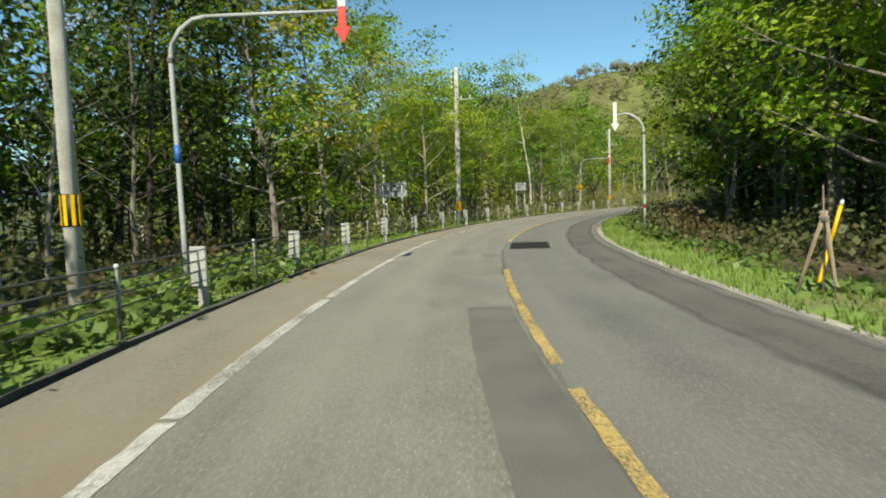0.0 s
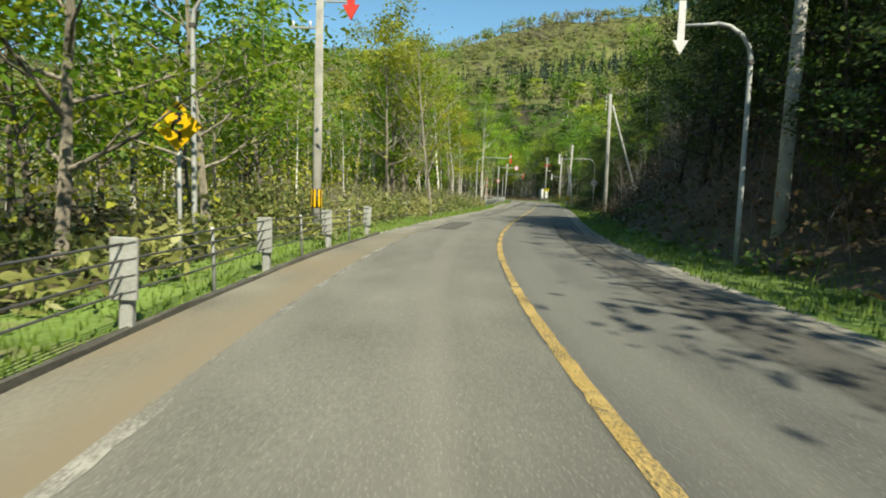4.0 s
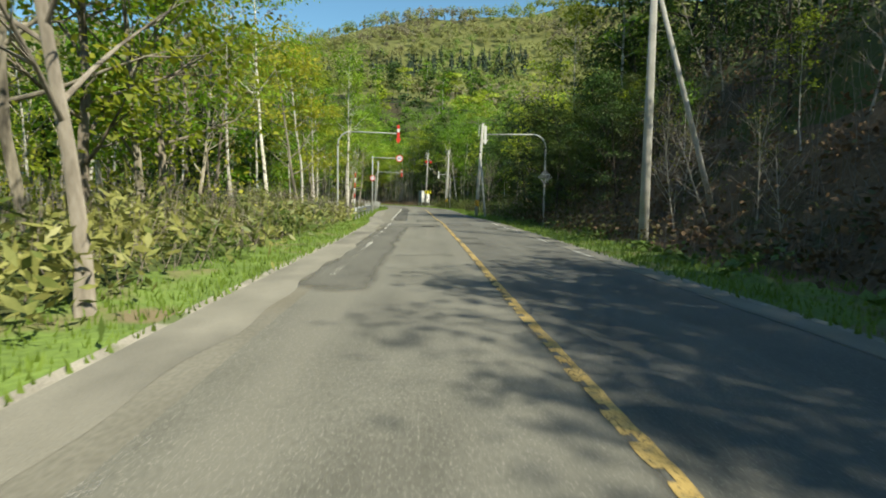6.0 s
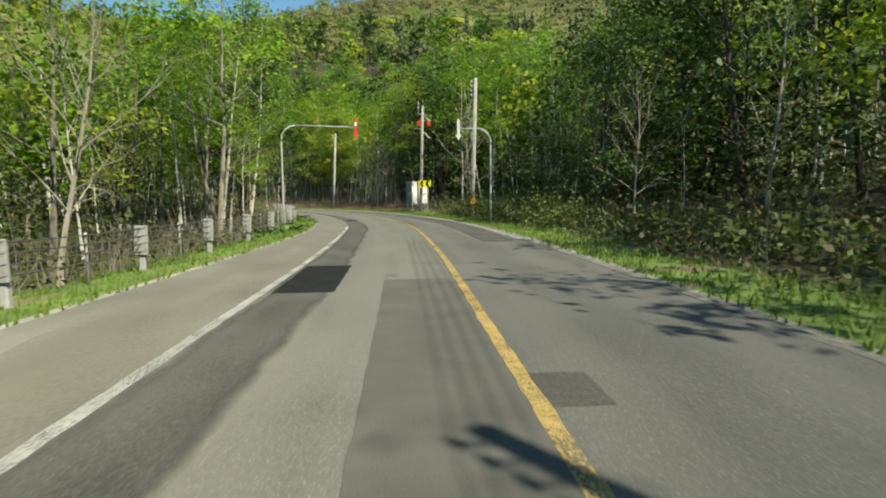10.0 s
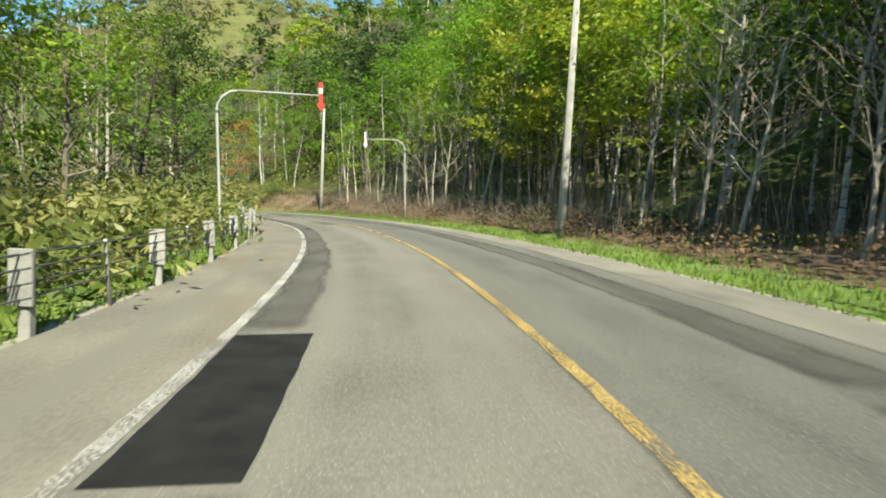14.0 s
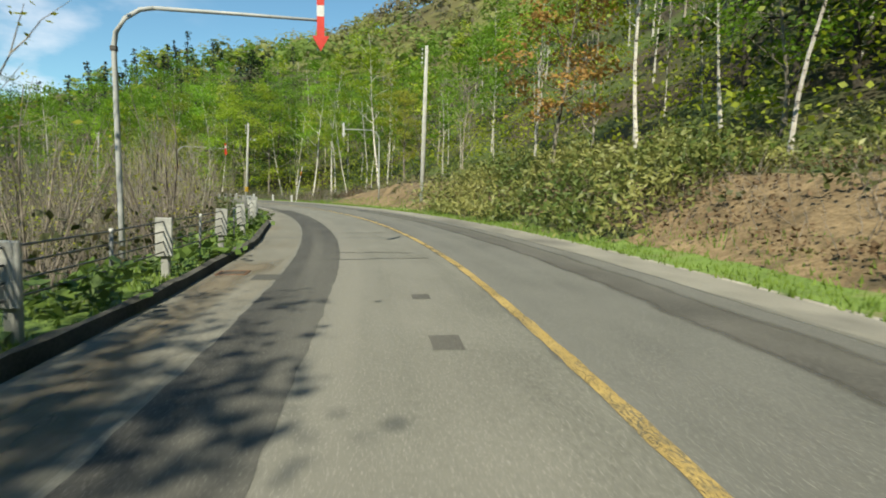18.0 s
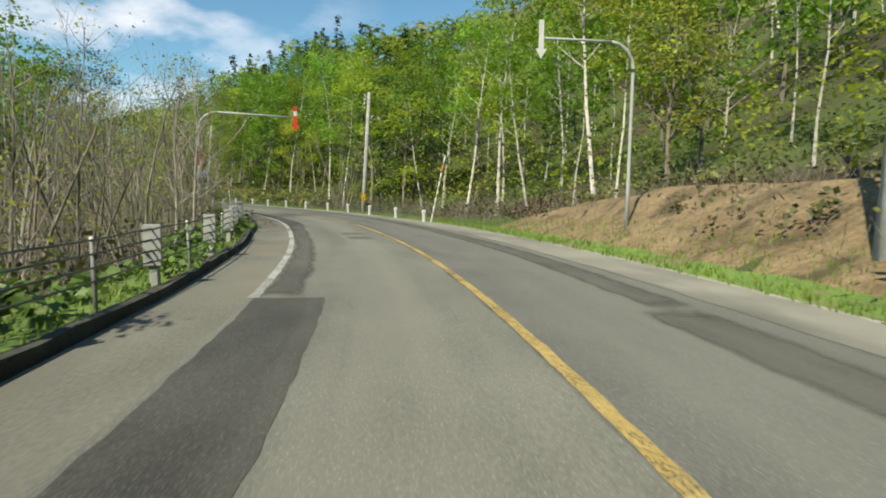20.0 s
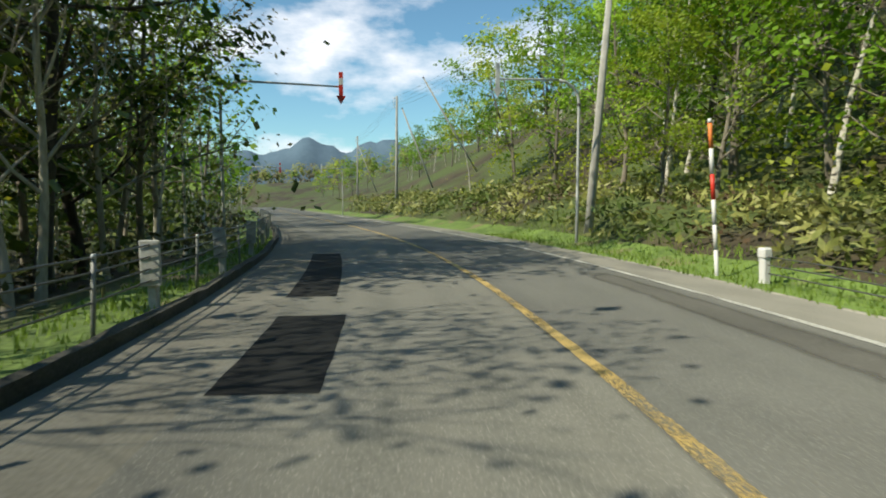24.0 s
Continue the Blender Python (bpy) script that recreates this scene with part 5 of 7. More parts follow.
def chevron_sign(s, o):
    t = thing("chevron_sign", "yellow board with two black chevrons beside a pole", "road sign", "", stand(s, o))
    bm = bmesh.new()
    slab(bm, (1.3, 0.025, 0.66), (0, -0.06, 2.68), 0.006)
    p = part("panel", bm, LEMON, t)
    for x in (-0.32, 0.28):
        bm = bmesh.new()
        prism(bm, [(x + 0.24, 2.97), (x + 0.02, 2.97), (x - 0.22, 2.68), (x + 0.02, 2.39), (x + 0.24, 2.39), (x, 2.68)], -0.081, -0.070)
        part("chevron", bm, BLACK, p)
    bm = bmesh.new()
    tube(bm, [(0.35, 0, -0.5), (0.35, 0, 2.9)], 0.035, 10)
    part("post", bm, MAST, t)
    bm = bmesh.new()
    slab(bm, (0.9, 0.03, 0.05), (0.0, -0.035, 2.68), 0.004)
    part("bracket", bm, STEEL, t)


chevron_sign(198.9, 8.7)


def equipment_box(s, o):
    t = thing("equipment_box", "white and grey equipment cabin raised on steel legs in grass", "equipment cabin", "", stand(s, o, turn=3))
    w, l, lo, hi = 1.75, 1.4, 0.72, 2.92
    bm = bmesh.new()
    slab(bm, (w, l, hi - lo), (w / 2, l / 2, (lo + hi) / 2), 0.03)
    part("body", bm, BOX_GREY, t)
    for x0, x1 in ((0.02, 0.60), (0.80, w - 0.02)):
        bm = bmesh.new()
        slab(bm, (x1 - x0, 0.03, hi - lo - 0.06), ((x0 + x1) / 2, -0.012, (lo + hi) / 2), 0.008)
        d = part("front_panel", bm, BOX_WHITE, t, "scuffed white front panel")
        if x0 > 0.5:
            bm = bmesh.new()
            rng = random.Random(8)
            for k in range(14):
                slab(bm, (rng.uniform(0.06, 0.22), 0.004, rng.uniform(0.03, 0.1)), (rng.uniform(0.95, 1.5), -0.031, rng.uniform(1.45, 2.0)), 0, pose(0, 0, 0, 0, rng.uniform(-50, 50), 0))
            part("scuff", bm, BACK_GREY, d)
    bm = bmesh.new()
    slab(bm, (0.19, 0.04, hi - lo + 0.3), (0.70, -0.014, (lo + hi) / 2 - 0.12), 0.006)
    part("centre_strip", bm, DARK_STEEL, t)
    bm = bmesh.new()
    slab(bm, (w + 0.1, l + 0.1, 0.05), (w / 2, l / 2, hi + 0.025), 0.015)
    part("roof", bm, SIGN_WHITE, t)
    bm = bmesh.new()
    slab(bm, (w, l, 0.07), (w / 2, l / 2, lo - 0.036), 0.01)
    part("floor_frame", bm, STEEL, t)
    for x in (0.08, w - 0.08):
        for y in (0.08, l - 0.08):
            bm = bmesh.new()
            slab(bm, (0.1, 0.1, lo + 0.2), (x, y, (lo - 0.2) / 2 - 0.04), 0.008)
            g = part("leg", bm, STEEL, t)
            bm = bmesh.new()
            slab(bm, (0.34, 0.34, 0.16), (x, y, 0.02), 0.02)
            part("foot_pad", bm, CONCRETE, g)
    for a, b in (((0.1, 0.08, 0.1), (0.85, 0.08, 0.62)), ((w - 0.1, 0.08, 0.62), (0.85, 0.08, 0.15)), ((0.08, 0.15, 0.1), (0.08, l - 0.15, 0.62))):
        bm = bmesh.new()
        tube(bm, [a, b], 0.025, 6)
        part("brace", bm, STEEL, t)
    bm = bmesh.new()
    slab(bm, (0.03, 0.32, 0.42), (-0.02, 0.45, 1.75), 0.01)
    part("side_panel", bm, SIGN_WHITE, t, "small white panel on the grey side")


equipment_box(201.8, 8.55)


# ---- trees ----
def limb_tubes(paths, sides):
    """All limbs of one tree in one go: paths of (points, radii)."""
    vs, fs, base = [], [], 0
    for (pts, rad), k in zip(paths, sides):
        pts = np.asarray(pts)
        d = np.gradient(pts, axis=0)
        d /= np.linalg.norm(d, axis=1)[:, None] + 1e-9
        a = np.cross(d, np.array([0.31, 0.77, 0.12]))
        a /= np.linalg.norm(a, axis=1)[:, None] + 1e-9
        b = np.cross(d, a)
        t = 2 * np.pi * np.arange(k) / k
        ring = pts[:, None] + (a[:, None] * np.cos(t)[None, :, None] + b[:, None] * np.sin(t)[None, :, None]) * np.asarray(rad)[:, None, None]
        n = len(pts)
        vs.append(ring.reshape(-1, 3))
        for i in range(n - 1):
            for j in range(k):
                fs.append((base + i * k + j, base + i * k + (j + 1) % k, base + (i + 1) * k + (j + 1) % k, base + (i + 1) * k + j))
        base += n * k
    return np.concatenate(vs), fs


def bent(rng, start, way, length, n, wob, lift):
    pts, p, d = [np.array(start, float)], np.array(start, float), np.array(way, float)
    for _ in range(n):
        d = d + rng.normal(0, wob, 3) + np.array([0, 0, lift])
        d /= np.linalg.norm(d)
        p = p + d * length / n
        pts.append(p.copy())
    return np.array(pts)


def leaf_cloud(rng, anchors, n, spread, size, flat=0.9):
    """Leaves in flat pads about the twig ends, most of them facing up and out."""
    pads = anchors[rng.permutation(len(anchors))[:max(12, int(len(anchors) * 0.62))]]
    pads = pads + rng.normal(0, 0.12, pads.shape)
    wide = spread * rng.uniform(0.6, 1.25, len(pads))
    i = rng.integers(0, len(pads), n)
    c = pads[i] + rng.normal(0, 1, (n, 3)) * np.stack([wide, wide, wide * 0.34], 1)[i]
    out = c * np.array([1, 1, 0])
    out /= np.linalg.norm(out, axis=1)[:, None] + 0.6
    nrm = rng.normal(0, 0.45, (n, 3)) + out * 0.6 + np.array([0, 0, flat])
    nrm /= np.linalg.norm(nrm, axis=1)[:, None]
    u = np.cross(nrm, rng.normal(0, 1, (n, 3)))
    u /= np.linalg.norm(u, axis=1)[:, None] + 1e-9
    v = np.cross(nrm, u)
    k = size * rng.uniform(0.55, 1.35, n)[:, None]
    return c, u * k * 1.3, v * k * 0.85


def stock_of(vs, fs, bark, cloud, leaf):
    """A tree to copy: its two meshes, and their arrays for the joined woods."""
    return dict(trunk=mesh("trunk", vs, fs, bark, smooth=True), crown=quads("crown", *cloud, leaf), wood=(vs, np.array(fs)), cloud=cloud, bark=bark, leaf=leaf)


def tree_meshes(kind, seed):
    rng = np.random.default_rng(seed)
    P = dict(birch=dict(h=(12, 15.5), r=0.11, first=0.42, limbs=13, reach=2.1, up=0.55, leaves=2700, spread=0.46, size=0.15, bark=BARK_WHITE, leaf=LEAF_FRESH, wob=0.035),
             green=dict(h=(9, 13.5), r=0.15, first=0.16, limbs=19, reach=3.3, up=0.30, leaves=4700, spread=0.56, size=0.165, bark=BARK_GREY, leaf=LEAF_FRESH, wob=0.06),
             yellow=dict(h=(10, 14), r=0.13, first=0.25, limbs=17, reach=2.9, up=0.4, leaves=3900, spread=0.54, size=0.16, bark=BARK_GREY, leaf=LEAF_YELLOW, wob=0.06),
             dark=dict(h=(11, 15), r=0.17, first=0.14, limbs=20, reach=3.6, up=0.22, leaves=3600, spread=0.66, size=0.18, bark=BARK_DARK, leaf=LEAF_DEEP_SHADE, wob=0.05),
             bare=dict(h=(9, 13), r=0.10, first=0.22, limbs=18, reach=2.6, up=0.7, leaves=160, spread=0.5, size=0.13, bark=BARK_PALE, leaf=LEAF_YELLOW, wob=0.06),
             tall=dict(h=(12, 15.5), r=0.12, first=0.42, limbs=15, reach=2.9, up=0.35, leaves=3300, spread=0.55, size=0.165, bark=BARK_GREY, leaf=LEAF_FRESH, wob=0.05),
             budding=dict(h=(10, 14), r=0.12, first=0.2, limbs=20, reach=2.8, up=0.6, leaves=1500, spread=0.36, size=0.115, bark=BARK_GREY, leaf=LEAF_BUD, wob=0.06),
             rust=dict(h=(9, 11), r=0.13, first=0.22, limbs=17, reach=2.4, up=0.4, leaves=3200, spread=0.5, size=0.18, bark=BARK_GREY, leaf=LEAF_RUST, wob=0.05),
             slim=dict(h=(8, 12), r=0.06, first=0.45, limbs=9, reach=1.4, up=0.7, leaves=750, spread=0.42, size=0.16, bark=BARK_WHITE, leaf=LEAF_FRESH, wob=0.05))[kind]
    h = rng.uniform(*P["h"])
    trunk = bent(rng, (0, 0, -0.4), (rng.normal(0, 0.04), rng.normal(0, 0.04), 1), h, 9, P["wob"], 0.06)
    tr = P["r"] * (1 - np.linspace(0, 1, 10) ** 0.9 * 0.88)
    tr[0] *= 1.35
    paths, sides, anchors = [(trunk, tr)], [7], []
    for k in range(P["limbs"]):
        f = P["first"] + (0.97 - P["first"]) * (k + rng.uniform(0, 0.9)) / P["limbs"]
        i = f * 9
        p = trunk[int(i)] + (trunk[min(int(i) + 1, 9)] - trunk[int(i)]) * (i - int(i))
        az = k * 2.4 + rng.uniform(-0.5, 0.5)
        g = (f - P["first"]) / (1 - P["first"])
        ln_ = P["reach"] * (0.55 + 0.9 * math.sin(math.pi * min(1, 0.22 + g * 0.75))) * rng.uniform(0.65, 1.1)
        way = np.array([math.cos(az), math.sin(az), P["up"] + 0.7 * g + rng.normal(0, 0.12)])
        pts = bent(rng, p, way / np.linalg.norm(way), ln_, 4, 0.13, 0.06)
        r0 = max(0.012, P["r"] * (1 - f) * 0.55)
        paths.append((pts, np.linspace(r0, 0.006, 5)))
        sides.append(4)
        anchors += [pts[2] * 0.5 + pts[3] * 0.5, pts[3], pts[4], pts[4]]
        for _ in range(4 if kind in ("bare", "budding") else 2):
            j = rng.integers(1, 4)
            w2 = pts[j + 1] - pts[j] + rng.normal(0, 0.28, 3)
            q = bent(rng, pts[j], w2 / np.linalg.norm(w2), ln_ * 0.5, 3, 0.16, 0.08)
            paths.append((q, np.linspace(r0 * 0.5, 0.004, 4)))
            sides.append(3)
            anchors += [q[2], q[3], q[3]]
    vs, fs = limb_tubes(paths, sides)
    stock = stock_of(vs, fs, P["bark"], leaf_cloud(rng, np.array(anchors), P["leaves"], P["spread"], P["size"]), P["leaf"])
    rough = [paths[0]] + [q for q in paths[1:] if len(q[0]) == 5]
    vs, fs = limb_tubes([(pt[::2] if len(pt) > 4 else pt, rd[::2] if len(pt) > 4 else rd) for pt, rd in rough], [5] + [3] * (len(rough) - 1))
    stock["wood"] = (vs, np.array(fs))
    return stock


def shrub_meshes(seed):
    """A leafless bush: many stems from one root, each with upswept twigs."""
    rng = np.random.default_rng(seed)
    paths, sides, an = [], [], []
    for k in range(9):
        az = k * 2.4 + rng.uniform(-0.4, 0.4)
        out = rng.uniform(0.12, 0.45)
        h = rng.uniform(3.0, 5.2)
        st = bent(rng, (0.2 * math.cos(az), 0.2 * math.sin(az), -0.3), np.array([math.cos(az) * out, math.sin(az) * out, 1.0]) / math.hypot(1, out), h, 5, 0.07, 0.03)
        paths.append((st, np.linspace(rng.uniform(0.022, 0.04), 0.006, 6)))
        sides.append(4)
        for j in range(7):
            i = rng.integers(1, 5)
            w = st[i + 1] - st[i] + rng.normal(0, 0.42, 3) * np.array([1, 1, 0.5])
            q = bent(rng, st[i], w / np.linalg.norm(w), rng.uniform(0.5, 1.5), 3, 0.12, 0.12)
            paths.append((q, np.linspace(0.011, 0.004, 4)))
            sides.append(3)
            an += [q[2], q[3], q[3]]
    vs, fs = limb_tubes(paths, sides)
    return stock_of(vs, fs, BARK_GREY, leaf_cloud(rng, np.array(an), 260, 0.16, 0.07), LEAF_YELLOW)


def conifer_meshes(seed):
    rng = np.random.default_rng(seed)
    h = rng.uniform(13, 17)
    trunk = bent(rng, (0, 0, -0.4), (0, 0, 1), h, 6, 0.01, 0.1)
    paths, sides, cs = [(trunk, np.linspace(0.2, 0.03, 7))], [6], []
    for k in range(46):
        f = 0.12 + 0.85 * k / 46
        r = (1 - f) * 3.2 + 0.25
        az = k * 2.4 + rng.uniform(-0.3, 0.3)
        p = np.array([0, 0, f * h])
        tip = p + np.array([math.cos(az) * r, math.sin(az) * r, -0.25 * r])
        paths.append((np.array([p, (p + tip) / 2 + [0, 0, 0.1], tip]), [0.03, 0.02, 0.006]))
        sides.append(3)
        cs += [p + (tip - p) * q for q in (0.35, 0.5, 0.65, 0.8, 0.95)]
    vs, fs = limb_tubes(paths, sides)
    return stock_of(vs, fs, BARK_DARK, leaf_cloud(rng, np.array(cs), 2200, 0.28, 0.26, 0.9), NEEDLE)


def small_tree_meshes(kind, seed):
    """Trees of the back rows: fewer, larger leaves."""
    rng = np.random.default_rng(seed)
    h = rng.uniform(11, 15)
    bark, leaf = dict(fresh=(BARK_WHITE, LEAF_FRESH), yellow=(BARK_GREY, LEAF_YELLOW), deep=(BARK_DARK, LEAF_DEEP_SHADE))[kind]
    trunk = bent(rng, (0, 0, -0.5), (rng.normal(0, 0.05), rng.normal(0, 0.05), 1), h * 0.95, 5, 0.04, 0.06)
    paths, sides, an = [(trunk, np.linspace(0.15, 0.03, 6))], [5], []
    for k in range(9):
        f = 0.35 + 0.6 * k / 9
        p, az = trunk[0] + (trunk[-1] - trunk[0]) * f, k * 2.4
        q = bent(rng, p, np.array([math.cos(az), math.sin(az), 0.6]) / 1.17, rng.uniform(1.5, 3.2), 3, 0.12, 0.08)
        paths.append((q, np.linspace(0.04, 0.01, 4)))
        sides.append(3)
        an += [q[1], q[2], q[3], q[3]]
    vs, fs = limb_tubes(paths, sides)
    return stock_of(vs, fs, bark, leaf_cloud(rng, np.array(an), 560, 0.8, 0.54), leaf)


LABELS = dict(birch="slender white-barked birch with fresh green leaves", green="broad grey-barked tree in fresh green leaf", yellow="tree in yellow-green spring leaf at the wood's edge",
              dark="dark-barked tree with deep green layered foliage", bare="grey tree almost bare, with upswept twigs", tall="tall grey-barked tree with a high fresh green crown", budding="twiggy grey tree just coming into small olive leaves", rust="tree with rusty orange young leaves",
              slim="thin pale young birch with sparse leaves", conifer="dark green conifer on the hill's crest", shrub="leafless grey shrub of many upright stems", fresh="tall thin-trunked tree deep in the wood", deep="dark tree deep in the wood")
KINDS = {k: [tree_meshes(k, 100 * i + 7 * j) for j in range(n)] for i, (k, n) in
         enumerate((("birch", 4), ("green", 4), ("yellow", 3), ("dark", 4), ("bare", 3), ("rust", 1), ("slim", 3), ("budding", 4), ("tall", 4)))}
KINDS["shrub"] = [shrub_meshes(700 + k) for k in range(4)]
KINDS["conifer"] = [conifer_meshes(900 + k) for k in range(2)]
BACK = {k: [small_tree_meshes(k, 50 * i + j) for j in range(2)] for i, k in enumerate(("fresh", "yellow", "deep"))}
plant = random.Random(21)
TAKEN = []


def tree(kind, m, variant=None):
    stock = KINDS[kind]
    stock = stock[plant.randrange(len(stock)) if variant is None else variant]
    t = thing("tree", LABELS[kind], "tree", "trees along the road", m)
    for name in ("trunk", "crown"):
        p = new(name, stock[name])
        p.parent = t
    return t


def rooted(x, y, z, size, lean):
    return pose(x, y, z, plant.gauss(0, lean), plant.gauss(0, lean), plant.uniform(0, 360)) @ Matrix.Scale(size, 4)


SAVED = []


def grove(n, s0, s1, d0, d1, side, mix, near=2.2, size=(0.8, 1.15), back=False, lean=3.0, power=1.25):
    """Trees scattered between two distances from the road's edge. mix: kinds with their shares."""
    plant.seed(int(n * 31 + s0 * 7919 + s1 * 1047 + d0 * 12997 + d1 * 154 + side))
    kinds, shares = zip(*mix.items())
    made = tries = 0
    while made < n and tries < n * 12:
        tries += 1
        s = plant.uniform(s0, s1)
        e = d0 + (d1 - d0) * plant.random() ** power
        o = float(right_edge(s)) + e if side > 0 else float(left_edge(s)) - e
        x, y = (float(v) for v in place(s, o))
        if any((x - a) ** 2 + (y - b) ** 2 < near * near for a, b in TAKEN):
            continue
        if side > 0 and (184 < s < 207 and e < 8.5 or 187 < s < 197 and e < 12 or 272 < s < 288 and e < 6.5):  # the cabin and the rusty tree stand in the open
            continue
        ns, no = nearest([x], [y])
        off = no[0] - right_edge(ns[0]) if no[0] > 0 else left_edge(ns[0]) - no[0]
        if off < d0 * 0.8:
            continue
        TAKEN.append((x, y))
        SAVED.append((float(off) + (100 if back or not -45 < s < 400 else 0), plant.choices(kinds, shares)[0], rooted(x, y, float(land(x, y)[0]) - 0.05, plant.uniform(*size), lean), back))
        made += 1


def plant_groves(limit):
    """The trees nearest to the road as things; those behind them joined into woods, by their leaves and bark."""
    SAVED.sort(key=lambda q: q[0])
    for _, kind, m, back in SAVED[:limit]:
        tree(kind, m, int(abs(m.translation.x * 7 + m.translation.y * 13)) % len(KINDS[kind]))
    leaves, woods = {}, {}
    rng = np.random.default_rng(77)
    for off, kind, m, back in SAVED[limit:]:
        stock = (BACK if back else KINDS)[kind]
        stock = stock[int(abs(m.translation.x * 7 + m.translation.y * 13)) % len(stock)]
        r, t = np.array(m.to_3x3()), np.array(m.translation)
        c, u, v = stock["cloud"]
        if not back:
            share, grow = (0.38, 1.4) if off < 13 else (0.2, 1.85) if off < 100 else (0.10, 2.7)
            pick = rng.random(len(c)) < share
            c, u, v = c[pick], u[pick] * grow, v[pick] * grow
        leaves.setdefault(stock["leaf"].name, [stock["leaf"], []])[1].append((c @ r.T + t, u @ r.T, v @ r.T))
        woods.setdefault(stock["bark"].name, [stock["bark"], []])[1].append((stock["wood"][0] @ r.T + t, stock["wood"][1]))
    for name, (mt, many) in leaves.items():
        me = quads("woodland_leaves", *(np.concatenate([q[k] for q in many]) for k in range(3)), mt)
        tagged(new("woodland_leaves", me), name.replace("_", " ") + " of the woods behind the roadside trees", "woods", kind="stuff")
    for name, (mt, many) in woods.items():
        vs, fs, base = [], [], 0
        for a, b in many:
            vs.append(a)
            fs.append(b + base)
            base += len(a)
        tagged(new("woodland_trunks", mesh("woodland_trunks", np.concatenate(vs), np.concatenate(fs), mt, smooth=True)),
               name.replace("_", " ") + " trunks of the woods behind the roadside trees", "woods", kind="stuff")


def lone(kind, s, o, size=1.0, variant=None, lean=1.0):
    x, y, z = spot(s, o)
    TAKEN.append((x, y))
    return tree(kind, rooted(x, y, z - 0.05, size, lean), variant)


for s, o in ((201, 6.9), (200, 10), (204, 11)):  # keep the cabin's plot clear
    x, y, z = spot(s, o)
    TAKEN.append((x, y))

# single trees that stand out
lone("bare", 91.7, -3.95, 1.1, 0)
lone("green", 101.0, -9.0, 1.15)
lone("yellow", 97.0, -8.0, 1.1)
lone("green", 106.5, -9.5, 1.1)
lone("birch", 120.0, -9.0, 1.1)
lone("birch", 141.5, -10.0, 1.1)
lone("birch", 143.0, -11.5, 1.15)
lone("birch", 147.5, -7.6, 1.2)
lone("slim", 193.6, 10.1, 1.15)
lone("bare", 192.8, 10.6, 0.95)
lone("birch", 128.0, 11.0, 1.05)
lone("birch", 122.5, 12.5, 1.05)
lone("dark", 250.2, -6.6, 0.92)
lone("dark", 252.6, -7.2, 0.95)
lone("dark", 255.3, -7.3, 0.85)
lone("bare", 257.0, -5.4, 0.6)
lone("bare", 288.9, 13.2, 0.8)
lone("rust", 287.5, 10.2, 0.95)
lone("birch", 284.3, 12.5, 1.0)
lone("bare", 29.8, -6.6, 0.95)
lone("birch", 11.2, -9.0, 1.0)
lone("shrub", 343.6, 8.7, 1.75)
lone("birch", 325.5, 12.0, 1.05)
lone("birch", 318.5, 13.5, 1.1)
lone("slim", 316.0, 12.8, 1.1)
lone("birch", 349.0, 11.5, 1.0)
lone("birch", 352.5, 12.0, 1.1)
lone("birch", 331.0, 13.0, 1.0)
lone("green", 345.0, 12.4, 1.05)
lone("green", 341.0, 13.6, 1.1)
lone("dark", 343.0, 15.5, 1.0)
lone("dark", 347.0, 14.5, 0.9)
lone("birch", 364.0, 13.5, 1.0)
lone("bare", 355.8, -8.2, 1.0)
lone("budding", 357.8, -8.4, 0.85)
lone("bare", 358.8, -7.6, 0.95)

grove(30, -25, 24, 7.2, 24, -1, dict(birch=1, bare=3, budding=2, dark=8))
grove(24, 2, 30, 9.0, 26, -1, dict(dark=5, green=1), near=1.6)
grove(26, 0, 46, 20, 46, -1, dict(deep=1), near=1.8, back=True, power=1.0)
grove(50, 20, 74, 3.0, 24, -1, dict(green=7, birch=2, bare=1, budding=1, yellow=4), size=(0.72, 1.0))
grove(56, 74, 124, 6.0, 26, -1, dict(green=3, birch=3, yellow=2, bare=2, slim=3, budding=5))
grove(76, 124, 214, 3.6, 26, -1, dict(birch=5, tall=6, yellow=3, bare=2, slim=5, budding=2))
grove(36, 210, 256, 6.0, 26, -1, dict(dark=4, green=1, birch=3, yellow=1, slim=2))
grove(9, 240, 252, 5.5, 13, -1, dict(bare=4, budding=2, birch=1), size=(0.7, 1.0), near=1.3, lean=6)
grove(12, 250, 264, 3.4, 12, -1, dict(bare=1), size=(0.65, 0.95), near=1.3, lean=6)
grove(9, 258, 272, 3.0, 11, -1, dict(bare=1), size=(0.55, 0.8), near=1.3, lean=8)
grove(64, 258, 330, 2.2, 14, -1, dict(shrub=1), size=(0.7, 1.15), near=1.2, lean=5)
grove(16, 268, 330, 3, 16, -1, dict(bare=8, slim=1), size=(0.38, 0.6), near=1.2, lean=8)
grove(24, 262, 330, 16, 42, -1, dict(bare=6, birch=1), size=(0.4, 0.6))
grove(3, 324.8, 327.6, 2.2, 3.6, -1, dict(budding=1), size=(0.58, 0.68), near=0.8)
grove(9, 326, 342, 10, 18, -1, dict(birch=2, green=1), size=(0.7, 0.9), near=1.3)
grove(16, 314, 334, 2.6, 14, -1, dict(bare=6, shrub=4), size=(0.55, 0.8), near=1.3)
grove(16, 311, 331, 2.0, 6, -1, dict(bare=2, shrub=1), size=(0.55, 0.8), near=1.1)
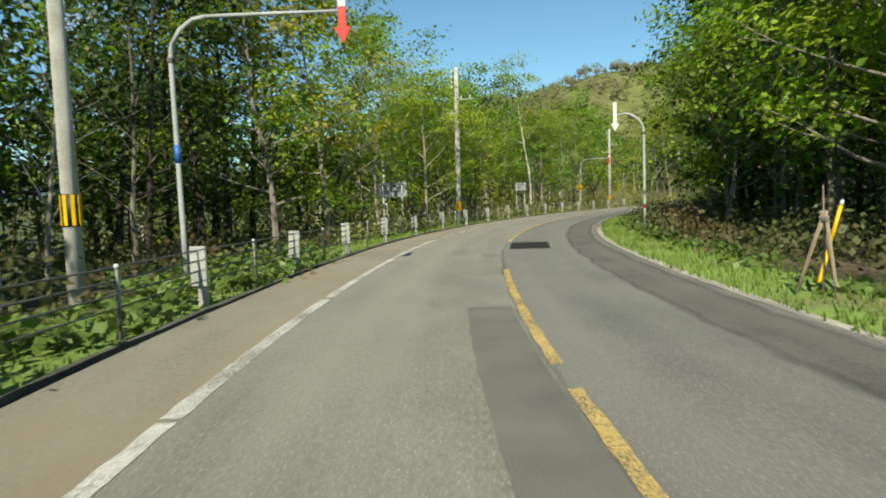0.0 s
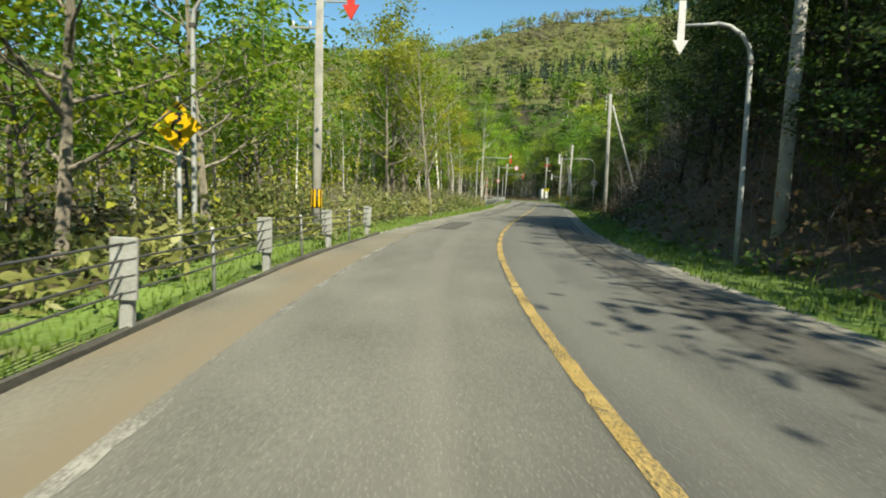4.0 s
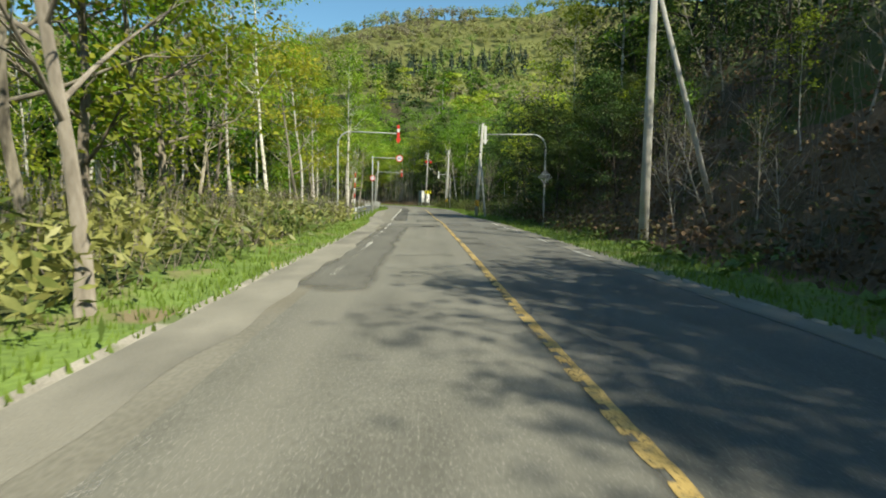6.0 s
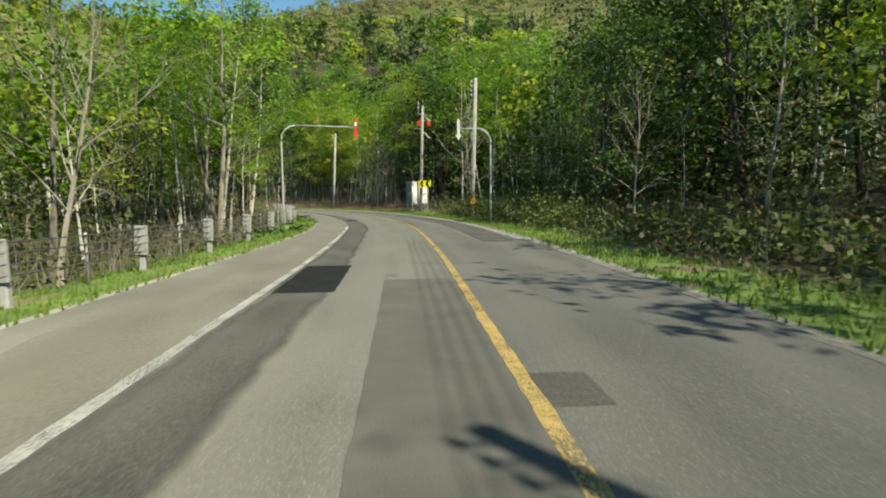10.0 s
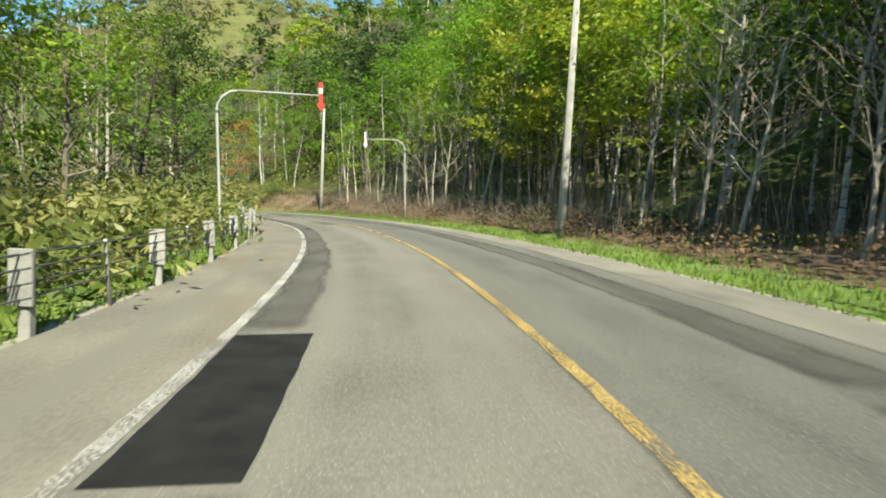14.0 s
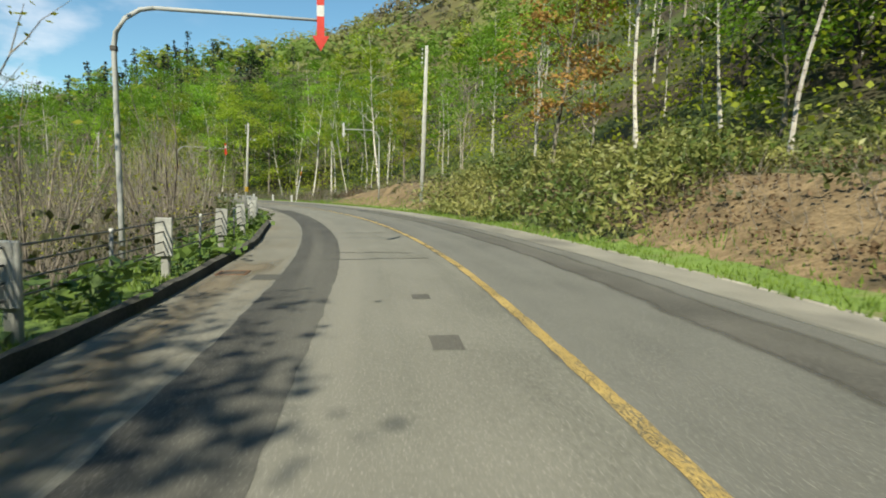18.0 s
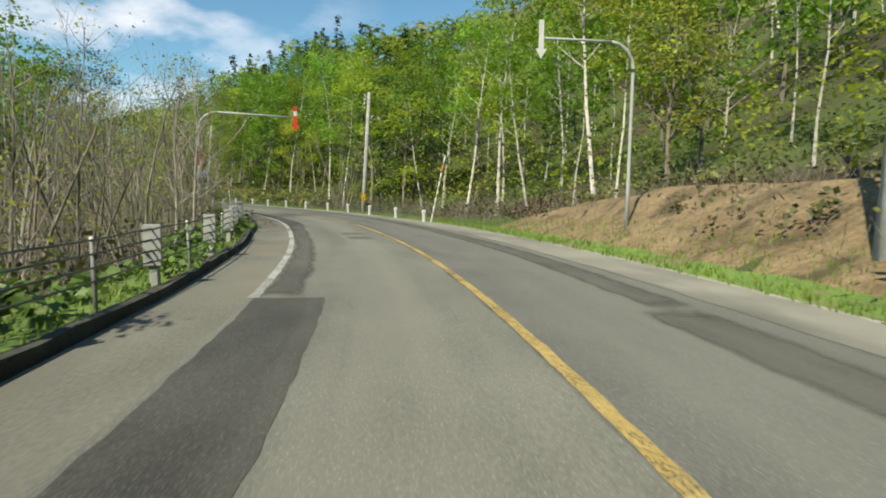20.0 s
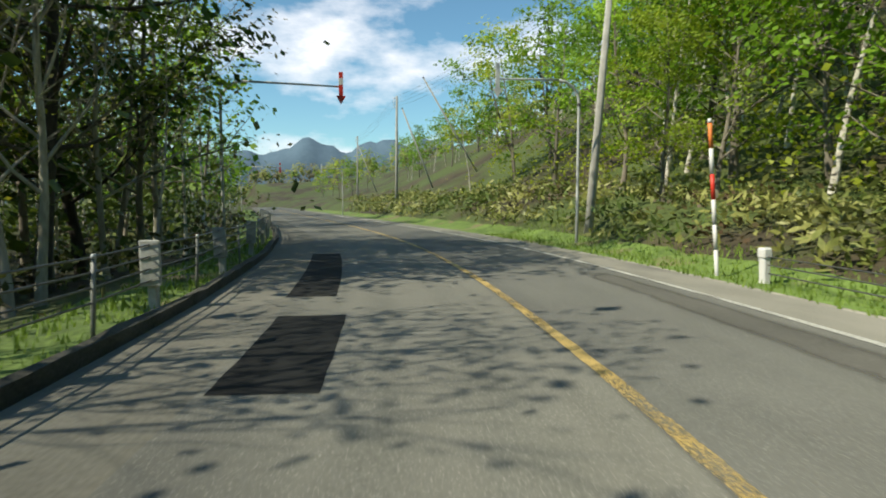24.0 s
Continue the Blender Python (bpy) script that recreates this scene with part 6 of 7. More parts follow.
grove(16, 328, 346, 13, 26, -1, dict(bare=6, birch=2, slim=3), size=(0.6, 0.85))
grove(22, 338, 358, 13.5, 28, -1, dict(birch=4, bare=3, slim=2, dark=2))
grove(24, 363, 380, 3.2, 20, -1, dict(dark=3, bare=5, slim=2, budding=6), size=(0.9, 1.2), near=1.8)
grove(36, 376, 440, 3.4, 24, -1, dict(dark=5, bare=2, birch=2, green=2), size=(0.95, 1.25))
grove(40, -25, 33, 5.6, 26, 1, dict(green=6, yellow=3, budding=2, birch=1, dark=1))
grove(22, 33, 55, 5.6, 26, 1, dict(dark=3, green=2, budding=4, slim=2))
grove(20, 55, 76, 9.0, 26, 1, dict(dark=6, green=1, budding=1))
grove(22, 60, 83, 9.0, 16, 1, dict(dark=8, bare=1), near=1.7, size=(0.68, 0.86))
grove(18, 62, 84, 6.0, 11.5, 1, dict(dark=1), near=1.3, size=(0.5, 0.7))
grove(28, 64, 82, 3.4, 7.5, 1, dict(dark=2, bare=1), near=1.1, size=(0.35, 0.5))
grove(22, 88, 122, 21, 33, 1, dict(dark=5, bare=2, budding=3))
grove(22, 91, 124, 5.5, 12, 1, dict(dark=3, bare=2, slim=1), size=(0.34, 0.5), near=1.3)
grove(24, 110, 131, 16, 30, 1, dict(dark=4, birch=2, bare=3, slim=2, budding=2))
grove(16, 115, 133, 3.0, 6.0, 1, dict(dark=1), near=1.1, size=(0.3, 0.4))
grove(10, 112, 130, 4.0, 7.0, 1, dict(dark=1), near=1.3, size=(0.34, 0.48))
grove(13, 166, 184, 10.5, 16, 1, dict(dark=1), near=1.6)
grove(18, 139, 153, 8.0, 28, 1, dict(birch=3, bare=6, slim=2, yellow=1, budding=5))
grove(18, 153, 167, 8.5, 28, 1, dict(yellow=4, birch=2, bare=3, slim=3, budding=3))
grove(48, 167, 214, 9.0, 30, 1, dict(dark=1, birch=4, bare=5, tall=4, yellow=2, slim=4))
grove(7, 167, 177, 5.2, 9.0, 1, dict(dark=3, bare=3, slim=2), near=1.2, size=(0.6, 0.72))
grove(12, 184, 201, 8.6, 14, 1, dict(bare=3, slim=3, birch=1), near=1.0, size=(0.85, 1.1))
grove(14, 204, 222, 13, 26, 1, dict(tall=1, dark=1), near=1.6)
grove(16, 232, 262, 12, 26, 1, dict(tall=2, birch=1), near=1.6)
grove(44, 208, 264, 3.8, 12, 1, dict(slim=8, birch=1, bare=4), near=1.0, size=(0.7, 1.0))
grove(54, 208, 262, 6.2, 34, 1, dict(birch=5, slim=3, tall=7, green=1, yellow=2, bare=1))
grove(14, 267, 280, 11.5, 22, 1, dict(dark=2, green=1), near=1.4, size=(0.8, 1.0))
grove(70, 262, 322, 5.2, 34, 1, dict(birch=5, slim=4, green=3, tall=4, yellow=1, bare=1), size=(0.62, 0.88))
grove(80, 320, 372, 6.5, 40, 1, dict(birch=6, slim=3, green=5, yellow=2), size=(0.75, 1.0))
grove(40, 372, 398, 5.5, 34, 1, dict(birch=5, slim=3, green=5, yellow=3), size=(0.65, 0.95))
grove(34, 398, 450, 15, 34, 1, dict(birch=5, slim=3, green=5, yellow=3), size=(0.45, 0.7))
grove(30, 372, 418, 22, 50, 1, dict(conifer=1), size=(0.55, 0.85), near=2.5)
grove(24, 450, 560, 12, 40, 1, dict(green=3, yellow=2, birch=2), size=(0.5, 0.8))
grove(30, 440, 540, 3.5, 24, -1, dict(green=3, dark=2, birch=2))
for side, s0, s1, n, big in ((-1, -60, 256, 140, 1.0), (1, -60, 325, 190, 1.0), (1, 325, 440, 60, 0.62), (-1, 345, 460, 50, 1.0)):
    grove(n, s0, s1, 24, 70, side, dict(fresh=3, yellow=2, deep=2), near=2.8, back=True, power=1.0, size=(0.8 * big, 1.1 * big))
grove(60, 172, 264, 12, 30, 1, dict(deep=2, fresh=2, yellow=1), near=1.6, back=True, power=1.0, size=(0.8, 1.05))
grove(26, 120, 214, 13, 26, -1, dict(deep=1, fresh=1), near=1.8, back=True, power=1.0, size=(0.7, 0.95))
grove(4, 349, 357, 5.5, 10, -1, dict(bare=1))
grove(18, 20, 66, 9.5, 24, 1, dict(dark=1, green=1), near=1.7)
grove(16, 96, 130, 21, 34, 1, dict(dark=1), near=1.7)
grove(14, 90, 116, 18.5, 25, 1, dict(dark=2, budding=1), near=1.4)
grove(22, 66, 128, 3.4, 9, 1, dict(bare=1), near=1.2, size=(0.28, 0.45), lean=8)
grove(24, 132, 200, 13, 26, 1, dict(dark=1, budding=3, yellow=1, bare=3), near=1.7)
grove(14, 262, 290, 12, 26, 1, dict(dark=1), near=1.6)
grove(9, 122, 131.5, 3.6, 6.2, 1, dict(dark=1), near=0.9, size=(0.48, 0.6))
grove(10, 121, 131.5, 5.5, 11, 1, dict(dark=1), near=1.1, size=(0.65, 0.85))
grove(16, 114, 128, 8, 14, 1, dict(dark=3, bare=1), near=1.5)
grove(10, 32, 50, 5.5, 10, 1, dict(dark=1, green=1), near=1.4)
grove(10, -4, 36, 6.0, 12, 1, dict(budding=1, green=2), near=1.6)
grove(8, 205, 217, 7.5, 13, 1, dict(dark=1), near=1.6)
grove(12, -2, 34, 8.5, 22, -1, dict(dark=3, budding=1, bare=1), near=1.5)
grove(14, 358, 382, 9, 22, 1, dict(green=3, birch=2, yellow=1), near=1.6)
grove(18, 368, 398, 12, 32, 1, dict(green=3, birch=3), near=1.6, size=(0.85, 1.1))
grove(11, 222, 244, 6.0, 10, 1, dict(tall=1, yellow=2), near=1.2, size=(0.8, 1.0))
grove(16, 226, 262, 7, 16, 1, dict(tall=1), near=1.5, size=(0.75, 1.0))
grove(14, 40, 72, 9, 22, -1, dict(green=3, dark=1), near=1.5)
grove(18, 182, 209, 3.8, 13, -1, dict(dark=2, slim=3, birch=2), near=1.3)
grove(7, 204, 228, 5, 14, -1, dict(yellow=2, green=1, dark=1), near=1.5, size=(0.7, 0.9))
grove(6, 367, 375, 3.4, 9, -1, dict(dark=1, budding=1), near=1.3)
grove(14, 362, 384, 2.6, 8, -1, dict(slim=1, bare=2), near=1.0, size=(0.8, 1.05), lean=5)
gap = Vector(spot(356.5, -7.5))  # a gap in the wood lets the sun onto the road
SAVED[:] = [q for q in SAVED if (q[2].translation - gap).to_2d().length > 5.0]
plant_groves(290)


# ---- far woods on the ridge ----
def far_woods():
    rng = np.random.default_rng(8)
    n = 90000
    x, y = rng.uniform(-500, 760, n), rng.uniform(-120, 1000, n)
    hh = hills(x, y)
    s, o = nearest(x, y)
    keep = (np.abs(o) > 60) & (hh > 0.6) & (np.hypot(x - 150, y - 250) < 720)
    # the slopes that face the road, thinned with distance
    front = hills(x, y) > hills(x - (x - 110) * 0.06, y - (y - 170) * 0.06) - 3
    x, y = x[keep & front], y[keep & front]
    d = np.hypot(x - 110, y - 170)
    keep = rng.random(len(x)) < np.clip(330 / d, 0.25, 1) ** 1.0
    x, y = x[keep][:9000], y[keep][:9000]
    z = land(x, y)
    m = len(x)
    per = 40
    tall = rng.uniform(6, 12, m)
    dirs = rng.normal(0, 1, (m, per, 3))
    dirs /= np.linalg.norm(dirs, axis=2)[..., None]
    dirs[..., 2] = np.abs(dirs[..., 2]) * 1.0 - 0.25 * (rng.random((m, per)) < 0.3)
    rad = rng.uniform(0.55, 1.0, (m, per, 1))
    c = np.stack([x, y, z + tall * 0.5], 1)[:, None] + dirs * rad * np.stack([tall * 0.38, tall * 0.38, tall * 0.5], 1)[:, None]
    nrm = dirs * 0.8 + np.array([0, -0.2, 0.45]) + rng.normal(0, 0.2, dirs.shape)
    u = np.cross(nrm, rng.normal(0, 1, dirs.shape))
    u /= np.linalg.norm(u, axis=2)[..., None]
    v = np.cross(nrm / np.linalg.norm(nrm, axis=2)[..., None], u)
    k = rng.uniform(0.8, 1.45, (m, per, 1))
    stand = np.sin(x * 0.031 + y * 0.017) + np.sin(y * 0.043 - x * 0.021) + rng.normal(0, 0.9, m)
    kind = np.where(stand > 0.9, 1, np.where(stand < -1.0, 2, 0))
    for i, (mt, what) in enumerate(((HILL_WOOD, "olive and yellow-green spring woods covering the ridge"), (HILL_GREEN, "fresh green trees among the ridge's woods"),
                                    (HILL_GREY, "grey-brown trees still bare among the ridge's woods"))):
        q = kind == i
        me = quads("far_woods", c[q].reshape(-1, 3), (u * k * 1.2)[q].reshape(-1, 3), (v * k)[q].reshape(-1, 3), mt)
        tagged(new("far_woods", me), what, "woods", kind="stuff")


far_woods()


def far_conifers():
    """Dark spires on the ridge: a stand on the slope, and single ones along the crest."""
    rng = np.random.default_rng(12)
    a = rng.normal(0, 1, (90, 2)) * np.array([42, 12])
    turn = np.array([[math.cos(-0.72), -math.sin(-0.72)], [math.sin(-0.72), math.cos(-0.72)]])
    spots = [a @ turn.T + np.array([275, 325])]
    crest = np.array([(520, 330), (410, 465), (320, 575), (210, 680), (20, 720)])
    for p, q in zip(crest[:-1], crest[1:]):
        t = rng.random((40, 1))
        spots.append(p + (q - p) * t + rng.normal(0, 14, (40, 2)))
    xy = np.concatenate(spots)
    z = land(xy[:, 0], xy[:, 1])
    cs, us, vs = [], [], []
    for (x, y), g in zip(xy, z):
        h = rng.uniform(10, 17)
        n = 60
        f = rng.random(n) ** 0.8
        az = rng.uniform(0, 6.28, n)
        r = (1 - f) * h * 0.2 * rng.uniform(0.5, 1, n)
        c = np.stack([x + np.cos(az) * r, y + np.sin(az) * r, g + 1 + f * h], 1)
        nrm = np.stack([np.cos(az), np.sin(az), np.full(n, 0.7)], 1) + rng.normal(0, 0.2, (n, 3))
        u = np.cross(nrm, rng.normal(0, 1, (n, 3)))
        u /= np.linalg.norm(u, axis=1)[:, None]
        v = np.cross(nrm / np.linalg.norm(nrm, axis=1)[:, None], u)
        k = ((1 - f) * 1.6 + 0.7)[:, None]
        cs.append(c), us.append(u * k), vs.append(v * k)
    me = quads("far_conifers", np.concatenate(cs), np.concatenate(us), np.concatenate(vs), NEEDLE)
    tagged(new("far_conifers", me), "dark conifers scattered over the ridge", "woods", kind="stuff")


far_conifers()


# the far mountains, with the haze in their blue colour
def hazed_range():
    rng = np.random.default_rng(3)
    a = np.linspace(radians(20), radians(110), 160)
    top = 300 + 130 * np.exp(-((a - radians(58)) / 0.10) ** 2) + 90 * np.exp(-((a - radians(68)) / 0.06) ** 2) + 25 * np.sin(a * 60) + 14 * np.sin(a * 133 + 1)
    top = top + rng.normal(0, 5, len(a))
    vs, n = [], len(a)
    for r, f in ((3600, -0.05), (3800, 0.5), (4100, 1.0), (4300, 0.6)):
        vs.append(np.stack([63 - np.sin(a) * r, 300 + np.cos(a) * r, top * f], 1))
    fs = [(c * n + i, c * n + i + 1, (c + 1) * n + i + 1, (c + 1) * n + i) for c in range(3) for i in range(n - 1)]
    tagged(new("backdrop", mesh("backdrop", np.concatenate(vs), fs, HAZE_RANGE, smooth=True)), "distant mountain range beyond the valley, coloured in haze blue", "mountains", kind="structure")


hazed_range()


# ---- undergrowth ----
def scatter(rng, n, s0, s1, d0, d1, side, power=1.0):
    s = rng.uniform(s0, s1, n)
    e = d0 + (d1 - d0) * rng.random(n) ** power
    o = np.where(side > 0, right_edge(s) + e, left_edge(s) - e)
    x, y = place(s, o)
    return x, y, lie(s, o), s


def grass(name, label, side, n, s0, s1, d0, d1, high, seed, mat=None, power=1.2):
    """Loose blades, narrow triangles."""
    rng = np.random.default_rng(seed)
    x, y, z, s = scatter(rng, n, s0, s1, d0, d1, side, power)
    clump = 0.5 + 0.7 * (np.sin(x * 1.9) * np.sin(y * 2.3) * 0.5 + 0.5)
    h = high * rng.uniform(0.5, 1.2, n) * clump
    az = rng.uniform(0, 2 * np.pi, n)
    w = rng.uniform(0.012, 0.03, n)
    lean = rng.normal(0, 0.35, (n, 2)) * h[:, None]
    p0 = np.stack([x - np.cos(az) * w, y - np.sin(az) * w, z - 0.04], 1)
    p1 = np.stack([x + np.cos(az) * w, y + np.sin(az) * w, z - 0.04], 1)
    p2 = np.stack([x + lean[:, 0], y + lean[:, 1], z + h], 1)
    vs = np.stack([p0, p1, p2], 1).reshape(-1, 3)
    me = bpy.data.meshes.new(name)
    me.vertices.add(3 * n)
    me.vertices.foreach_set("co", vs.astype(np.float32).ravel())
    me.loops.add(3 * n)
    me.loops.foreach_set("vertex_index", np.arange(3 * n, dtype=np.int32))
    me.polygons.add(n)
    me.polygons.foreach_set("loop_start", np.arange(0, 3 * n, 3, dtype=np.int32))
    me.update(calc_edges=True)
    me.materials.append(mat or BLADE)
    tagged(new(name, me), label, "grass", kind="stuff")


def foliage(name, label, side, n, s0, s1, d0, d1, high, size, mat, seed, slim=0.85, power=1.0, flat=1.0, clump=0.5, category="undergrowth", bunch=24):
    """A thicket of leaves from the ground to a wavy height."""
    rng = np.random.default_rng(seed)
    x, y, z, s = scatter(rng, max(8, n // bunch), s0, s1, d0, d1, side, power)
    k = rng.integers(0, len(x), n)
    bulk = high * 0.32 + 0.12
    x, y, z = x[k] + rng.normal(0, bulk, n), y[k] + rng.normal(0, bulk, n), z[k]
    tall = rng.uniform(0.45, 1.1, len(s))[k]
    high = high * tall
    top = high * (1 - clump + clump * (np.sin(x * 0.9 + y * 0.4) * np.sin(y * 0.8 - x * 0.3) + 1)) * rng.uniform(0.7, 1.1, n)
    zz = z + top * np.clip(rng.random(n) ** 0.6, 0.05, 1)
    c = np.stack([x, y, zz], 1)
    nrm = rng.normal(0, 1, (n, 3)) + np.array([0, 0, flat])
    nrm /= np.linalg.norm(nrm, axis=1)[:, None]
    u = np.cross(nrm, rng.normal(0, 1, (n, 3)))
    u /= np.linalg.norm(u, axis=1)[:, None]
    v = np.cross(nrm, u)
    k = size * rng.uniform(0.6, 1.3, n)[:, None]
    tagged(new(name, quads(name, c, u * k, v * k * slim, mat)), label, category, kind="stuff")


def twigs(name, label, side, n, s0, s1, d0, d1, high, seed, mat=TWIG, lean=0.3):
    """Upright dry stems and twigs."""
    rng = np.random.default_rng(seed)
    x, y, z, s = scatter(rng, n, s0, s1, d0, d1, side)
    h = high * rng.uniform(0.4, 1.2, n)
    dx, dy = rng.normal(0, lean, n) * h, rng.normal(0, lean, n) * h
    w = rng.uniform(0.005, 0.012, n)
    b = np.stack([x, y, z - 0.05], 1)
    t = np.stack([x + dx, y + dy, z + h], 1)
    m_ = (b + t) / 2 + np.stack([rng.normal(0, 0.05, n), rng.normal(0, 0.05, n), np.zeros(n)], 1) * h[:, None]
    rings = []
    for p, f in ((b, 1.0), (m_, 0.8), (t, 0.3)):
        rings.append(np.stack([p + np.stack([np.cos(a) * w * f, np.sin(a) * w * f, 0 * w], 1) for a in (0, 2.1, 4.2)], 1))
    vs = np.stack(rings, 1).reshape(-1, 3)
    base = np.arange(n)[:, None] * 9
    pat = np.array([[r * 3 + k, r * 3 + (k + 1) % 3, r * 3 + 3 + (k + 1) % 3, r * 3 + 3 + k] for r in range(2) for k in range(3)])
    fs = (base[:, :, None] + pat[None]).reshape(-1, 4)
    tagged(new(name, mesh(name, vs, fs, mat)), label, "undergrowth", kind="stuff")


grass("verge_grass", "fresh green grass along the verge", -1, 42000, -10, 380, 0.12, 2.0, 0.12, 31)
grass("verge_grass", "fresh green grass along the verge", 1, 52000, -10, 380, 0.15, 2.6, 0.14, 32)
foliage("butterbur", "broad green butterbur leaves on the verge", -1, 4200, -8, 17, 0.3, 2.6, 0.5, 0.17, BROAD, 41, 0.9, flat=2.2)
foliage("butterbur", "broad green butterbur leaves on the verge", -1, 1500, 165, 215, 0.35, 1.8, 0.35, 0.2, BROAD, 42, 0.9, flat=2.2)
foliage("butterbur", "broad green butterbur leaves over the kerb", -1, 4200, 236, 352, 0.3, 1.6, 0.45, 0.2, BROAD, 43, 0.9, flat=1.8)
foliage("butterbur", "broad green leaves at the foot of the bank", 1, 2600, -8, 130, 1.2, 3.0, 0.35, 0.2, BROAD, 44, 0.9, flat=2.0)
foliage("bamboo_grass", "thicket of yellow-green bamboo grass", -1, 22000, 74, 122, 1.3, 8.0, 1.2, 0.27, SASA, 51, 0.32)
foliage("bamboo_grass", "thicket of bamboo grass behind the cable fence", -1, 7000, 22, 74, 1.0, 4.5, 0.9, 0.30, SASA, 52, 0.32)
foliage("bamboo_grass", "tall bank of bamboo grass behind the fence", -1, 16000, 210, 240, 1.1, 7.0, 1.8, 0.30, SASA, 53, 0.34)
foliage("bamboo_grass", "lush bamboo grass covering the bank", 1, 26000, 276, 298, 1.0, 8.0, 1.35, 0.27, SASA, 54, 0.34)
foliage("bamboo_grass", "bamboo grass along the top of the bare bank", 1, 10000, 262, 322, 5.8, 11.0, 0.95, 0.27, SASA, 57, 0.34)
foliage("bamboo_grass", "bamboo grass on the slope below the wood", 1, 16000, 350, 430, 1.9, 10.0, 0.9, 0.36, SASA, 55, 0.36)
foliage("young_growth", "bright green young growth under the slope's trees", 1, 54000, 262, 400, 7.5, 32.0, 5.0, 0.24, LEAF_FRESH, 81, 0.7, clump=0.75)
foliage("young_growth", "yellow-green young growth at the wood's edge", -1, 16000, 22, 122, 7.0, 26.0, 4.5, 0.26, LEAF_YELLOW, 82, 0.7, clump=0.8)
# in the dark-leaved thickets below, the colour holds the canopy's shade
foliage("young_growth", "young growth in the birch wood, leaves darkened for shade", -1, 12000, 122, 256, 8.0, 26.0, 3.5, 0.26, LEAF_DEEP_SHADE, 94, 0.7, clump=0.8)
foliage("young_growth", "young growth in the wood, its green darkened for shade", 1, 18000, -20, 62, 7.0, 26.0, 5.5, 0.28, LEAF_DEEP_SHADE, 83, 0.7, clump=0.8)
foliage("young_growth", "young growth in the wood, its green darkened for shade", 1, 8000, 168, 192, 7.0, 26.0, 5.5, 0.28, LEAF_DEEP_SHADE, 88, 0.7, clump=0.8)
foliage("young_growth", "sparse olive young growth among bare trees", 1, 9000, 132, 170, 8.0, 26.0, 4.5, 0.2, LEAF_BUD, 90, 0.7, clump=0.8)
foliage("young_growth", "dark young growth at the top of the cutting", 1, 8000, 64, 134, 13.0, 26.0, 4.0, 0.28, LEAF_DEEP_SHADE, 89, 0.7, clump=0.8)
foliage("young_growth", "deep green young growth beside the bend", -1, 14000, 358, 440, 4.0, 28.0, 6.0, 0.36, LEAF_DEEP_SHADE, 84, 0.7, clump=0.8)
foliage("young_growth", "young growth in the roadside wood, leaves darkened for shade", -1, 16000, -14, 60, 9.0, 30.0, 5.5, 0.26, LEAF_DEEP_SHADE, 86, 0.7, clump=0.8)
foliage("young_growth", "young growth behind pale trunks, leaves darkened for shade", 1, 14000, 210, 264, 10.0, 30.0, 5.0, 0.28, LEAF_DEEP_SHADE, 87, 0.7, clump=0.8)
foliage("young_growth", "young growth behind the cabin, leaves darkened for shade", 1, 12000, 180, 218, 9.0, 30.0, 5.5, 0.28, LEAF_DEEP_SHADE, 85, 0.7, clump=0.8)
foliage("undergrowth", "low brown and green undergrowth under trees", 1, 36000, -20, 190, 1.7, 10.0, 1.1, 0.165, BRUSH, 61, 0.7)
foliage("undergrowth", "low green undergrowth under trees", -1, 16000, -20, 74, 1.9, 10.0, 1.0, 0.17, BRUSH, 62, 0.7)
foliage("undergrowth", "low brown undergrowth under trees", -1, 20000, 124, 262, 2.2, 11.0, 1.0, 0.17, BRUSH, 63, 0.7)
foliage("undergrowth", "grey-brown scrub beside the fence", -1, 15000, 256, 400, 1.6, 13.0, 1.1, 0.2, BRUSH, 64, 0.6)
foliage("undergrowth", "low green undergrowth on the slope", 1, 24000, 206, 400, 2.4, 15.0, 0.8, 0.18, BRUSH, 65, 0.7)
foliage("undergrowth", "brown and dark green brush at the shaded verge", 1, 2600, 14, 38, 2.2, 5.0, 0.9, 0.16, BRUSH, 91, 0.7)
# the dark leaf colour stands in for shade over the verge brush
foliage("undergrowth", "brush round the pole's foot, green darkened for shade", 1, 7500, 168, 191, 1.7, 5.2, 1.5, 0.15, LEAF_DEEP_SHADE, 92, 0.7)
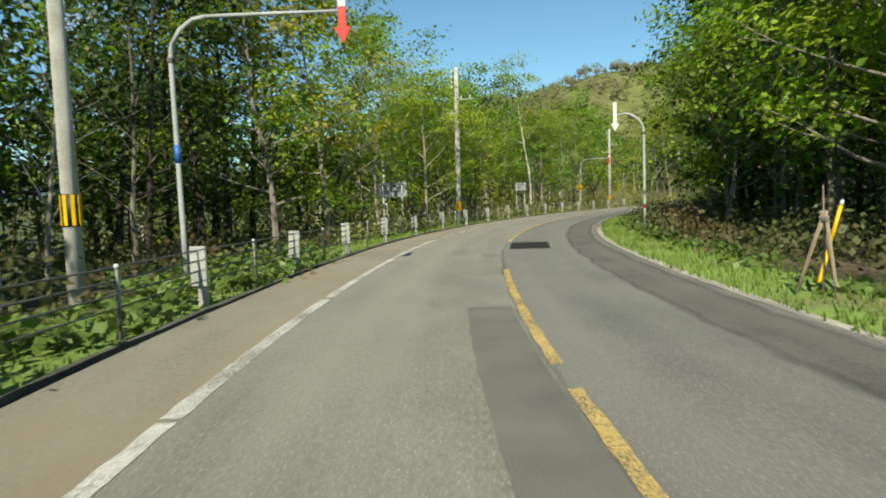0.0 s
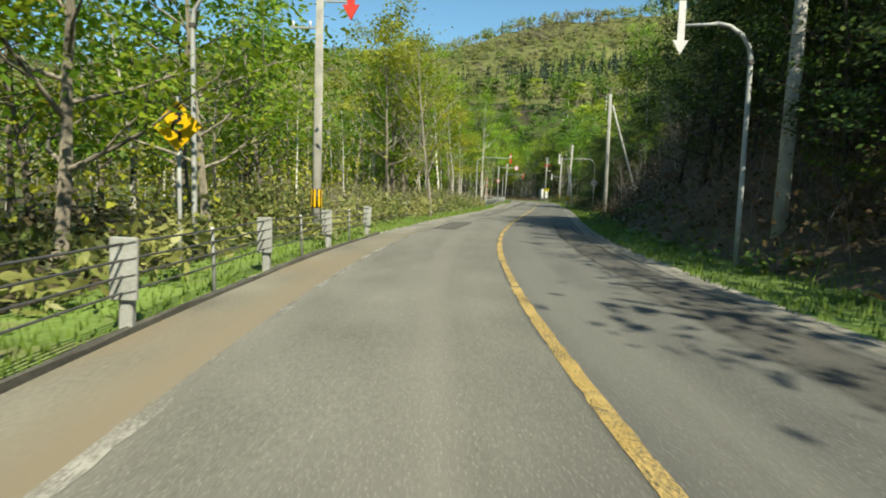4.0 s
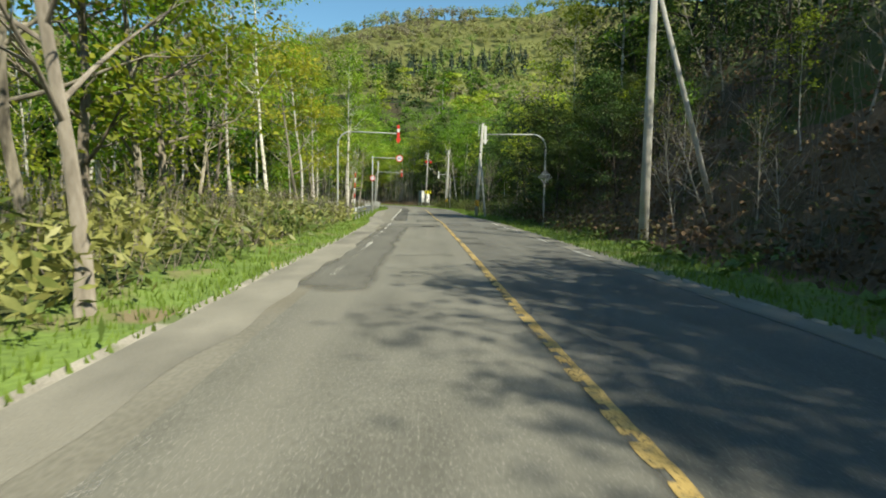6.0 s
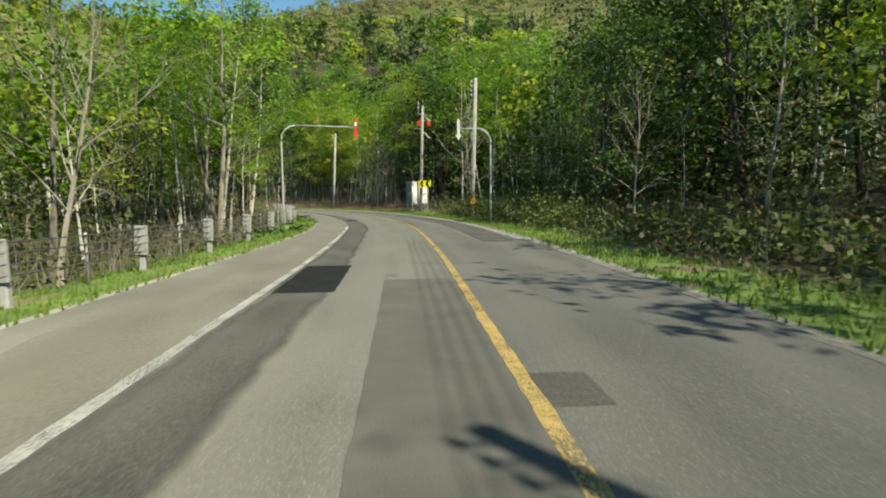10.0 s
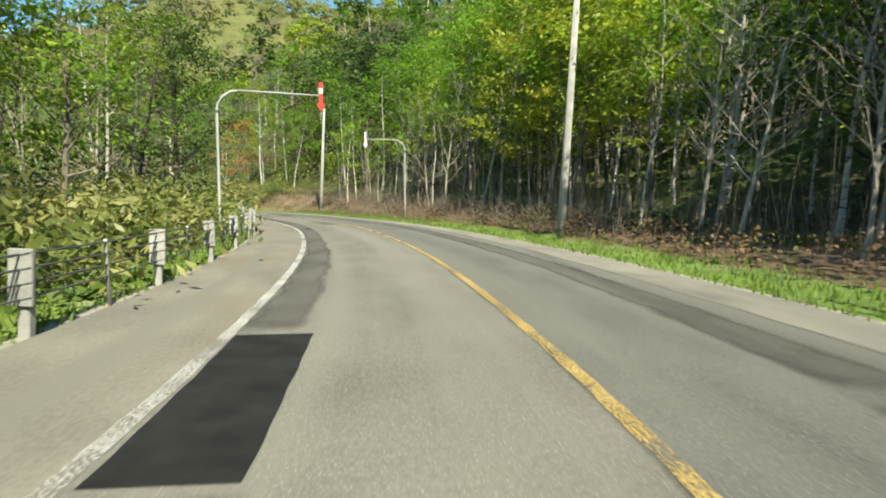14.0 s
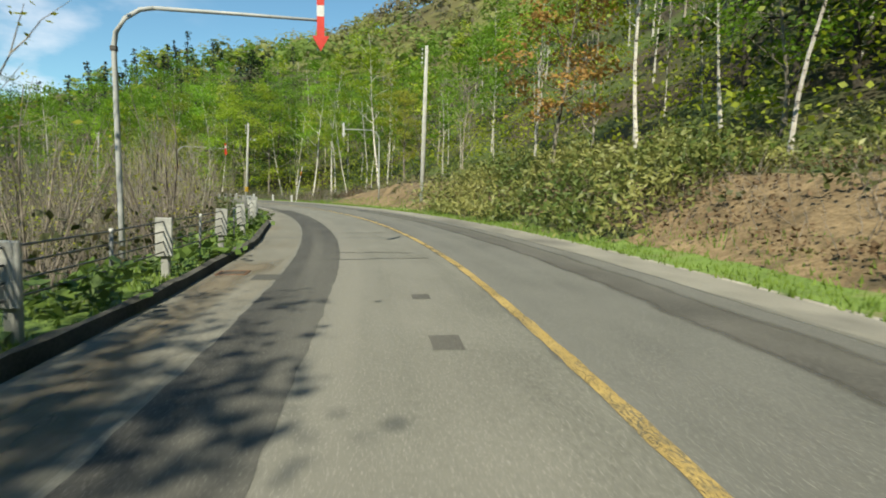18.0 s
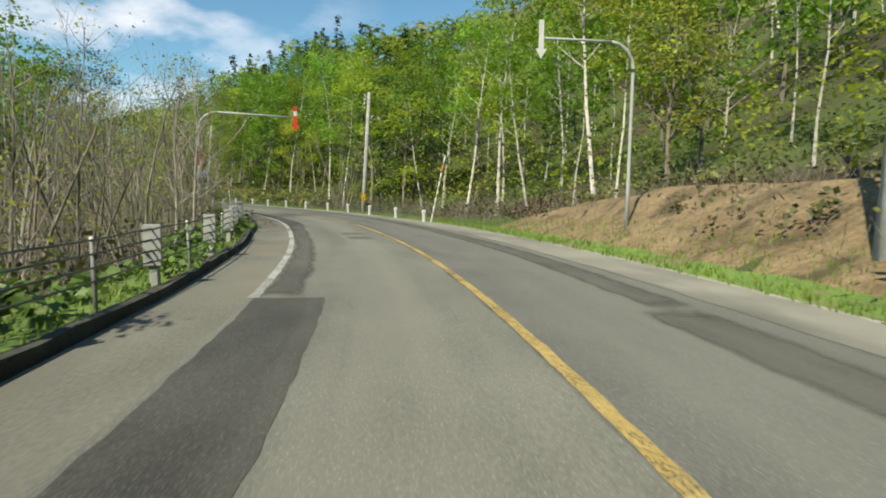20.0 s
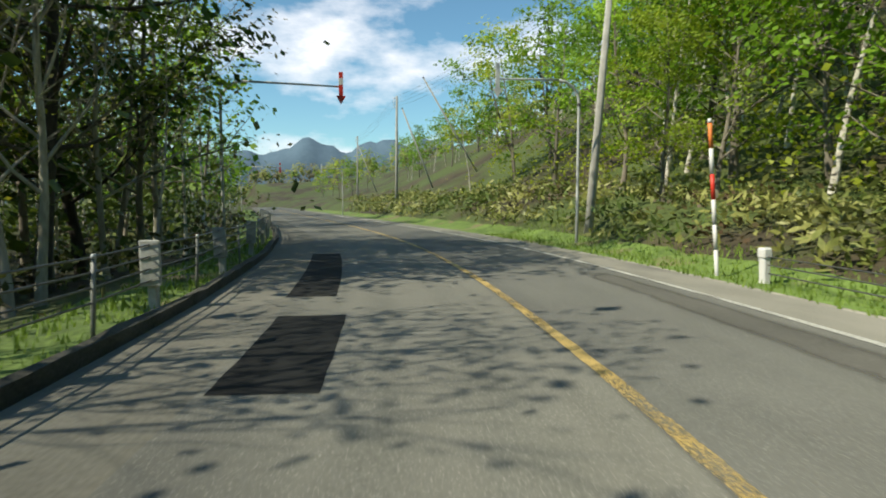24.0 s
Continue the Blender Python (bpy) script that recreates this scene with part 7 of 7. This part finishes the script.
foliage("undergrowth", "undergrowth at the verge, green darkened for shade", 1, 6000, 124, 171, 2.3, 5.0, 1.2, 0.18, LEAF_DEEP_SHADE, 93, 0.7)
twigs("dry_stems", "dry pale stems standing in the undergrowth", -1, 1300, 76, 126, 1.4, 7.0, 1.5, 71)
twigs("dry_stems", "dry pale stems and twigs of the scrub", -1, 3000, 256, 345, 1.4, 14.0, 1.5, 72, lean=0.3)
twigs("dry_stems", "dry twigs and stems along the wood's edge", 1, 4600, 60, 262, 2.2, 10.0, 1.3, 73, lean=0.2)
twigs("dry_stems", "dry twigs along the wood's edge", -1, 2600, 126, 256, 2.4, 9.0, 1.4, 74, lean=0.2)
twigs("dry_stems", "dry twigs on the bare bank", 1, 2200, 240, 330, 1.8, 7.0, 0.9, 75, lean=0.5)
foliage("undergrowth", "brown brush and fallen branches on the bank", 1, 15000, 210, 276, 1.7, 8.5, 0.6, 0.12, LITTER, 66, 0.6)
foliage("undergrowth", "dead leaves and dry brush on the steep cutting", 1, 15000, 66, 128, 2.4, 9.5, 0.9, 0.18, LITTER, 69, 0.6)
twigs("fallen_branches", "grey roots and fallen branches on the cutting", 1, 1300, 66, 128, 2.6, 9.0, 1.2, 79, lean=0.9)
twigs("saplings", "thin bare saplings on the cutting", 1, 500, 64, 130, 3.0, 10.0, 3.2, 80, lean=0.12)
foliage("bamboo_grass", "bamboo grass and brush over the open slope", 1, 26000, 376, 470, 6.0, 30.0, 1.0, 0.34, SASA, 67, 0.4)
foliage("undergrowth", "dense dark undergrowth behind the white posts", 1, 14000, 318, 372, 2.6, 13.0, 0.9, 0.17, BRUSH, 68, 0.7)
twigs("dry_stems", "dry stems behind the white posts", 1, 900, 318, 352, 1.2, 9.0, 1.4, 78, lean=0.3)
twigs("fallen_branches", "tangle of grey fallen branches on the bank", 1, 1500, 222, 272, 2.4, 8.0, 1.0, 76, lean=1.0)
twigs("saplings", "thin pale sapling stems along the wood", 1, 420, 206, 264, 2.6, 10.0, 4.5, 77, lean=0.08)
